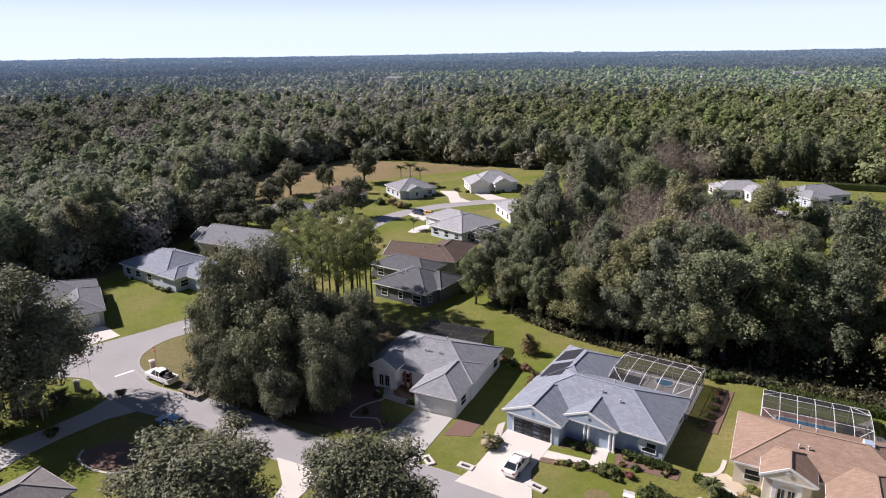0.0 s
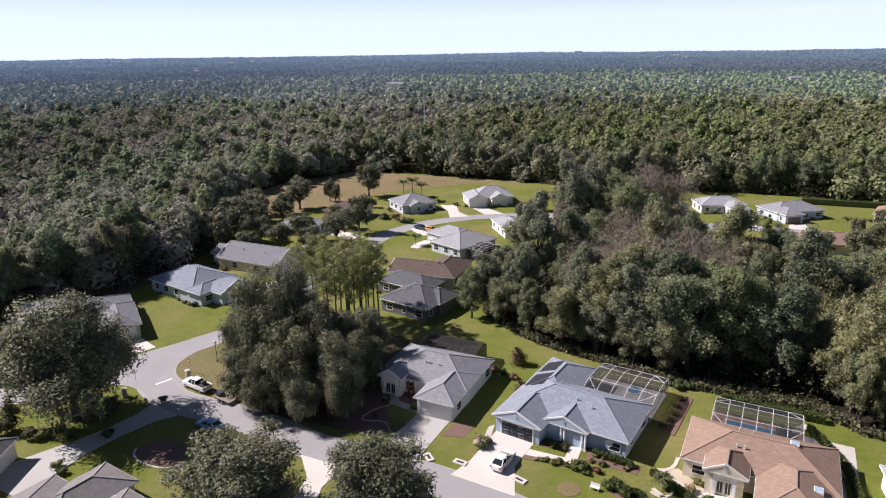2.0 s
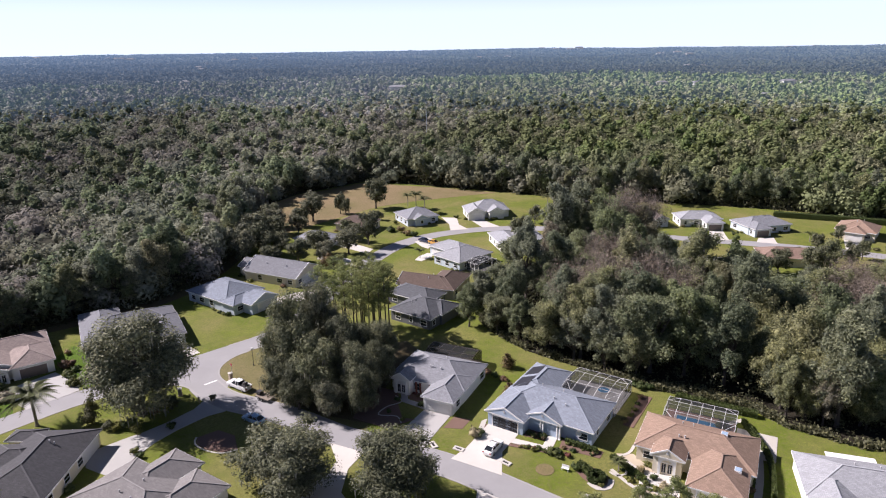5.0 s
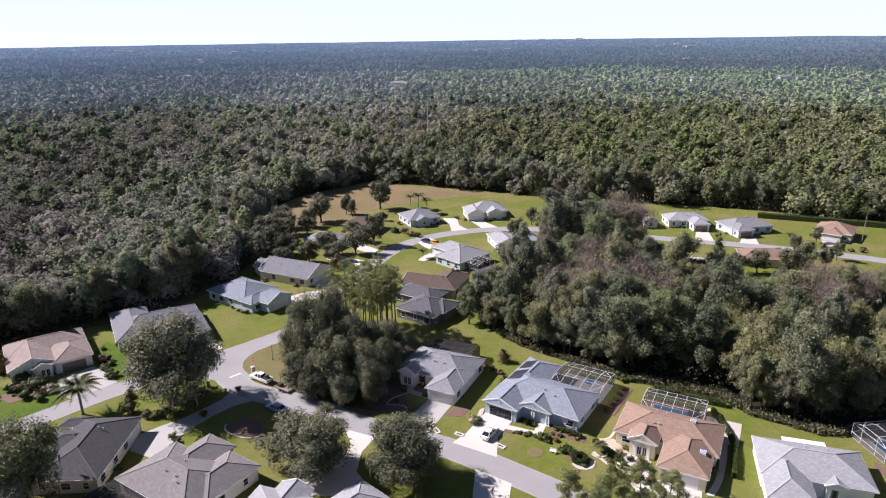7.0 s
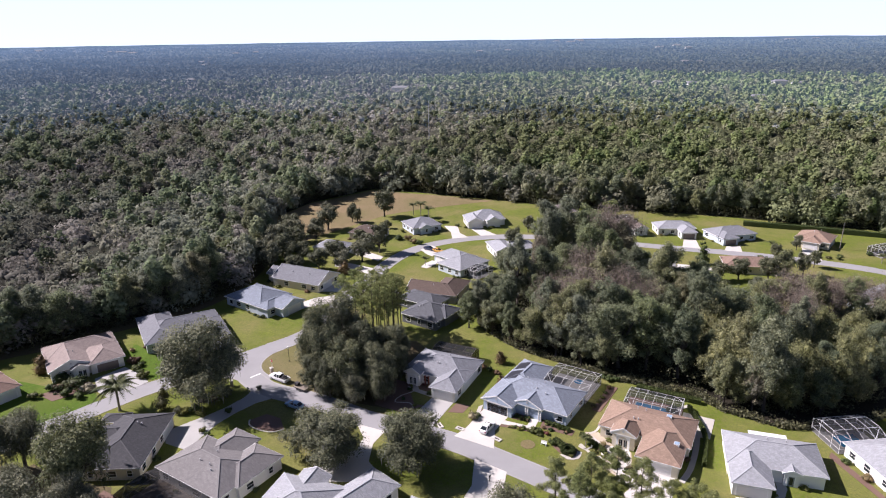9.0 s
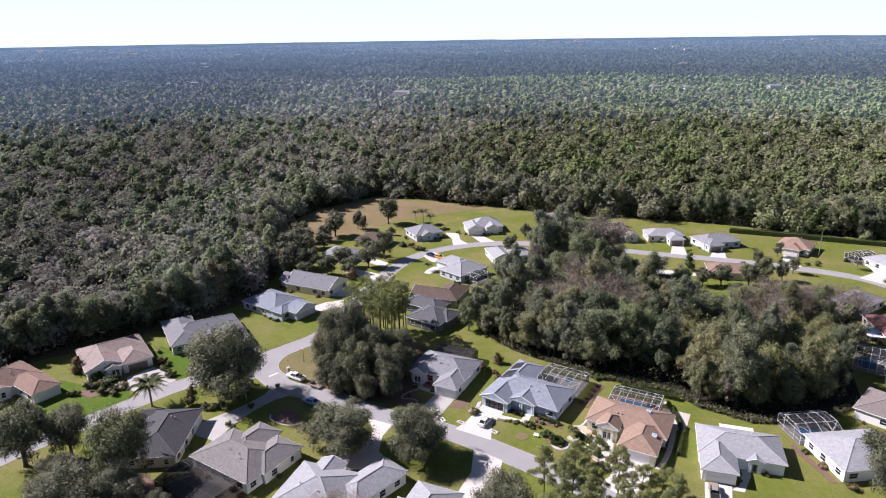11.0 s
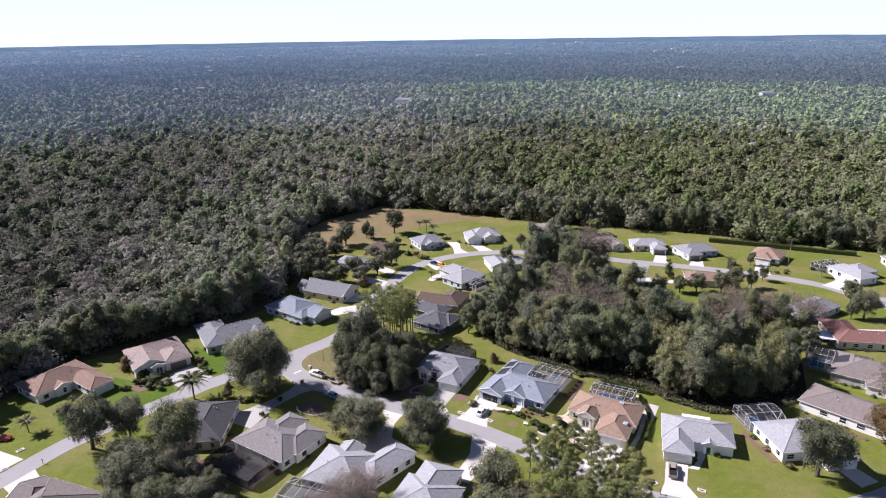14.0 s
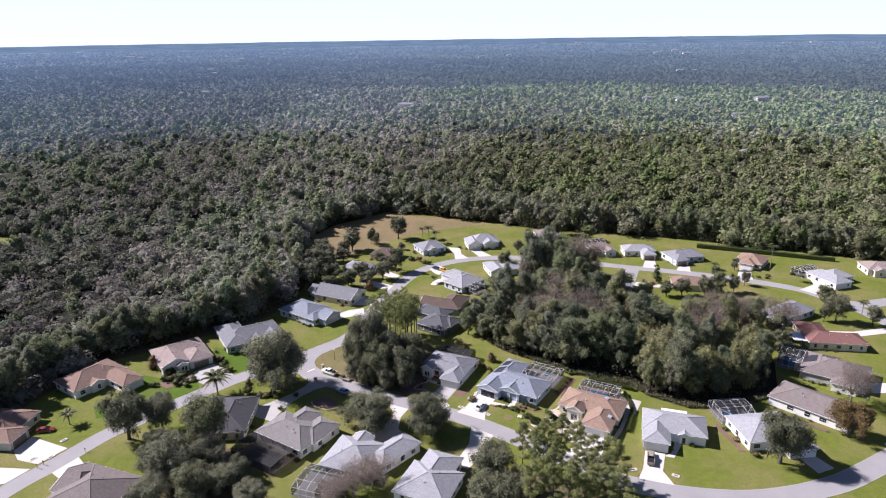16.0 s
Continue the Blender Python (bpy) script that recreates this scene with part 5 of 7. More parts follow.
def oak(label, seed, height=12.0, spread=6.5, count=5200, size=0.42, mat=None, trunk_h=2.5, core=0.72, lobes=30, low=0.35, moss=0, lump=0.28, tuft=0.95):
    """A broad tree: forked trunk, limbs to the lobes of an uneven crown."""
    rng = np.random.default_rng(seed)
    tree = thing("tree", label, "tree", pose(0, 0, -500))
    ls = []
    masses = max(6, lobes // 4)
    for i in range(masses):
        a = i * 2.399 + rng.uniform(-0.6, 0.6)
        q = math.sqrt((i + 0.4) / masses) * rng.uniform(0.7, 1.0)
        r = spread * rng.uniform(0.3, 0.46) * (1.15 - 0.35 * q)
        dome = math.sqrt(max(0.0, 1 - (q * 0.9) ** 2))
        z = height * (low + (0.97 - low) * dome * rng.uniform(0.55, 1.05)) - r * 0.75
        x, y = math.cos(a) * q * (spread - r), math.sin(a) * q * (spread - r)
        ls.append((x, y, max(z, r), r * 0.55))
        for k in range(max(3, lobes // masses)):
            b, e = rng.uniform(0, 2 * math.pi), rng.uniform(-0.5, 1.2)
            t = r * lump * rng.uniform(1.1, 2.3)
            ls.append((x + math.cos(b) * math.cos(e) * r * 0.8, y + math.sin(b) * math.cos(e) * r * 0.8, max(z + math.sin(e) * r * 0.95, t), t))
        if q > 0.3:
            ls.append((x * 0.95, y * 0.95, max(z * rng.uniform(0.45, 0.75), r * 0.7), r * 0.5))
    tk = Shape()
    lean = rng.uniform(-0.3, 0.3, 2)
    fork = (lean[0], lean[1], trunk_h)
    tk.tube([(0, 0, -0.1), (0, 0, 0.25), (lean[0] * 0.5, lean[1] * 0.5, trunk_h * 0.6), fork], [spread * 0.085, spread * 0.062, spread * 0.05, spread * 0.045], 9)
    for x, y, z, r in ls[::4]:
        mid = (lean[0] + (x - lean[0]) * 0.45 + rng.uniform(-0.3, 0.3), lean[1] + (y - lean[1]) * 0.45 + rng.uniform(-0.3, 0.3), trunk_h + (z - trunk_h) * 0.55)
        tk.tube([(lean[0], lean[1], trunk_h - 0.25), mid, (x, y, z)], [spread * 0.032, spread * 0.02, spread * 0.008], 6)
    part("trunk", tk, M_BARK, tree, smooth=True)
    part("crown", crown_mesh(ls, count, size, rng, mat or M_OAK, tuft, core, 0.42), None, tree)
    if moss:
        pick = rng.integers(0, len(ls), moss)
        lob = np.array(ls)[pick]
        d = rng.normal(size=(moss, 3)) * [1, 1, 0.4]
        d[:, 2] = -np.abs(d[:, 2]) - 0.2
        d /= np.linalg.norm(d, axis=1, keepdims=True)
        p = lob[:, :3] + d * lob[:, 3:4] * 0.9
        w = np.stack([np.cos(pick * 1.7), np.sin(pick * 1.7), 0 * pick], 1) * rng.uniform(0.05, 0.13, (moss, 1))
        drop_ = np.zeros((moss, 3))
        drop_[:, 2] = -rng.uniform(0.5, 1.9, moss)
        v = np.stack([p - w, p + w, p + drop_], 1).reshape(-1, 3)
        part("moss", raw_mesh("moss", v, np.arange(moss * 3).reshape(-1, 3), M_MOSS), None, tree, "hanging grey moss")["kind"] = "stuff"
    return tree


def bare_tree(label, seed, height=10.0, spread=4.5):
    """A leafless tree: limbs and a haze of fine twigs."""
    rng = np.random.default_rng(seed)
    tree = thing("bare_tree", label, "tree", pose(0, 0, -500))
    tk, tips = Shape(), []
    tk.tube([(0, 0, -0.1), (0.05, 0, height * 0.15), (0, 0.1, height * 0.3)], [0.28, 0.22, 0.18], 8)
    for i in range(9):
        a = i * 2.399
        r = spread * rng.uniform(0.45, 0.9)
        tip = (math.cos(a) * r, math.sin(a) * r, height * rng.uniform(0.6, 1.0))
        mid = (tip[0] * 0.4, tip[1] * 0.4, height * 0.3 + (tip[2] - height * 0.3) * 0.55)
        tk.tube([(0, 0.1, height * 0.28), mid, tip], [0.13, 0.07, 0.02], 5)
        for j in range(4):
            q = [mid[k] + (tip[k] - mid[k]) * rng.uniform(0.1, 0.9) for k in range(3)]
            e = [q[k] + rng.normal() * spread * 0.22 + (0.5 if k == 2 else 0) for k in range(3)]
            tk.tube([q, e], [0.035, 0.01], 4)
            tips.append((*e, spread * 0.24))
    part("trunk", tk, M_BARK_PALE, tree, smooth=True)
    c, r = [t[:3] for t in tips], [t[3] for t in tips]
    n = 9000
    pick = rng.integers(0, len(r), n)
    p = np.array(c)[pick] + rng.normal(size=(n, 3)) * spread * 0.15
    d = rng.normal(size=(n, 3)) + np.array([0, 0, 0.8])
    d /= np.linalg.norm(d, axis=1, keepdims=True)
    s = np.cross(d, rng.normal(size=(n, 3)))
    s /= np.linalg.norm(s, axis=1, keepdims=True)
    ln = rng.uniform(0.3, 0.9, n)[:, None]
    v = np.stack([p - s * 0.022, p + s * 0.022, p + d * ln], 1).reshape(-1, 3)
    part("crown", raw_mesh("crown", v, np.arange(n * 3).reshape(-1, 3), M_TWIG), None, tree, "fine bare twigs")
    return tree


def pine(label, seed, height=17.0, count=900, reach=3.3, mat=None, size=0.36):
    """A tall slim pine: bare pole and tufts of needles near the top."""
    rng = np.random.default_rng(seed)
    tree = thing("pine_tree", label, "pine tree", pose(0, 0, -500))
    tk = Shape().tube([(0, 0, -0.1), (0.1, 0, height * 0.4), (0.0, 0.15, height * 0.75), (0.05, 0.1, height * 0.97)], [0.17, 0.13, 0.08, 0.03], 7)
    ls = []
    for i in range(24):
        k = i / 23
        z = height * (0.5 + 0.49 * k)
        r = reach * math.sin(math.pi * (0.22 + 0.7 * k)) * rng.uniform(0.3, 1.15)
        a = i * 2.4 + rng.uniform(-0.4, 0.4)
        e = (math.cos(a) * r, math.sin(a) * r, z + rng.uniform(-0.3, 0.6))
        tk.tube([(0, 0.1, z - 0.5), e], [0.035, 0.01], 4)
        for q in (0.7, 1.0):
            ls.append((e[0] * q + rng.uniform(-0.3, 0.3), e[1] * q + rng.uniform(-0.3, 0.3), z - 0.5 + (e[2] - z + 0.5) * q + rng.uniform(0.0, 0.4), rng.uniform(0.3, 0.8)))
    part("trunk", tk, M_BARK, tree, smooth=True)
    part("crown", crown_mesh(ls, count, size, rng, mat or M_PINE, 0.6, 0.0, 0.12), None, tree)
    return tree


def palm(label, seed, height=6.0, fronds=22, length=2.6):
    """A palm: ringed trunk and arched fronds with leaflets."""
    rng = np.random.default_rng(seed)
    tree = thing("palm_tree", label, "palm tree", pose(0, 0, -500))
    prof = [(0.22, -0.05), (0.17, 0.3)]
    for i in range(1, 12):
        z = height * i / 12
        prof += [(0.13, z), (0.155, z + 0.06)]
    part("trunk", Shape().lathe(prof + [(0.22, height), (0.05, height + 0.3)], 9), M_BARK_PALE, tree)
    v, f = [], []
    for i in range(fronds):
        a, rise = i * 2.399, rng.uniform(0.15, 1.25)
        for j in range(16):
            t = (j + 0.7) / 16
            x = length * (t * math.cos(rise * 0.8) + 0.15 * t * t)
            z = height + 0.2 + length * (math.sin(rise * 0.8) * t * 1.15 - 0.62 * t ** 2.6)
            w = 0.62 * math.sin(math.pi * min(1.0, 0.22 + t * 0.75)) * length / 2.6
            for sgn in (-1, 1):
                p = [(x, 0, z), (x + 0.26, 0, z), (x + 0.36, sgn * w, z - 0.45 * w)]
                n = len(v)
                v += [(q[0] * math.cos(a) - q[1] * math.sin(a), q[0] * math.sin(a) + q[1] * math.cos(a), q[2]) for q in p]
                f.append((n, n + 1, n + 2))
    part("fronds", raw_mesh("fronds", np.array(v), np.array(f), M_PALM), None, tree)
    return tree


def shrub(label, seed, mat=None, r=0.7, squash=0.8, name="shrub"):
    rng = np.random.default_rng(seed)
    ls = [(rng.normal() * r * 0.4, rng.normal() * r * 0.4, r * rng.uniform(0.45, 0.8), r * rng.uniform(0.45, 0.75)) for _ in range(5)]
    v1, f1 = leaf_cards([l[:3] for l in ls], [l[3] for l in ls], 260, 0.13, rng, squash)
    v2, f2 = core_blobs([l[:3] for l in ls], [l[3] for l in ls], rng, squash, 0.85)
    ob = new(name, raw_mesh(name, np.concatenate([v1, v2]), np.concatenate([f1, f2 + len(v1)]), mat or M_SHRUB))
    ob.matrix_basis = pose(0, 0, -500)
    return tagged(ob, label, "shrub")


def put(ob, x, y, size=1.0, turn=None, tall=1.0, z=0.0, label="", group=""):
    rnd = random.Random(int(x * 131 + y * 17))
    m = pose(x, y, z, 0, 0, rnd.uniform(0, 360) if turn is None else turn) @ Matrix.Diagonal((size, size, size * tall, 1))
    return tagged(copy_thing(ob, m), label, "", group)


def drop(*obs):
    """Remove the patterns once their copies stand."""
    for ob in obs:
        for o in (*ob.children_recursive, ob):
            bpy.data.objects.remove(o)


OAKS = [oak("broad dark green live oak hung with grey moss", 10 + i, 12.5, 6.6, 40000, 0.175, low=0.14, core=0.42, lobes=64, moss=420, lump=0.3, tuft=1.1) for i in range(3)]
OAK_TALL = [oak("tall spreading oak with open grey-green crown", 20 + i, 12.5, 6.6, 26000, 0.19, trunk_h=3.4, core=0.34, low=0.4, lobes=56, moss=380, lump=0.3, tuft=1.0) for i in range(2)]
GROVE = [oak("tall woodland oak with grey-green leaves", 30 + i, 18.0, (5.6, 4.4, 6.2, 4.9, 5.4)[i], 16000, 0.235, M_WOOD_LEAF, 3.2, 0.45, 60, 0.07, lump=0.28, tuft=(1.15, 1.5, 1.0, 1.35, 1.2)[i]) for i in range(5)]
EDGE = [oak("woodland tree with grey-green leaves at the edge of the woods", 80 + i, 18.0, 5.6, 6500, 0.38, M_WOOD_LEAF, 4.5, 0.5, 44, 0.14, lump=0.3, tuft=1.2) for i in range(4)]
OLIVE = [oak("broad olive green oak with a full rounded crown", 130 + i, 12.5, 6.6, 18000, 0.21, M_OLIVE, 2.2, 0.5, 60, 0.08, lump=0.3, tuft=1.15) for i in range(2)]
YARD = [oak("broad yard oak with dense grey-green crown", 90 + i, 12.5, 6.6, 4800, 0.36, trunk_h=2.2, core=0.5, low=0.3, lobes=44, lump=0.3) for i in range(2)]
PINES = [pine("tall slender pine with tufted crown", 40 + i, 15.5 + i, 6500, 3.4, size=0.33) for i in range(3)]
SLIM = [pine("tall slim pine with a narrow feathery crown", 45 + i, 15.5 + i, 2600, 2.2, M_PINE, 0.34) for i in range(3)]
PALMS = [palm("palm tree with arched green fronds on a lawn", 50 + i, (3.2, 4.8, 11.0)[i], 22, (2.6, 2.5, 3.0)[i]) for i in range(3)]
SHRUBS = [shrub("rounded green garden shrub in a planting bed", 60 + i) for i in range(3)]
LIME = oak("round yard tree with light green leaves", 75, 9.0, 5.0, 4200, 0.34, M_PINE, 2.5, 0.6, 34, 0.35, lump=0.24)
RUST = oak("young tree with rusty brown autumn leaves", 70, 10.0, 6.6, 14000, 0.19, M_BROWN_LEAF, 2.0, 0.35, 24, 0.3)
BARE = bare_tree("leafless grey tree with fine twigs", 71, 9.0, 5.0)


def tree_at(ob, x, y, wide, high, group, w0=13.2, h0=12.5):
    """A copy of a tree pattern at its own width and height."""
    put(ob, x, y, wide / w0, tall=(high / h0) / (wide / w0), group=group)


# oaks along the streets
for x, y, w, h, k in ((-56.6, 74.7, 25.0, 18.8, 0), (-24.4, 52.8, 20.0, 11.8, 1), (-7.5, 49.8, 17.5, 12.2, 2), (-24.0, 79.0, 14.0, 13.5, 1), (-31.0, 85.5, 14.0, 17.5, 0), (-20.0, 86.5, 12.5, 14.5, 2), (-27.0, 93.0, 13.0, 17.5, 0), (-31.5, 79.0, 10.0, 9.5, 2),
                      (-17.0, 79.5, 11.5, 12.5, 1), (-34.0, 95.0, 10.0, 13.0, 2), (-21.5, 73.8, 9.0, 7.5, 2), (-27.5, 76.0, 9.0, 8.5, 0), (-15.5, 75.2, 10.0, 10.5, 1), (-13.0, 82.5, 8.5, 11.0, 2), (-13.5, 90.0, 10.0, 11.0, 0), (-16.5, 96.0, 9.0, 9.5, 1), (-70.0, 29.5, 18.5, 13.5, 1), (-77.0, 33.5, 11.0, 9.0, 2), (-62.5, 33.0, 12.0, 10.0, 0), (-63.0, 22.0, 14.0, 10.5, 2), (-54.0, 30.0, 9.0, 7.0, 1)):
    tree_at(OAKS[k], x, y, w, h, "oaks beside the street")
for x, y, w, h, k in ((-91.2, 47.8, 16.5, 15.5, 0), (-83.0, 51.0, 12.5, 12.5, 1), (-66.3, 41.4, 16.5, 17.5, 1), (-79.0, 40.0, 10.0, 8.5, 0), (84.4, 36.2, 16.5, 14.8, 0), (9.5, 26.0, 14.5, 13.5, 1), (8.5, 14.0, 15.0, 14.0, 0), (15.0, 20.5, 11.0, 10.0, 1), (-57.5, 25.0, 12.0, 8.0, 1), (-48.5, 20.5, 11.0, 7.0, 0),
                      (146.4, 121.8, 11.0, 11.5, 1), (-72, 19.0, 13.0, 9.0, 1)):
    tree_at(OAK_TALL[k], x, y, w, h, "spreading oaks in the yards")
tree_at(RUST, 108.5, 47.6, 16.5, 12.0, "", 13.2, 10.0)
put(BARE, 118.4, 64.0, 1.25)
put(LIME, 72.3, 226.5, 1.15, tall=0.8)
put(BARE, -20.0, 26.5, 1.25, tall=0.7)
put(BARE, -24.6, 24.2, 1.2, tall=0.62)
put(BARE, -29.5, 21.5, 1.0, tall=0.6)
put(BARE, 119.8, 112.3, 1.35)
put(RUST, 33, 101, 0.8, tall=1.7)
put(RUST, 46, 120, 0.8, tall=1.9)
put(BARE, 113.0, 118, 1.2)
for x, y, k in ((43, 128, 1.9), (36, 99, 1.7), (40, 106, 1.9), (30, 106, 1.8), (48, 104, 1.9), (88, 100, 1.7), (104, 108, 1.6), (97, 113, 1.6)):
    put(BARE, x, y, k, tall=1.0)
put(BARE, 57, 160, 1.9, tall=1.2)
# pines
for x, y, s, k in ((-15.3, 108, 1.18, 0), (-14.0, 106.9, 1.12, 1), (-17.2, 112, 1.05, 2), (-19.5, 108.5, 1.2, 0), (-21.5, 111.5, 1.1, 1), (-24, 108, 1.05, 2), (-18.5, 104, 1.08, 1), (-22.5, 103, 1.15, 0), (-26.5, 112.5, 1.1, 1), (-28, 107, 1.0, 2), (-21, 115.5, 1.1, 0), (-25, 115.5, 1.08, 1), (-17.0, 101, 1.1, 0), (-29.5, 111, 1.1, 0), (-15.0, 103.5, 1.1, 1), (-20, 99, 1.12, 2), (-24.5, 100, 1.1, 0), (-16.5, 105.5, 1.05, 2), (-23, 106, 1.1, 1), (-13.5, 110, 1.1, 0), (-18, 115, 1.05, 2),
                   (17.5, 33.0, 0.95, 0), (22.5, 31, 1.0, 1), (27.0, 32.5, 0.95, 2), (30.5, 30, 1.0, 1), (36.8, 25.5, 1.0, 0), (38.2, 22.5, 0.92, 2), (20.0, 27.0, 0.95, 2), (25.0, 28.0, 0.9, 0), (33.5, 26.0, 0.95, 1), (17.5, 15.0, 1.05, 0), (21.5, 13.5, 1.0, 1), (25.3, 11.5, 1.0, 2),
                   (31, 15, 1.0, 0), (35.5, 19, 0.95, 1), (36.5, 11.5, 1.0, 2), (27.5, 17.5, 0.95, 0), (22.5, 19.5, 0.95, 1), (29.0, 21.5, 0.9, 2), (32.0, 20.0, 0.95, 0), (24.0, 23.5, 0.92, 1), (19.0, 22.0, 0.9, 2), (34.0, 14.0, 0.95, 1), (28.5, 11.0, 1.0, 0)):
    put((SLIM if y > 90 else PINES)[k], x, y, s, group="slender pines")
# grove between the two streets
GROVE_EDGE = [(7, 119), (9, 112), (17, 106), (28.5, 98), (37, 94), (46, 95), (55, 91), (59, 80), (63, 71.5), (70, 67.5), (84, 66.5), (98, 73.5), (106, 89), (111, 103), (104, 113), (92, 118), (78, 125), (68, 136), (60, 148), (58, 160), (59, 172), (52, 184), (38, 184), (37, 170), (30, 157), (21, 138)]
rnd = random.Random(5)
spots = []
for _ in range(4000):
    x, y = rnd.uniform(0, 120), rnd.uniform(69, 188)
    if bool(inside(GROVE_EDGE, x, y)) and all((x - a) ** 2 + (y - b) ** 2 > 7.9 ** 2 for a, b in spots):
        spots.append((x, y))
for i, (x, y) in enumerate(spots):
    put(GROVE[i % 5], x, y, rnd.uniform(0.74, 1.36), tall=rnd.uniform(0.72, 1.12), group="grove trees")
# dark sheet painted past the trunks in place of the grove's shade
solid("grove_floor", Shape().slab([(8, 118), (10.5, 110), (18, 99.5), (29, 91), (37, 85), (41, 82.4), (45.5, 80.9), (51, 78.6), (57, 74.6), (60, 69.5), (70, 62.5), (84, 61), (100, 70), (108, 89), *GROVE_EDGE[13:]], 0.0, 0.048), M_SHADED_FLOOR, "brown leaf litter under the grove", "woodland floor", kind="structure")


def undergrowth(name, x, y, high, label):
    """Low bushes and saplings, as loose sprigs standing on the ground."""
    rng = np.random.default_rng(len(x))
    n = len(x)
    c = np.stack([x, y, rng.uniform(0, 1, n) ** 1.5 * high], 1)
    s = rng.uniform(0.12, 0.36, n)[:, None]
    p = rng.normal(size=(n, 3))
    p /= np.linalg.norm(p, axis=1, keepdims=True)
    q = np.cross(p, rng.normal(size=(n, 3)))
    q /= np.linalg.norm(q, axis=1, keepdims=True)
    v = np.stack([c - p * s, c + p * s, c + q * s * 1.6], 1).reshape(-1, 3)
    v[:, 2] = np.maximum(v[:, 2], 0.0)
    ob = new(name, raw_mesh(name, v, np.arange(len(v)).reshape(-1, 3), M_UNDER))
    return tagged(ob, label, "undergrowth", kind="stuff")


g = np.random.default_rng(9)
gx, gy = g.uniform(0, 120, 240000), g.uniform(62, 188, 240000)
ok = (inside(GROVE_EDGE, gx, gy) | inside([(14, 108), (19, 100), (29, 91.6), (40, 83.4), (47, 82.5), (57, 76), (60, 82), (55, 92), (46, 95)], gx, gy) & (g.uniform(0, 1, gx.shape) < 0.5)) & (np.sin(gx * 0.7) * np.sin(gy * 0.6) + 0.5 * np.sin(gx * 0.23 + gy * 0.31) + g.uniform(-0.6, 0.6, gx.shape) > 0.1)
hem = np.array([(8, 117), (10.5, 110), (18, 99.7), (29, 91.2), (37, 85.2), (41, 82.6), (46, 80.6), (51, 78.4), (57, 74.4), (60, 69.3), (70, 62.6), (84, 61.2), (99, 69.6)])
hk, ht = g.integers(0, len(hem) - 1, 15000), g.uniform(0, 1, (15000, 1))
hem = hem[hk] * (1 - ht) + hem[hk + 1] * ht + np.abs(g.normal(0, 1.6, (15000, 1))) * np.array([0.35, 0.94]) - np.array([0.1, 0.4])
hem = hem[np.sin(hem[:, 0] * 0.9) + np.sin(hem[:, 1] * 1.3 + 1) + g.uniform(-1.2, 1.2, 15000) > -0.7]
undergrowth("grove_hem", hem[:, 0], hem[:, 1], 1.1, "low bushes along the edge of the grove")
undergrowth("grove_undergrowth", gx[ok], gy[ok], 4.5, "dark bushes and saplings under the grove")
# woods edge round the clearing
edge_line = smooth_line(CLEARING[1:24], 5.0)
for i, p in enumerate(edge_line):
    d = (edge_line[min(i + 1, len(edge_line) - 1)] - edge_line[max(i - 1, 0)]).normalized()
    out = Vector((-d.y, d.x))
    q = p + out * rnd.uniform(1.5, 5.5)
    if q.x < -66 and q.y < 200:
        put(GROVE[(i * 3) % 5], q.x, q.y, rnd.uniform(0.8, 1.2), tall=rnd.uniform(0.66, 0.95), group="trees along the woods edge")
        q = p + out * rnd.uniform(9, 14)
    put(EDGE[(i * 3) % 4], q.x, q.y, rnd.uniform(0.72, 1.05), tall=rnd.uniform(0.68, 1.0) if q.x < -75 else rnd.uniform(0.85, 1.1), group="trees along the woods edge")
n = 60000
pick = g.integers(0, len(edge_line) - 1, n)
base = np.array([(p.x, p.y) for p in edge_line])
step = base[np.minimum(pick + 1, len(base) - 1)] - base[pick]
nrm = np.stack([-step[:, 1], step[:, 0]], 1) / np.linalg.norm(step, axis=1, keepdims=True)
w = base[pick] + step * g.uniform(0, 1, (n, 1)) + nrm * g.uniform(-0.6, 6, (n, 1))
undergrowth("woods_undergrowth", w[:, 0], w[:, 1], 5.0, "dark bushes along the edge of the woods")
# yard trees by the far street
for x, y, w, h in ((-30.3, 233, 14.5, 14), (-52.7, 213, 14, 12), (-44, 225, 7, 9), (-41, 221, 5, 8), (-42.5, 171, 12.5, 9), (-32.5, 171, 11, 9.5), (-27, 181, 10.5, 12.5), (-60, 183, 13, 11), (-67, 184, 14, 12), (-55, 197, 9, 8), (-39, 164, 9, 7), (-55, 171, 10, 8), (-47, 163, 10, 8.5), (-61, 170, 13, 11.5),
                   (-64, 161, 13, 12.5), (-62, 196, 11, 10), (-56, 206, 9, 8), (-67, 204, 12, 10), (-33, 186, 8, 7), (-66, 173, 12, 12), (-27, 214, 5, 4), (-36, 193, 7, 6.5), (24, 182, 8, 10), (-54, 157, 9, 8),
                   (33, 206, 7, 8), (56, 232, 9, 11), (131.5, 179, 5, 6.5), (118, 168, 6, 7), (120, 152, 7, 8.5), (150, 136, 9, 10), (158, 118, 8, 9), (154, 96, 8, 10), (142, 122, 6, 7.5), (128, 160, 5.5, 7), (60, 238, 11, 13), (117, 108, 9, 11), (113, 96, 9, 10), (-51.7, 76.4, 4.0, 3.2), (-45.0, 79.4, 2.2, 1.4), (97, 149, 9, 8), (106, 147.5, 10, 9.5), (90, 148, 8, 7), (113, 151, 9, 10), (-60.5, 69.5, 2.6, 1.8)):
    tree_at(YARD[int(abs(x)) % 2], x, y, w, h, "yard trees")
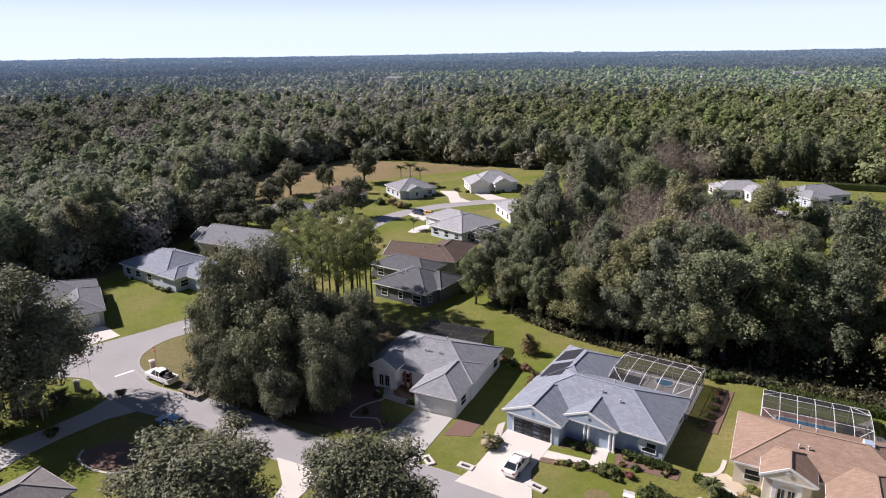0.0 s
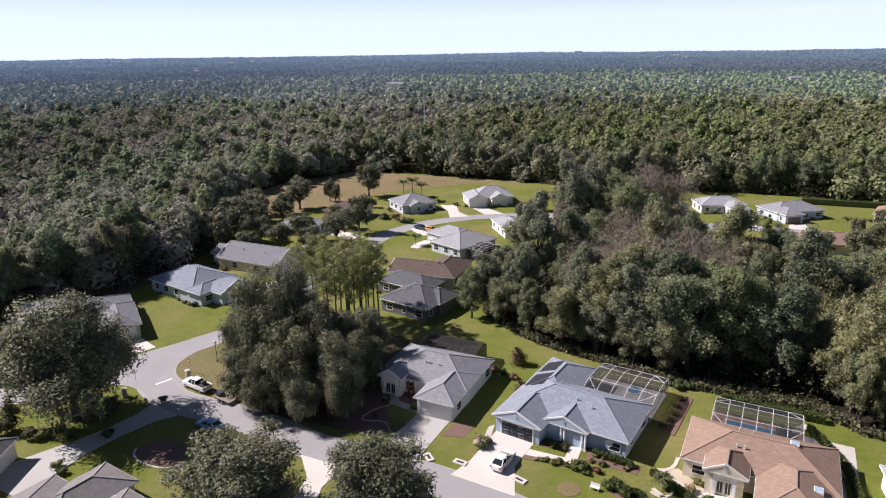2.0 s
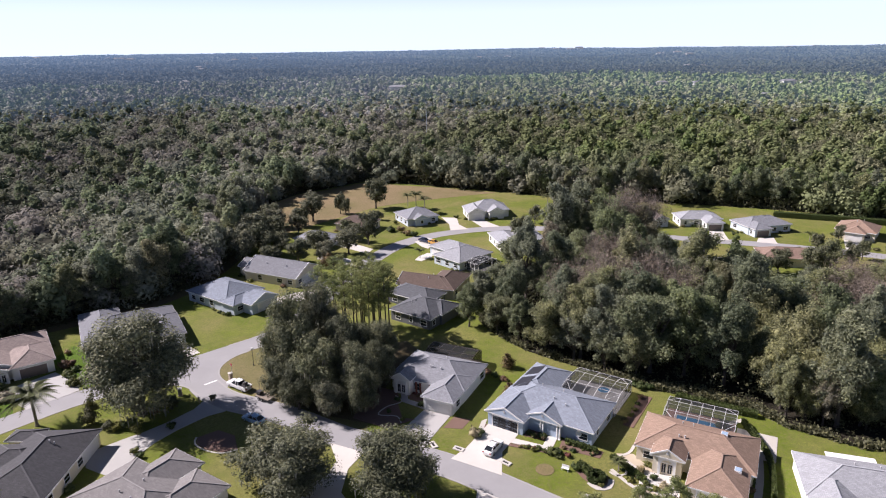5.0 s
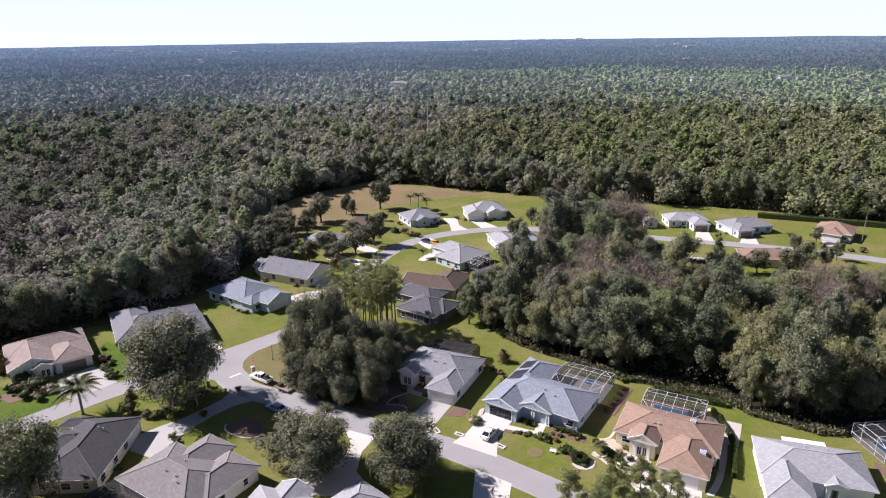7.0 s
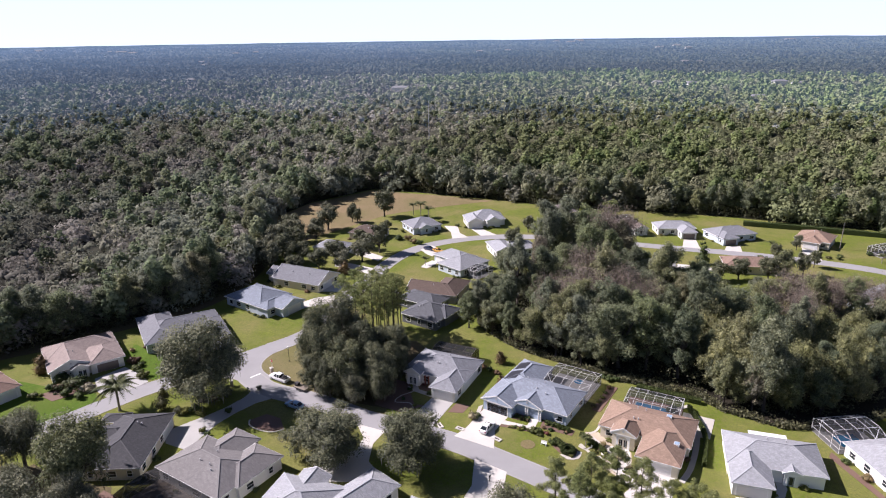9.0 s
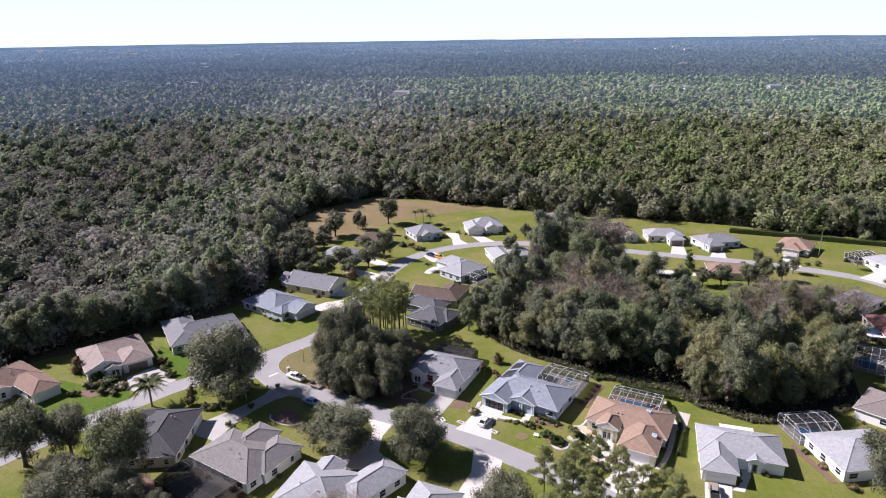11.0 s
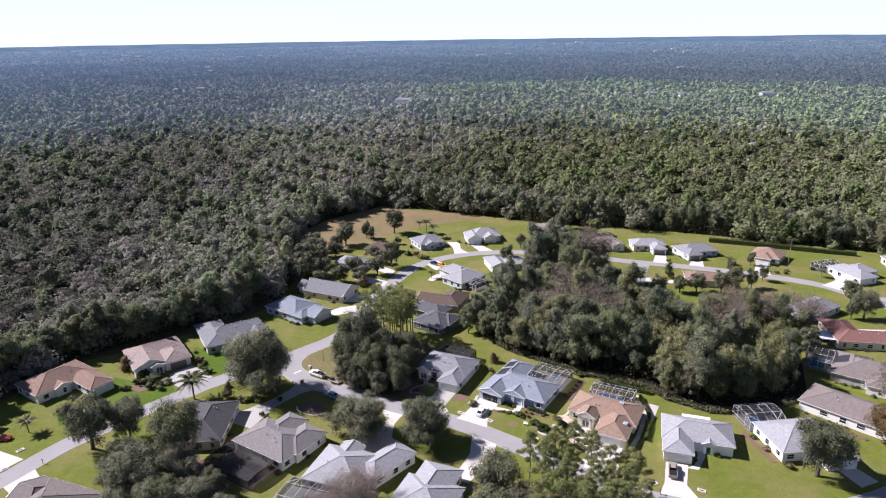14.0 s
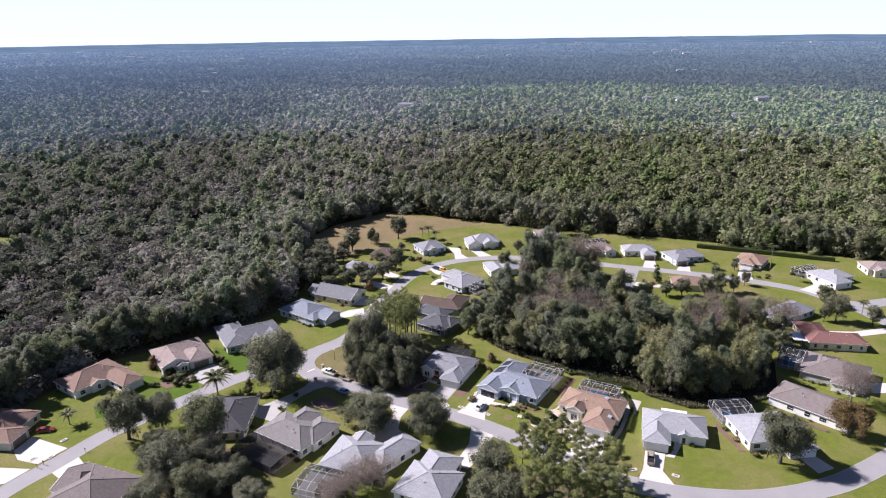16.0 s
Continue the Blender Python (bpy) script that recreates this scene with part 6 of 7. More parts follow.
for x, y, s, k in ((-74.2, 71.0, 1.8, 0), (-112.2, 55.0, 1.05, 0), (153.9, 163.6, 0.8, 0), (148.3, 179.8, 1.0, 2), (-13.4, 232, 1.25, 1), (-9.5, 224.8, 1.15, 1), (-17, 235, 1.0, 1), (41.2, 230, 1.0, 1), (122.5, 180, 0.8, 0), (27.6, 57.1, 0.55, 0), (160, 128, 1.0, 1), (-57, 187, 1.0, 1), (78, 160, 0.7, 0), (-90, 79.5, 0.7, 0), (-8.8, 166.0, 0.8, 0)):
    put(PALMS[k], x, y, s)
for k, (x, y, w, h) in enumerate(((62.5, 77.5, 13, 14.5), (69.5, 74, 14, 15.5), (78, 73.5, 14, 15), (87, 75.5, 13.5, 15.5), (95, 80.5, 13, 15), (70, 84, 15, 17.5), (79, 84, 14, 17), (89, 87, 14, 17), (100, 90, 13, 15), (65, 92, 13, 17), (64.5, 71.5, 8, 9), (73, 69.5, 8, 8.5), (82, 69.5, 8, 9), (91, 72.5, 8, 9))):
    tree_at(OLIVE[k % 2], x, y, w, h, "olive green oaks of the grove")
for x, y, s, tall in ((5.5, 113, 0.75, 0.85), (8.5, 117.5, 0.85, 0.85), (12, 109, 0.75, 0.85), (33, 92.6, 1.1, 0.95), (37.6, 91, 1.15, 0.95), (29, 96, 1.05, 0.95), (42, 89.5, 1.32, 0.85), (48.5, 88, 1.3, 0.85), (61.5, 72.5, 0.78, 0.9), (66.5, 69.5, 0.7, 0.9), (73.5, 68.5, 0.72, 0.9), (80.5, 68, 0.7, 0.9), (55, 84, 1.2, 0.9), (40, 97, 1.25, 0.95), (33, 99, 1.2, 0.95), (26, 103, 1.15, 0.95), (47, 97, 1.2, 0.95), (16.5, 103.5, 0.85, 0.8), (22, 99.5, 0.9, 0.85), (27.5, 95.5, 0.85, 0.8), (33, 90.5, 0.8, 0.75), (38.5, 87.2, 0.85, 0.75), (44, 178, 1.3, 0.95), (52, 174, 1.3, 0.95), (48, 165, 1.2, 0.95)):
    put(GROVE[int(x) % 5], x, y, s, tall=tall, group="grove trees")
drop(*OAKS, *OLIVE, *OAK_TALL, *GROVE, *EDGE, *YARD, *SLIM, *PINES, *PALMS, RUST, BARE, LIME)

# ---- far woods: crowns close together as one uneven canopy ----
RNG = np.random.default_rng(77)
CELL = 9.2


def crown_field(x, y):
    """Height of the canopy and the tint of the crown that makes it, at places given as arrays."""
    gx, gy = np.floor(x / CELL).astype(np.int64), np.floor(y / CELL).astype(np.int64)
    best, tint = np.full(x.shape, 0.0), np.zeros(x.shape)
    for i in (-1, 0, 1):
        for j in (-1, 0, 1):
            k = ((gx + i) * 73856093 ^ (gy + j) * 19349663) & 0xFFFFFF
            r1, r2, r3, r4 = (((k * a + b) % 99991) / 99991.0 for a, b in ((7919, 11), (6007, 177), (9311, 3), (5003, 91)))
            px, py = (gx + i + r1) * CELL, (gy + j + r2) * CELL
            top = 8.5 + 5.5 * r3 + 2.0 * r4 * r3
            rad = 3.3 + 5.0 * r4
            q = ((x - px) ** 2 + (y - py) ** 2) / rad ** 2
            z = top - 5.5 * q * q - 0.6 * q
            use = z > best
            best, tint = np.where(use, z, best), np.where(use, (r3 * 3 + r4 * 5 + r1) % 1.0, tint)
    return best, tint


def stand_height(x, y):
    """Slow changes of the height and kind of the woods."""
    s = np.sin(x * 0.013 + 1.3) * np.sin(y * 0.009 + 0.4) + 0.6 * np.sin(x * 0.0041 - y * 0.0057) + 0.5 * np.sin(x * 0.031 + y * 0.027)
    return s


PALETTE = np.array([(0.100, 0.108, 0.080), (0.120, 0.128, 0.092), (0.155, 0.150, 0.126), (0.125, 0.142, 0.088), (0.180, 0.168, 0.146), (0.100, 0.122, 0.078), (0.150, 0.154, 0.096), (0.130, 0.128, 0.104)])


def woods_colour(x, y, tint, rng):
    """Crown tints; stands of pine are greener, stands of oak greyer."""
    s = np.sin(x * 0.021 + 2.0 * np.sin(y * 0.011)) * np.sin(y * 0.017 + 1.7 * np.sin(x * 0.009 + 1)) + 0.7 * np.sin(x * 0.0061 + y * 0.0043 + 2) + rng.normal(0, 0.25, x.shape)
    kind = (tint * 8).astype(int) % 8
    kind = np.where((s > 0.45) & (tint > 0.2), np.where(tint > 0.6, 5, 3), kind)
    kind = np.where((s < -0.5) & (tint > 0.3), np.where(tint > 0.65, 4, 2), kind)
    c = PALETTE[kind] * np.array([1.27, 1.2, 1.2]) * (0.74 + 0.46 * ((tint * 37.0) % 1.0))[..., None] * (1.0 + 0.24 * s)[..., None]
    c = 0.5 * c + 0.5 * c.mean(-1, keepdims=True) * np.array([1.04, 1.05, 0.92])
    c = c * np.minimum(1.0, 0.19 / c.max(-1, keepdims=True)) ** 0.6
    dense = np.clip((-95 - x - 0.15 * y + 18 * np.sin(y * 0.05)) / 40, 0, 1)      # western woods darkened, their low shaded look put into the tint
    pines = np.clip((x + 60 + 40 * np.sin(y * 0.021) + 0.05 * y) / 170, 0, 1)[..., None]      # more pine, olive green, towards the east; also imitates the thinner blue haze there
    return np.clip(c * (1 - 0.3 * dense)[..., None] * (1 - pines * np.array([0.22, 0.16, 0.42])), 0, 1)


WOODS_HOLES = [[(-263, 228), (-240, 226), (-240, 247), (-262, 250)], [(-184, 119), (-170, 121), (-168, 129), (-182, 131)]]


HOLLOW = [(-420, 60), (-185, 95), (-150, 128), (-118, 160), (-108, 200), (-118, 250), (-200, 300), (-420, 330)]


def masked(x, y):
    m = inside(CLEARING, x, y)
    for h in WOODS_HOLES:
        m |= inside(h, x, y)
    return m


def canopy_height(x, y):
    crown, tint = crown_field(x, y)
    hollow = inside(HOLLOW, x, y)
    crown = np.maximum(crown, 3.0)
    z = crown + 2.6 * stand_height(x, y)
    z = np.where(hollow, np.maximum(z - 4.0, 1.2), z)
    far = np.clip((np.hypot(x, y + 60) - 1600) / 3300, 0, 1)
    z = z + 26 * far * far * (3 - 2 * far) + 4 * far * np.sin(x * 0.0021 + 0.5) * np.sin(y * 0.0033)
    return z, crown, tint


rows_r = np.exp(np.linspace(math.log(150), math.log(4900), 330))
cols_a = np.linspace(-0.88, 0.80, 260)
R, A = np.meshgrid(rows_r, cols_a, indexing="ij")
A = A + RNG.uniform(-0.5, 0.5, A.shape) * (cols_a[1] - cols_a[0])
X, Y = R * np.sin(A), -60 + R * np.cos(A)
Z, CROWN, TINT = canopy_height(X, Y)
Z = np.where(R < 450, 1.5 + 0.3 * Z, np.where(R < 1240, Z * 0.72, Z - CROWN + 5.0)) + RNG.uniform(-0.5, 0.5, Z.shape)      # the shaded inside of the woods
hidden = masked(X, Y)
nr, nc = X.shape
idx = np.arange(nr * nc).reshape(nr, nc)
quads = np.stack([idx[:-1, :-1], idx[:-1, 1:], idx[1:, 1:], idx[1:, :-1]], -1).reshape(-1, 4)[:, ::-1]
quads = quads[~(hidden.ravel()[quads].any(1))]
verts = np.stack([X, Y, Z], -1).reshape(-1, 3)
# base tints darkened in place of the shade under and between crowns
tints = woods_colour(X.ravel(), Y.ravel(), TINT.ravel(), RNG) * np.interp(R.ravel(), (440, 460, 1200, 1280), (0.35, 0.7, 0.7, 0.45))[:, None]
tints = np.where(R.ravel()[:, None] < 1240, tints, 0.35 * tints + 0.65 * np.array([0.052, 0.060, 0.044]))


HAZE_BANDS = (660, 850, 1100, 1420, 1820, 2300, 2900, 3600, 4300)


def depth_of(x, y):
    """0 for the nearer woods, then the haze bands of the backdrop behind them, mingled where they meet."""
    return np.digitize(np.hypot(x, y + 60) * np.exp(RNG.normal(0, 0.1, np.shape(x))), HAZE_BANDS)


def woods_mesh(name, v, f, colours, mat, label):
    """Part of the woods, with the tint of its crowns."""
    ob = new(name, raw_mesh(name, v, f, mat))
    att = ob.data.attributes.new("tint", "FLOAT_COLOR", "POINT")
    att.data.foreach_set("color", np.concatenate([colours, np.ones((len(colours), 1))], 1).astype(np.float32).ravel())
    return tagged(ob, label, "woods", kind="stuff")


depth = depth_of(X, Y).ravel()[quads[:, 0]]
for k, mat in enumerate((M_CANOPY, *M_HAZE)):
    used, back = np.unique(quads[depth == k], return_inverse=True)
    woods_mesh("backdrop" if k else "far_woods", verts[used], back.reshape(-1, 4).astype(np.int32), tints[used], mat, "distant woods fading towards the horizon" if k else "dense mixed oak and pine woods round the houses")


def sprigs(c, n, s):
    """Leaf sprays as triangles at c, facing n, of size s."""
    n = n + RNG.normal(size=n.shape) * 0.2
    n /= np.linalg.norm(n, axis=1, keepdims=True)
    a = np.cross(n, RNG.normal(size=n.shape))
    a /= np.linalg.norm(a, axis=1, keepdims=True)
    b = np.cross(n, a)
    s = s[:, None]
    return np.stack([c - a * s * 0.6 - b * s * 0.5, c + a * s * 0.6 - b * s * 0.45, c + b * s * 0.9], 1).reshape(-1, 3)


# crowns of the nearer woods: broad oaks first, smaller trees and pines in the gaps between them
NEAR, MIDDLE = 1240.0, 2700.0


def ring_spots(gap0, grow, r0, r1):
    """Places on rings round the camera's side, spaced wider with distance."""
    ring, out = r0, []
    while ring < r1:
        gap = gap0 + grow * ring
        m = int(1.68 * ring / gap)
        rr, aa = ring + RNG.uniform(-0.5, 0.5, m) * gap, -0.88 + (np.arange(m) + RNG.uniform(0.05, 0.95, m)) * gap / ring
        out.append(np.stack([rr * np.sin(aa), -60 + rr * np.cos(aa)], 1))
        ring += gap
    return np.concatenate(out)


def oak_share(x, y):
    """How much of the woods is broad oak; the rest is pine and young growth."""
    return 0.5 + 0.5 * np.sin(x * 0.012 + 1.1 * np.sin(y * 0.008) + 0.6) * np.sin(y * 0.0105 + 0.9 * np.sin(x * 0.007)) - 0.25 * np.clip((x - 40) / 260, 0, 1) + 0.2 * np.clip((-x - 60) / 160, 0, 1)


big = ring_spots(10.4, 0.004, 152.0, NEAR)
big = big[~masked(big[:, 0], big[:, 1]) & (RNG.random(len(big)) < 0.42 + 0.75 * oak_share(big[:, 0], big[:, 1]) + 0.4 * inside(HOLLOW, big[:, 0], big[:, 1]))]
big_rad = RNG.uniform(5.2, 8.6, len(big))
small = ring_spots(6.6, 0.0036, 152.0, NEAR)
small = small[~masked(small[:, 0], small[:, 1])]
cells = {}
for k, (x, y) in enumerate(big):
    cells.setdefault((int(x // 12), int(y // 12)), []).append(k)
keep = np.array([all((x - big[k, 0]) ** 2 + (y - big[k, 1]) ** 2 > (0.8 * big_rad[k]) ** 2 for i in (-1, 0, 1) for j in (-1, 0, 1) for k in cells.get((int(x // 12) + i, int(y // 12) + j), ())) for x, y in small])
small = small[keep]
tx, ty = np.concatenate([big[:, 0], small[:, 0]]), np.concatenate([big[:, 1], small[:, 1]])
broad = np.arange(len(tx)) < len(big)
r = np.hypot(tx, ty + 60)
tint = RNG.uniform(0, 1, len(tx))
slim = ~broad & (tint > 0.45)
rad = np.where(broad, np.concatenate([big_rad, np.zeros(len(small))]), RNG.uniform(3.2, 5.4, len(tx)) * np.where(slim, 0.8, 1.0))
top = np.where(broad, RNG.uniform(10.5, 15.5, len(tx)), np.where(slim, RNG.uniform(11.5, 18.0, len(tx)), RNG.uniform(7.0, 12.5, len(tx)))) + 2.6 * stand_height(tx, ty) - np.where(inside(HOLLOW, tx, ty), 2.0, 0.0)
tone = woods_colour(tx, ty, tint, RNG) * np.where(slim[:, None], np.array([0.9, 1.0, 0.78]), np.array([1.0, 1.0, 1.0]))
per = np.clip(84000 / r, 50, 420) * np.clip(rad / 5.0, 0.55, 1.9)
rim = np.any([masked(tx + 18 * math.cos(k), ty + 18 * math.sin(k)) for k in np.arange(8) * 0.785], axis=0)      # trees open to the clearing, leafy to the ground
per = per * np.where(rim, 3.0, 1.0)
tree = np.repeat(np.arange(len(tx)), per.astype(int))
lobe = RNG.integers(0, 11, len(tree))
la, lq = lobe * 0.79 + tree * 1.7, np.where(lobe == 0, 0.0, 0.5 + 0.22 * ((tree * 5 + lobe * 7) % 4) / 3)
lz = np.where(lobe == 0, 0.0, -0.22 - 0.95 * ((tree * 7 + lobe * 3) % 5) / 5)
d = RNG.normal(size=(len(tree), 3))
d[:, 2] += 0.5
d /= np.linalg.norm(d, axis=1, keepdims=True)
R1 = rad[tree]
puff = R1 * (0.3 + 0.22 * RNG.random(len(tree)))
tall = np.where(slim, 1.7, 1.0)[tree]
c = np.stack([tx[tree] + R1 * lq * np.cos(la) + puff * d[:, 0], ty[tree] + R1 * lq * np.sin(la) + puff * d[:, 1], top[tree] - 0.42 * R1 + (R1 * lz + puff * d[:, 2]) * tall], 1)
size = (0.0019 * r[tree] + 0.26) * np.where(rim, 0.85, 1.0)[tree] * RNG.uniform(0.6, 1.4, len(tree))
# tints raised by distance to offset the sprays' own shading
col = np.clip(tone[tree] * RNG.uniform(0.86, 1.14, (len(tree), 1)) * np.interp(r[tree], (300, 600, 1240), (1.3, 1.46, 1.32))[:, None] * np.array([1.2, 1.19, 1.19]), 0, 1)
# the leafy mass inside each crown: lumps close by, one rounded mass farther off
lumpy = np.flatnonzero(r < 560)
lump_tree = np.concatenate([np.repeat(lumpy, 6), np.flatnonzero(r >= 560)])
lump_no = np.concatenate([np.tile(np.arange(6), len(lumpy)), np.full(len(lump_tree) - 6 * len(lumpy), -1)])
la, lr = lump_no * 1.257 + lump_tree * 1.7, rad[lump_tree]
lq = np.where(lump_no < 1, 0.0, 0.58)
lz = np.where(lump_no < 1, -0.92, -0.75 - 0.5 * ((lump_tree * 7 + lump_no * 3) % 5) / 5)
hv, hf = core_blobs(np.stack([tx[lump_tree] + lr * lq * np.cos(la), ty[lump_tree] + lr * lq * np.sin(la), top[lump_tree] + lr * lz], 1), lr * np.where(lump_no < 0, 0.76, np.where(lump_no < 1, 0.56, 0.36) * np.where(rim[lump_tree], 0.75, 1.0)), RNG, 0.85, 1.0)
hc = np.repeat(np.clip(tone[lump_tree] * 1.3, 0, 1), len(BALL[0]), axis=0)
core_depth = np.repeat(depth_of(tx, ty)[lump_tree], len(BALL[0]))
fv = sprigs(c, d, size)
depth = depth_of(c[:, 0], c[:, 1])
for k, mat in enumerate((M_CANOPY, *M_HAZE)):
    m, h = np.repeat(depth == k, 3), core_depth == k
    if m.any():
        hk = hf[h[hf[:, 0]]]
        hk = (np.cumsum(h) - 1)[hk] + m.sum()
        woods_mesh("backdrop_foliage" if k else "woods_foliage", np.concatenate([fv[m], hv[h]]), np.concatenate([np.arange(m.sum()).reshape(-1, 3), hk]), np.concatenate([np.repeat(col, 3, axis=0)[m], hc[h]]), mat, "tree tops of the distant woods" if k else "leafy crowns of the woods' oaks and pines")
# trees farther off, each a loose clump of sprays, then only the tops of the crowns
spots = ring_spots(8.0, 0.0042, NEAR - 20, MIDDLE)
spots = np.repeat(spots, 15, axis=0)
tree = np.arange(len(spots)) // 15
size1 = RNG.uniform(3.6, 7.6, tree[-1] + 1)
tall1 = RNG.uniform(7.0, 13.0, tree[-1] + 1)
tint1 = RNG.uniform(0, 1, tree[-1] + 1)
d1 = RNG.normal(size=(len(spots), 3)) + np.array([0, 0, 0.6])
d1 /= np.linalg.norm(d1, axis=1, keepdims=True)
z, crown, tint = canopy_height(spots[:, 0], spots[:, 1])
c1 = np.stack([spots[:, 0], spots[:, 1], z - crown + tall1[tree] - 0.7 * size1[tree]], 1) + d1 * size1[tree][:, None] * np.array([1.0, 1.0, 0.85])
n = 110000
r = np.exp(RNG.uniform(math.log(MIDDLE - 100), math.log(4700), n))
a = RNG.uniform(-0.88, 0.80, n)
x, y = r * np.sin(a), -60 + r * np.cos(a)
z, crown, tint = canopy_height(x, y)
c2 = np.stack([x, y, z - crown + RNG.uniform(5.0, 10.0, n)], 1)
d2 = RNG.normal(size=(n, 3)) * 0.5 + np.array([0, 0, 1.0])
c, d = np.concatenate([c1, c2]), np.concatenate([d1, d2])
x, y = c[:, 0], c[:, 1]
# far tops dimmed for missing self-shade, then evened out as haze would
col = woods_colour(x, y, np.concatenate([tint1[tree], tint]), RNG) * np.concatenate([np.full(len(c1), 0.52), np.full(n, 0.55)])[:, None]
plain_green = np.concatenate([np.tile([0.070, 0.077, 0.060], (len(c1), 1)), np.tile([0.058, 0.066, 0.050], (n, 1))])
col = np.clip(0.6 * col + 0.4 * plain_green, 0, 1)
v = sprigs(c, d, 0.0016 * np.hypot(x, y + 60) * RNG.uniform(0.6, 1.4, len(c)))
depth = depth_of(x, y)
for k, mat in enumerate((M_CANOPY, *M_HAZE)):
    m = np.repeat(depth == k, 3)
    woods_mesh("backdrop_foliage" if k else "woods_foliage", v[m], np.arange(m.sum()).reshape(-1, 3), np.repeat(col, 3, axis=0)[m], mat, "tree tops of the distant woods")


# ---- shrubs and hedges round the houses ----
for hm, rects, taken, covered, on_wall, rn in HOMES:
    for k, (a, b, c, d, loc) in enumerate(rects):
        for side, span in (("f", c - a), ("r", d - b), ("l", d - b)):
            s = 0.6
            while s < span - 0.4:
                g = on_wall(k, side, s, 0.0) @ pose(0, -0.95, 0)
                if not covered(g.translation.copy(), -1) and rn.random() < (0.24 if side == "f" else 0.06):
                    w = hm @ g
                    put(SHRUBS[rn.randrange(3)], w.translation.x, w.translation.y, rn.uniform(0.6, 1.15), group="shrubs along the walls")
                s += rn.uniform(0.9, 1.9)


def hedge(points, wide, high, label, mat=None, per=140):
    """A clipped hedge along a line: a dense uneven skin of sprigs over a solid core."""
    rng = np.random.default_rng(int(abs(points[0][0] * 10)))
    line = smooth_line(points, 0.6)
    ob = thing("hedge", label, "hedge")
    core = ribbon(line, wide * 0.42, -wide * 0.42, 0.0, high * 0.9)
    part("core", core, mat or M_HEDGE, ob)
    n = int(per * len(line) * 0.6)
    pick = rng.integers(0, len(line) - 1, n)
    base = np.array([(p.x, p.y) for p in line])
    step = base[pick + 1] - base[pick]
    nrm = np.stack([-step[:, 1], step[:, 0]], 1) / np.linalg.norm(step, axis=1, keepdims=True)
    side = rng.uniform(-1, 1, n)
    top = rng.random(n) < 0.5
    side = np.where(top, side, np.sign(side))
    z = np.where(top, high, rng.uniform(0.1, high, n)) + rng.normal(0, 0.05, n)
    xy = base[pick] + step * rng.uniform(0, 1, (n, 1)) + nrm * (side * wide / 2)[:, None]
    c = np.concatenate([xy, z[:, None]], 1)
    p = rng.normal(size=(n, 3))
    p /= np.linalg.norm(p, axis=1, keepdims=True)
    q = np.cross(p, rng.normal(size=(n, 3)))
    q /= np.linalg.norm(q, axis=1, keepdims=True)
    v = np.stack([c - p * 0.12, c + p * 0.12, c + q * 0.2], 1).reshape(-1, 3)
    part("foliage", raw_mesh("foliage", v, np.arange(len(v)).reshape(-1, 3), mat or M_HEDGE), None, ob)
    return ob


ring = [(23.7 + 1.1 * math.cos(k * math.pi / 6), 55.1 + 1.1 * math.sin(k * math.pi / 6)) for k in range(13)]
hedge(ring, 0.7, 0.9, "round clipped box hedge ring on the lawn", M_SHRUB, 200)
hedge([(21.4, 58.2), (22.4, 57.0), (22.9, 55.9)], 1.1, 1.2, "dark clipped box hedge on the lawn", M_SHRUB, 200)
hedge([(20.6, 65.0), (25.2, 62.0)], 0.9, 0.8, "clipped green hedge under the front windows")
hedge([(126, 213), (147, 205), (168, 196)], 1.8, 2.2, "long dark clipped hedge before the woods", M_SHRUB, 60)
hedge([(168, 196), (184, 190)], 1.8, 2.0, "dark clipped hedge before the woods", M_SHRUB, 60)
hedge([(27.4, 60.6), (31.0, 54.4)], 0.9, 0.8, "yellow-green clipped hedge along the house")
hedge([(44.0, 79.2), (46.6, 77.6), (52, 74.6), (56.4, 72.3)], 1.3, 1.2, "green hedge behind the pool enclosure")
hedge([(53.0, 70.5), (52.6, 60), (48.8, 50)], 0.7, 1.1, "dark hedge between two gardens")
hedge([(-33.5, 27.5), (-26, 23)], 1.6, 1.8, "dark green garden hedge")
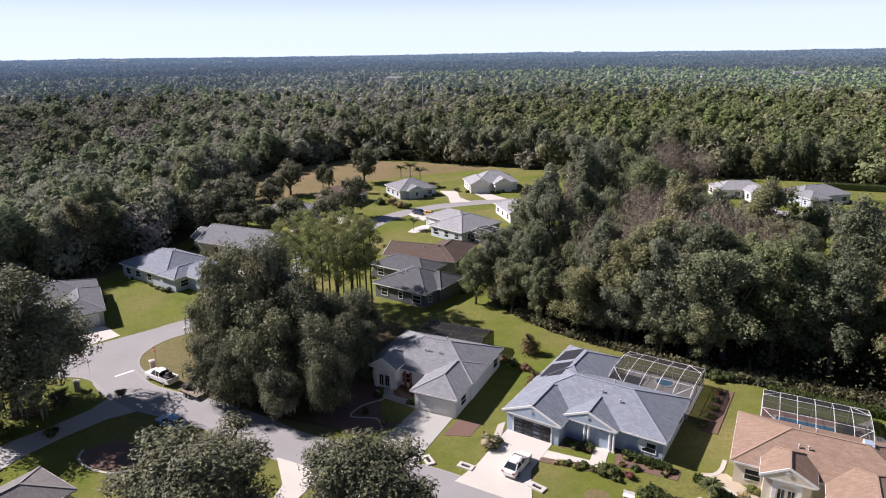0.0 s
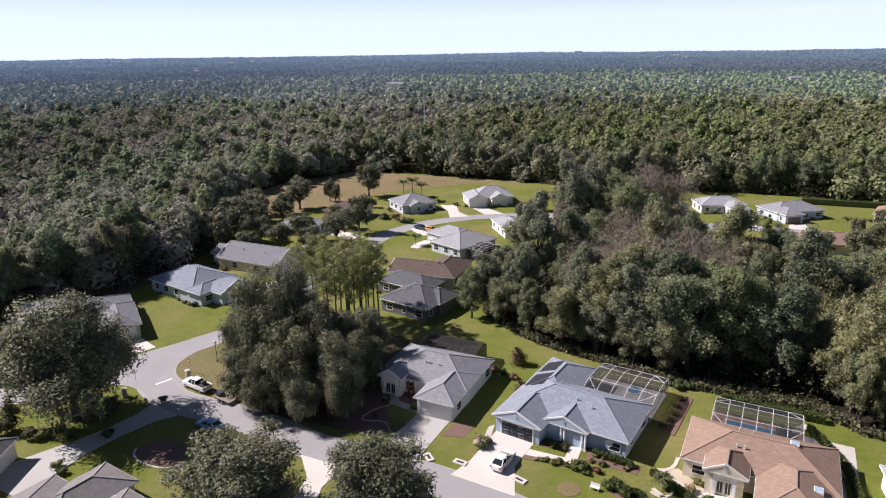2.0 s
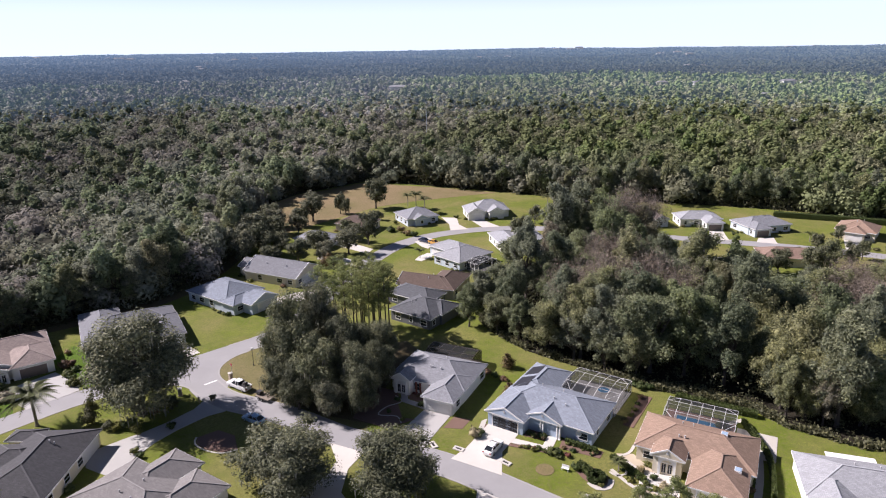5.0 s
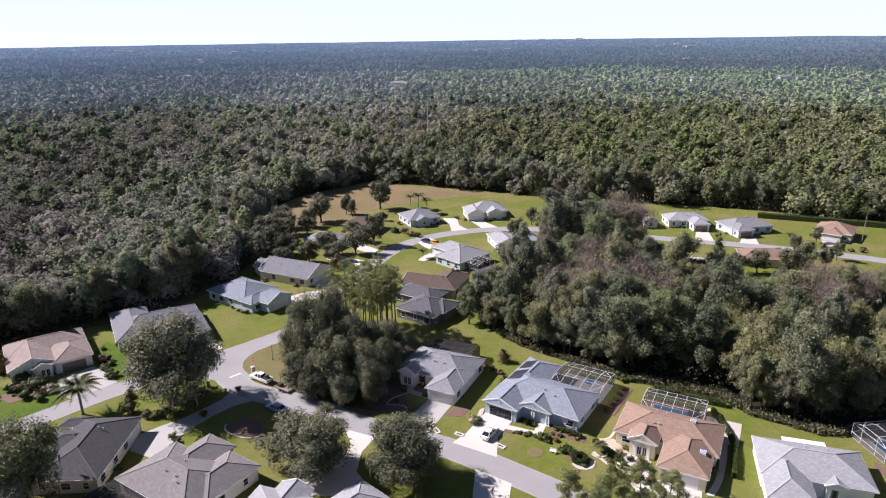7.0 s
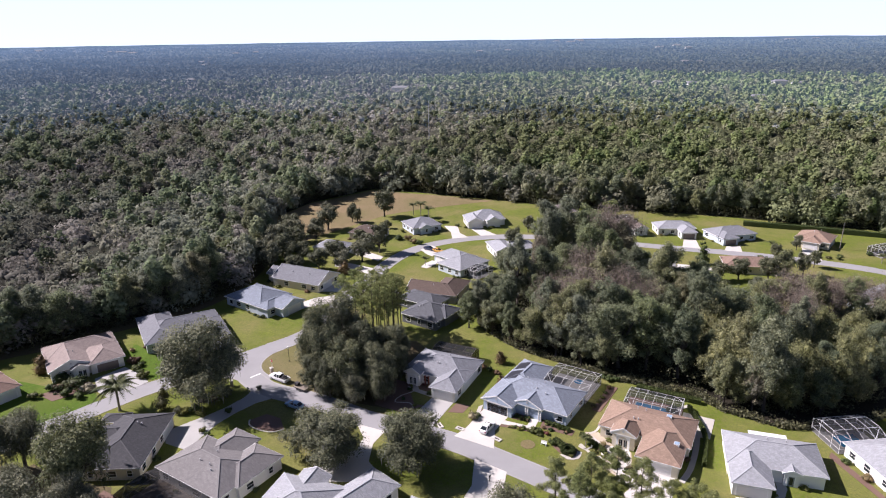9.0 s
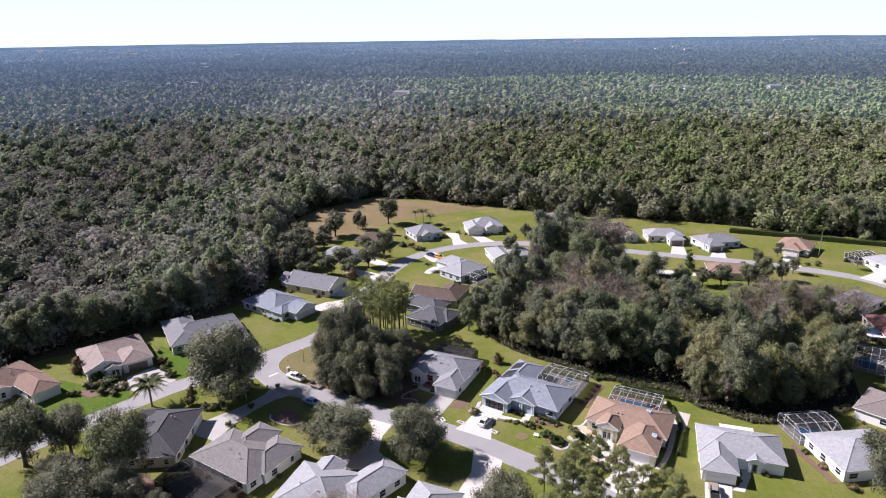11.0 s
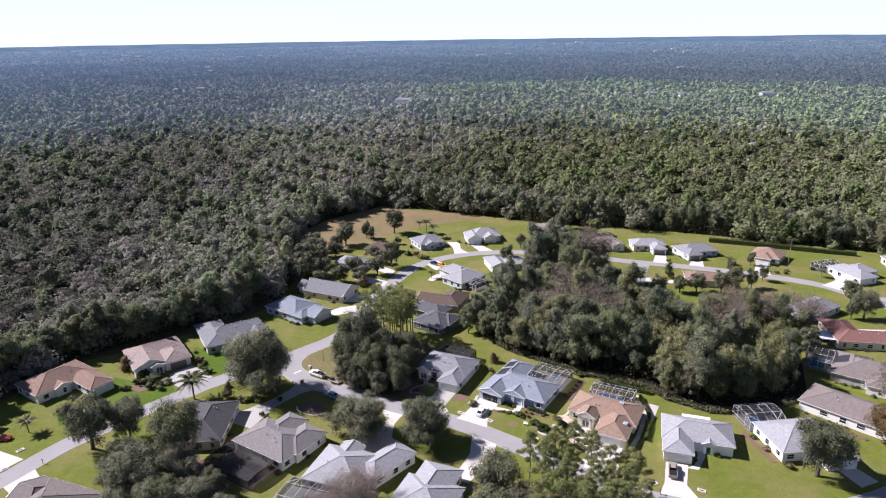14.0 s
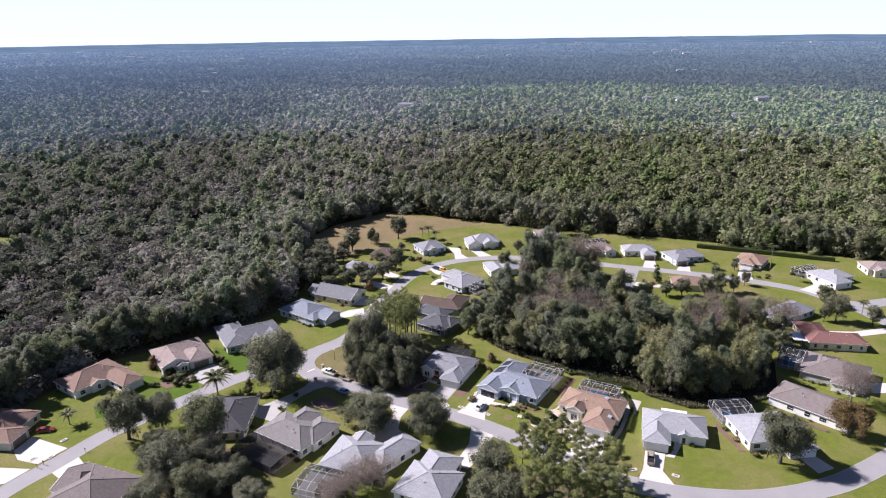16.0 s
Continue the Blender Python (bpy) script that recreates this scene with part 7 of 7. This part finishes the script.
for x, y, s in ((18.6, 60.8, 0.8), (20.2, 61.2, 0.9), (13.4, 63.6, 0.6), (15.2, 62.8, 0.55), (5.8, 66.6, 1.2), (6.3, 67.6, 1.1), (15.2, 66.6, 0.8), (16.4, 66.4, 0.9),
                (32.8, 55.0, 1.0), (33.6, 52.6, 1.1), (31.6, 50.0, 1.0), (34.2, 49.4, 1.2), (31.0, 56.8, 1.1), (30.2, 53.2, 0.8), (33.0, 46.8, 0.9), (48.5, 69, 1.5), (8.6, 89.4, 1.2), (10.2, 88.2, 1.3), (11.6, 86.6, 1.1), (-95, 80.5, 1.8), (-92.6, 79.8, 2.0), (-91, 82.6, 1.7), (-88.6, 81, 1.3),
                (-77.4, 87.6, 1.4), (-78.8, 89.6, 1.5), (-79, 92, 1.3), (-98.5, 86.5, 2.4), (-94.3, 83.9, 2.6), (-89.2, 82.8, 2.6), (-89.4, 77.8, 2.2), (-86.4, 76.9, 1.8), (-85.8, 80.2, 2.0), (-93.1, 79.9, 1.8), (-91.6, 81.2, 2.0), (-75.9, 85.6, 1.8), (-81.8, 93.2, 2.0), (-81.7, 101.7, 1.5), (-74.6, 98.9, 2.4), (-57.2, 70.2, 2.0), (-55.1, 68.8, 1.6), (-59.0, 69.4, 1.6), (-96.6, 76.1, 1.8), (20.8, 57.8, 1.3), (38.4, 83.4, 1.5), (39.8, 83.0, 1.4), (37.4, 84.2, 1.2), (5.2, 67.4, 1.7), (17.6, 61.9, 1.35), (18.9, 61.6, 0.9), (16.8, 65.7, 0.7), (30.4, 55.2, 0.9), (31.0, 53.6, 0.8), (32.2, 52.2, 0.9), (35.0, 47.6, 1.0), (36.0, 47.0, 0.8), (46.4, 52.2, 0.9), (47.2, 54.0, 0.9), (48.0, 56.2, 1.0), (48.6, 58.4, 1.0), (-9.5, 79.0, 0.9), (-10.5, 75.0, 0.8), (-7.6, 72.0, 0.8), (-54.5, 75.2, 1.4), (-51.6, 77.0, 1.6), (-49.0, 70.2, 1.3), (-52.6, 62.4, 1.2), (-51.0, 61.0, 1.1), (-54, 68.4, 1.0), (-107.4, 66.2, 1.6), (-33.4, 24.2, 2.0), (-30, 26.6, 1.6),
                (77.4, 46.4, 1.3), (79.2, 39.6, 1.6), (76.6, 51.0, 1.1), (-85, 100, 1.2), (-68, 110, 1.1), (143.5, 170.6, 1.2), (-20.4, 208, 1.6), (-4.2, 221, 1.6), (3.0, 216, 1.5), (114, 171, 1.3), (135, 171, 1.4), (138.4, 169, 1.2), (141, 168, 1.5), (155, 172, 1.6), (119, 160.4, 1.4), (88.4, 162, 1.5), (172, 170, 1.5), (177, 166, 1.4), (-20.7, 197.2, 2.2), (-17.6, 196.6, 2.4), (-15.0, 192.6, 2.2), (-12.4, 191.2, 2.0), (32.4, 71.2, 0.8), (33.6, 73.0, 0.8), (34.8, 75.0, 0.9), (36.0, 77.0, 0.8), (37.2, 79.0, 0.9)):
    put(SHRUBS[int(x * 3) % 3], x, y, s, group="garden shrubs")
g2 = random.Random(3)
for outline, n in (([(13.6, 67.0), (17.2, 65.4), (17.6, 67.6), (14.6, 69.4)], 9), ([(10.4, 64.2), (18.4, 61.4), (18.9, 62.6), (11.0, 64.8)], 14), ([(19.2, 63.4), (25.4, 60.4), (26.4, 62.2), (20.2, 66.0)], 12), ([(28.6, 60.2), (34.8, 48.4), (32.6, 46.8), (27.4, 57.2)], 16),
                   ([(20.4, 58.4), (22.8, 59.0), (25.6, 56.4), (25.4, 53.2), (23.4, 52.8), (21.6, 55.4)], 6), ([(-3.4, 77.4), (-7.0, 79.6), (-7.6, 82.8), (-4.2, 81.4)], 5), ([(-97, 78), (-88, 84), (-86, 80), (-92, 75)], 10), ([(94, 61), (105, 50.4), (104, 49.4), (93, 60)], 9)):
    for _ in range(n):
        for _ in range(40):
            x, y = g2.uniform(min(p[0] for p in outline), max(p[0] for p in outline)), g2.uniform(min(p[1] for p in outline), max(p[1] for p in outline))
            if bool(inside(outline, x, y)):
                put(SHRUBS[g2.randrange(3)], x, y, g2.uniform(0.35, 0.8), group="bed plants")
                break
drop(*SHRUBS)
for x, y, h, w in ((-64.4, 71.5, 6.0, 3.4), (12.8, 92.0, 3.4, 2.6), (-102.1, 88.3, 5.2, 4.6), (91.0, 165.1, 8.5, 4.4), (-37.0, 158.5, 4.2, 4.6), (12.2, 79.8, 3.4, 2.6)):
    rg = np.random.default_rng(int(h * 10))
    bush = thing("small_tree", "small conical yard tree with dense dark leaves" if y != 158.5 else "small rusty orange yard tree", "tree", pose(x, y, 0))
    ls = [(rg.normal() * w * 0.12, rg.normal() * w * 0.12, h * (0.2 + 0.75 * i / 7), w * (0.5 - 0.36 * i / 7)) for i in range(8)]
    part("trunk", Shape().tube([(0, 0, -0.05), (0, 0, h * 0.6)], [0.14, 0.06], 7), M_BARK, bush)
    part("crown", crown_mesh(ls, 1100, 0.2, rg, M_BROWN_LEAF if y in (158.5, 79.8, 92.0, 88.3) else M_SHRUB, 0.9, 0.7), None, bush)


# ---- vehicles ----
def loft(stations):
    """A body lofted through rings of (x, [(y, z), ...]); closed at both ends."""
    s, n = Shape(), len(stations[0][1])
    for x, ring in stations:
        s.v += [(x, y, z) for y, z in ring]
    for i in range(len(stations) - 1):
        s.f += [(i * n + k, i * n + (k + 1) % n, (i + 1) * n + (k + 1) % n, (i + 1) * n + k) for k in range(n)]
    s.f += [tuple(range(n))[::-1], tuple((len(stations) - 1) * n + k for k in range(n))]
    return s


def ring_of(w, z0, z1):
    return [(-w * 0.9, z0), (w * 0.9, z0), (w, z0 + 0.12), (w, z1 - 0.16), (w * 0.9, z1), (-w * 0.9, z1), (-w, z1 - 0.16), (-w, z0 + 0.12)]


def cab_ring(w0, w1, z0, z1):
    return [(-w0, z0), (w0, z0), (w1, z1 - 0.05), (w1 * 0.85, z1), (-w1 * 0.85, z1), (-w1, z1 - 0.05)]


WHEEL = Shape().lathe([(0.2, -0.1), (0.31, -0.1), (0.335, -0.06), (0.335, 0.06), (0.31, 0.1), (0.2, 0.1)], 16).mesh("wheel", M_TYRE)
RIM = Shape().lathe([(0.02, -0.105), (0.2, -0.1), (0.2, 0.1), (0.02, 0.105)], 12).mesh("rim", M_STEEL)


def add_wheels(car, xs, w):
    for x in xs:
        for sgn in (-1, 1):
            wh = part("wheel", WHEEL, None, car, at=pose(x, sgn * (w - 0.1), 0.335, 90, 0, 0))
            part("rim", RIM, None, wh, "metal rim")


def car(x, y, angle, paint, label, kind="sedan", z=0.09):
    car_ = thing("car" if kind == "sedan" else "pickup_truck", label, "car" if kind == "sedan" else "pickup truck", pose(x, y, z, 0, 0, angle))
    if kind == "sedan":
        st = [(-2.38, ring_of(0.66, 0.42, 0.86)), (-2.25, ring_of(0.84, 0.26, 0.98)), (-1.3, ring_of(0.91, 0.22, 1.0)), (0.9, ring_of(0.91, 0.22, 0.98)), (1.9, ring_of(0.88, 0.24, 0.82)), (2.3, ring_of(0.78, 0.3, 0.72)), (2.42, ring_of(0.6, 0.38, 0.6))]
        cab = [(-1.95, cab_ring(0.78, 0.7, 0.96, 1.02)), (-1.2, cab_ring(0.8, 0.62, 0.96, 1.43)), (0.15, cab_ring(0.82, 0.64, 0.96, 1.46)), (1.15, cab_ring(0.8, 0.74, 0.94, 0.99))]
        roof = [(-1.25, cab_ring(0.6, 0.5, 1.4, 1.46)), (-0.6, cab_ring(0.62, 0.54, 1.42, 1.5)), (0.2, cab_ring(0.63, 0.54, 1.42, 1.49))]
        wheels, pillars = (-1.4, 1.45), ((-1.2, 0.62, 1.43, -1.95, 0.76, 0.98), (0.15, 0.64, 1.46, 1.12, 0.79, 0.96), (-0.5, 0.64, 1.46, -0.5, 0.83, 0.96))
    else:
        st = [(-2.9, ring_of(0.86, 0.42, 0.96)), (-2.8, ring_of(0.96, 0.36, 1.06)), (-0.7, ring_of(0.97, 0.32, 1.08)), (0.9, ring_of(0.97, 0.32, 1.1)), (2.3, ring_of(0.96, 0.34, 1.08)), (2.75, ring_of(0.9, 0.36, 0.98)), (2.85, ring_of(0.8, 0.42, 0.86))]
        cab = [(-0.72, cab_ring(0.86, 0.72, 1.06, 1.74)), (-0.6, cab_ring(0.88, 0.74, 1.06, 1.78)), (0.6, cab_ring(0.88, 0.74, 1.06, 1.78)), (1.35, cab_ring(0.88, 0.82, 1.06, 1.12))]
        roof = [(-0.74, cab_ring(0.7, 0.6, 1.72, 1.79)), (0.0, cab_ring(0.72, 0.62, 1.74, 1.83)), (0.66, cab_ring(0.72, 0.62, 1.74, 1.8))]
        wheels, pillars = (-1.85, 1.75), ((-0.7, 0.73, 1.76, -0.72, 0.87, 1.06), (0.6, 0.74, 1.78, 1.32, 0.86, 1.08), (0.05, 0.74, 1.78, 0.05, 0.89, 1.06))
    body = part("body", loft(st), paint, car_, smooth=False)
    part("window_glass", loft(cab), M_GLASS, car_, "dark window glass")
    part("roof", loft(roof), paint, car_)
    for x0, w0, z0, x1, w1, z1 in pillars:
        for sgn in (-1, 1):
            part("pillar", Shape().bar((x0, sgn * w0, z0), (x1, sgn * w1, z1), 0.09), paint, car_)
    add_wheels(car_, wheels, 0.92 if kind == "sedan" else 0.98)
    xe, ze = (2.33, 0.62) if kind == "sedan" else (2.8, 0.78)
    for sgn in (-1, 1):
        part("headlight", Shape().box(xe - 0.12, sgn * 0.58 - 0.14, ze - 0.06, xe + 0.03, sgn * 0.58 + 0.14, ze + 0.07), M_GLOBE, car_, "clear headlight")
        xr = -2.4 if kind == "sedan" else -2.92
        part("tail_light", Shape().box(xr, sgn * 0.66 - 0.12, 0.74, xr + 0.12, sgn * 0.66 + 0.12, 0.92), M_LAMP_RED, car_, "red tail light")
    if kind == "pickup":
        part("load_bed", Shape().box(-2.72, -0.82, 1.065, -0.8, 0.82, 1.09), M_BLACK, car_, "black load bed liner")
        for sgn in (-1, 1):
            part("bed_rail", Shape().box(-2.85, sgn * 0.92 - 0.05, 1.05, -0.74, sgn * 0.92 + 0.05, 1.2), paint, car_)
        part("tailgate", Shape().box(-2.88, -0.9, 1.04, -2.8, 0.9, 1.2), paint, car_)
    return car_


car(8.1, 62.9, 58, M_PAINT_WHITE, "white sedan parked on the pale concrete driveway")
car(-34.9, 72.0, 150, M_PAINT_BLUE, "light blue sedan parked at the street's edge", z=0.07)
truck = car(-41.4, 84.2, 147, M_PAINT_WHITE, "white pickup truck parked on the verge with a loaded bed", "pickup", z=0.05)
car(51.6, 37.6, 73, M_PAINT_TAN, "pewter pickup truck parked on a driveway", "pickup")
car(-8.0, 183.6, -40, M_PAINT_NAVY, "dark blue car parked before a house")
car(-4.6, 181.0, -40, M_PAINT_AMBER, "amber car parked before a house")
car(-17.8, 137.6, 60, M_PAINT_WHITE, "white car parked beside a brown-roofed house", z=0.04)
car(-117.2, 51.6, 10, M_PAINT_RED, "dark red car beside a garage", z=0.04)
load = thing("mower", "dark zero-turn mower standing in the pickup bed", "mower", pose(-39.95, 83.25, 1.15, 0, 0, 147))
part("engine", Shape().lathe([(0.3, 0.1), (0.35, 0.3), (0.3, 0.55), (0.12, 0.6)], 10, (0.1, 0)), M_MACHINE, load)
part("seat", Shape().box(-0.55, -0.3, 0.3, -0.1, 0.3, 0.42).box(-0.62, -0.3, 0.42, -0.5, 0.3, 0.85), M_BLACK, load)
part("deck", Shape().box(-0.7, -0.55, 0.0, 0.7, 0.55, 0.18), M_MACHINE, load)
trailer = thing("flatbed_trailer", "grey timber flatbed trailer hitched behind a pickup", "trailer", pose(-35.1, 80.0, 0.05, 0, 0, 147))
for i in range(9):
    part("plank", Shape().box(-1.9, -0.95 + i * 0.212, 0.56, 1.7, -0.95 + i * 0.212 + 0.19, 0.61), M_TIMBER, trailer)
part("frame", Shape().bar((-1.9, -1, 0.5), (1.7, -1, 0.5), 0.1).bar((-1.9, 1, 0.5), (1.7, 1, 0.5), 0.1).bar((1.7, -1, 0.5), (1.7, 1, 0.5), 0.1).bar((-1.9, -1, 0.5), (-1.9, 1, 0.5), 0.1).bar((1.7, 0, 0.5), (3.0, 0, 0.5), 0.1), M_BLACK, trailer)
add_wheels(trailer, (-0.4, 0.4), 1.25)
gear = thing("trailer_load", "dark machine lashed on the front of the trailer", "machine", pose(-36.2, 80.7, 0.66, 0, 0, 147))
part("engine", Shape().box(-0.5, -0.45, 0.15, 0.5, 0.45, 0.7), M_MACHINE, gear)
part("handlebar", Shape().bar((-0.5, -0.4, 0.6), (-1.0, -0.4, 1.1), 0.06).bar((-0.5, 0.4, 0.6), (-1.0, 0.4, 1.1), 0.06).bar((-1.0, -0.4, 1.1), (-1.0, 0.4, 1.1), 0.06), M_BLACK, gear)
part("wheel", Shape().box(-0.4, -0.55, 0.0, 0.4, -0.45, 0.4), M_TYRE, gear)
part("wheel", Shape().box(-0.4, 0.45, 0.0, 0.4, 0.55, 0.4), M_TYRE, gear)


# ---- street furniture ----
def mailbox(x, y, angle):
    ob = thing("mailbox", "dark mailbox on a post beside a driveway", "mailbox", pose(x, y, 0.03, 0, 0, angle), group="mailboxes")
    part("post", Shape().box(-0.06, -0.06, 0, 0.06, 0.06, 1.05), M_TIMBER, ob)
    arc = [(-0.11, 1.05), (0.11, 1.05)] + [(0.11 * math.cos(t), 1.2 + 0.11 * math.sin(t)) for t in (0, 0.6, 1.2, 1.9, 2.5, 3.14)]
    part("box", loft([(-0.26, arc), (0.3, arc)]), M_BLACK, ob)


for x, y, a in ((-47.4, 78.6, -40), (7.6, 46.2, 60), (-109.4, 35.0, 150), (-108.6, 36.4, 150), (-100.4, 41.8, -30), (57.4, 20.6, 80), (-34.0, 68.6, 30), (46.4, 30.0, 80), (-12.6, 59.6, 30)):
    mailbox(x, y, a)


def pillar(x, y, angle):
    ob = thing("brick_pillar", "pale brick mailbox pillar at the street corner", "pillar", pose(x, y, 0.03, 0, 0, angle))
    part("base", Shape().box(-0.4, -0.4, 0, 0.4, 0.4, 0.15), M_BRICK, ob)
    part("shaft", Shape().box(-0.33, -0.33, 0.15, 0.33, 0.33, 1.45), M_BRICK, ob)
    part("cap", Shape().add([(-0.42, -0.42, 1.45), (0.42, -0.42, 1.45), (0.42, 0.42, 1.45), (-0.42, 0.42, 1.45), (-0.42, -0.42, 1.55), (0.42, -0.42, 1.55), (0.42, 0.42, 1.55), (-0.42, 0.42, 1.55), (0, 0, 1.7)],
                            [(3, 2, 1, 0), (0, 1, 5, 4), (1, 2, 6, 5), (2, 3, 7, 6), (3, 0, 4, 7), (4, 5, 8), (5, 6, 8), (6, 7, 8), (7, 4, 8)]), M_DRIVE, ob)


pillar(-52.2, 81.4, 20)
pillar(-44.2, 87.6, 40)
sign = thing("stop_sign", "red octagonal stop sign on a steel post", "road sign", pose(-44.6, 89.6, 0.03, 0, 0, -35))
part("post", Shape().bar((0, 0, 0), (0, 0, 2.1), 0.07), M_STEEL, sign)
octo = [(0.38 * math.cos(math.pi * (2 * k + 1) / 8), 2.35 + 0.38 * math.sin(math.pi * (2 * k + 1) / 8)) for k in range(8)]
plate = Shape()
plate.v = [(x, -0.06, z) for x, z in octo] + [(x, -0.03, z) for x, z in octo]
plate.f = [tuple(range(8)), tuple(range(15, 7, -1))] + [(k, k + 8, (k + 1) % 8 + 8, (k + 1) % 8) for k in range(8)]
part("plate", plate, M_SIGN_RED, sign)
part("lettering", Shape().box(-0.26, -0.07, 2.28, 0.26, -0.062, 2.42), M_TRIM, sign, "white bar of lettering")


def lamp(x, y):
    ob = thing("street_lamp", "slim dark street lamp with a white globe", "street lamp", pose(x, y, 0.04), group="street lamps")
    part("pole", Shape().lathe([(0.16, 0), (0.16, 0.3), (0.06, 0.4), (0.05, 3.6), (0.12, 3.65)], 8), M_BLACK, ob)
    part("globe", Shape().lathe([(0.12, 3.65), (0.24, 3.78), (0.26, 3.95), (0.2, 4.12), (0.06, 4.2)], 10), M_GLOBE, ob)


lamp(-41.3, 93.7)
lamp(121.1, 60.8)


def culvert(x, y, angle):
    ob = thing("culvert_end", "white concrete drain end set in the lawn", "drain", pose(x, y, 0.03, 0, 0, angle), group="drain ends")
    part("slab", relief([-0.95, -0.55, 0.55, 0.95], [-0.5, -0.22, 0.22, 0.5], lambda i, j: 0.0 if i == 1 and j == 1 else -0.12, 0.06), M_DRIVE, ob, at=pose(0, 0, 0.06, -90, 0, 0))
    # dark plate drawn for the shade inside the drain
    part("opening", Shape().box(-0.53, -0.2, 0.055, 0.53, 0.2, 0.08), M_DARK, ob)


for x, y, a in ((2.3, 63.2, -30), (9.9, 59.4, -40), (-2.0, 64.4, -65), (46.0, 33.6, 10), (56.0, 31.2, -30), (-109.5, 47.2, 60), (-113.0, 38.8, 60), (-97.8, 28.0, 60), (-108.6, 39.6, 60), (21.2, 50.6, 60)):
    culvert(x, y, a)
bench = thing("garden_bench", "small white garden bench on the lawn", "bench", pose(19.2, 57.4, 0.03, 0, 0, -30))
part("seat", Shape().box(-0.6, -0.22, 0.4, 0.6, 0.22, 0.45), M_TRIM, bench)
part("backrest", Shape().box(-0.6, 0.2, 0.45, 0.6, 0.25, 0.9), M_TRIM, bench)
for u in (-0.5, 0.5):
    for v in (-0.18, 0.18):
        part("leg", Shape().box(u - 0.04, v - 0.04, 0, u + 0.04, v + 0.04, 0.4), M_TRIM, bench)
solid("gravel_ring", Shape().lathe([(1.5, 0.0), (1.5, 0.08), (0.1, 0.1)], 22), M_MEADOW, "round tan patch of dead grass in the lawn", "mulch bed", pose(16.0, 57.6, 0.0), kind="structure")
patio = solid("patio", Shape().box(5.4, 16.4, 0.0, 11.8, 24.4, 0.1), M_ROCK, "pale paved patio beside the pool", "patio", pose(35.3, 49.8, 0, 0, 0, -27.5), kind="structure")
mast = thing("radio_mast", "thin grey radio mast above the woods", "mast", pose(-15, 410, 0))
part("pole", Shape().lathe([(0.3, 0), (0.18, 24), (0.1, 36)], 6), M_PIPE, mast)

# ---- far buildings among the woods ----
for x, y, w, d, h, a in ((333, 868, 16, 10, 4, 20), (396, 859, 22, 10, 4, -10), (439, 837, 18, 9, 4, 10), (455, 820, 14, 8, 4, 0), (352, 704, 18, 9, 4, -5), (250, 440, 15, 9, 5, 25), (-62, 796, 24, 9, 4, -15), (-778, 2034, 28, 14, 8, 0), (-495, 1098, 13, 9, 5, 0), (-473, 1152, 14, 9, 5, 8),
                         (-1647, 3190, 30, 14, 4, 0), (-1516, 3034, 70, 20, 8, 5), (-1397, 2891, 50, 20, 8, 0), (-884, 2378, 30, 14, 6, 0), (-920, 2826, 44, 16, 7, 0), (-857, 2906, 34, 16, 7, 6), (631, 4616, 70, 24, 10, 0), (678, 4287, 60, 24, 10, 0), (719, 4001, 70, 24, 9, 4), (790, 4060, 50, 22, 10, 0),
                         (887, 4625, 80, 26, 12, 0), (960, 4640, 50, 22, 10, 0), (119, 2709, 34, 16, 7, 0), (246, 2831, 40, 16, 7, 0), (894, 2843, 46, 18, 8, 0), (1022, 3008, 50, 18, 9, 0), (960, 2679, 40, 16, 8, 0), (595, 1654, 26, 12, 6, 0), (628, 1640, 20, 10, 5, 8), (2052, 4064, 90, 24, 9, 0), (2138, 3936, 60, 20, 9, 0), (-2150, 3442, 60, 20, 8, 0), (-671, 1770, 24, 12, 6, 0), (295, 897, 14, 9, 4, 10)):
    if y > 1500:
        w, d, h = 0.7 * w, 0.8 * d, 0.4 * h
    z, crown, tint = canopy_height(np.array([float(x)]), np.array([float(y)]))
    lift = 5.0 if y < 600 else max(5.0, float(z[0] - (crown[0] - 8.0 if y > NEAR else 1.5)))
    far = thing("far_building", "pale roofed building far off among the woods", "building", pose(x, y, 0, 0, 0, a), group="far buildings")
    part("wall", Shape().box(-w / 2, -d / 2, 0, w / 2, d / 2, h + lift), WALL["white"], far)
    part("roof", Shape().add([(-w / 2 - 1, -d / 2 - 1, h + lift), (w / 2 + 1, -d / 2 - 1, h + lift), (w / 2 + 1, d / 2 + 1, h + lift), (-w / 2 - 1, d / 2 + 1, h + lift), (-w / 2 + d / 3, 0, h + lift + d * 0.22), (w / 2 - d / 3, 0, h + lift + d * 0.22)],
                             [(3, 2, 1, 0), (0, 1, 5, 4), (2, 3, 4, 5), (3, 0, 4), (1, 2, 5)]), ROOF["grey"], far)
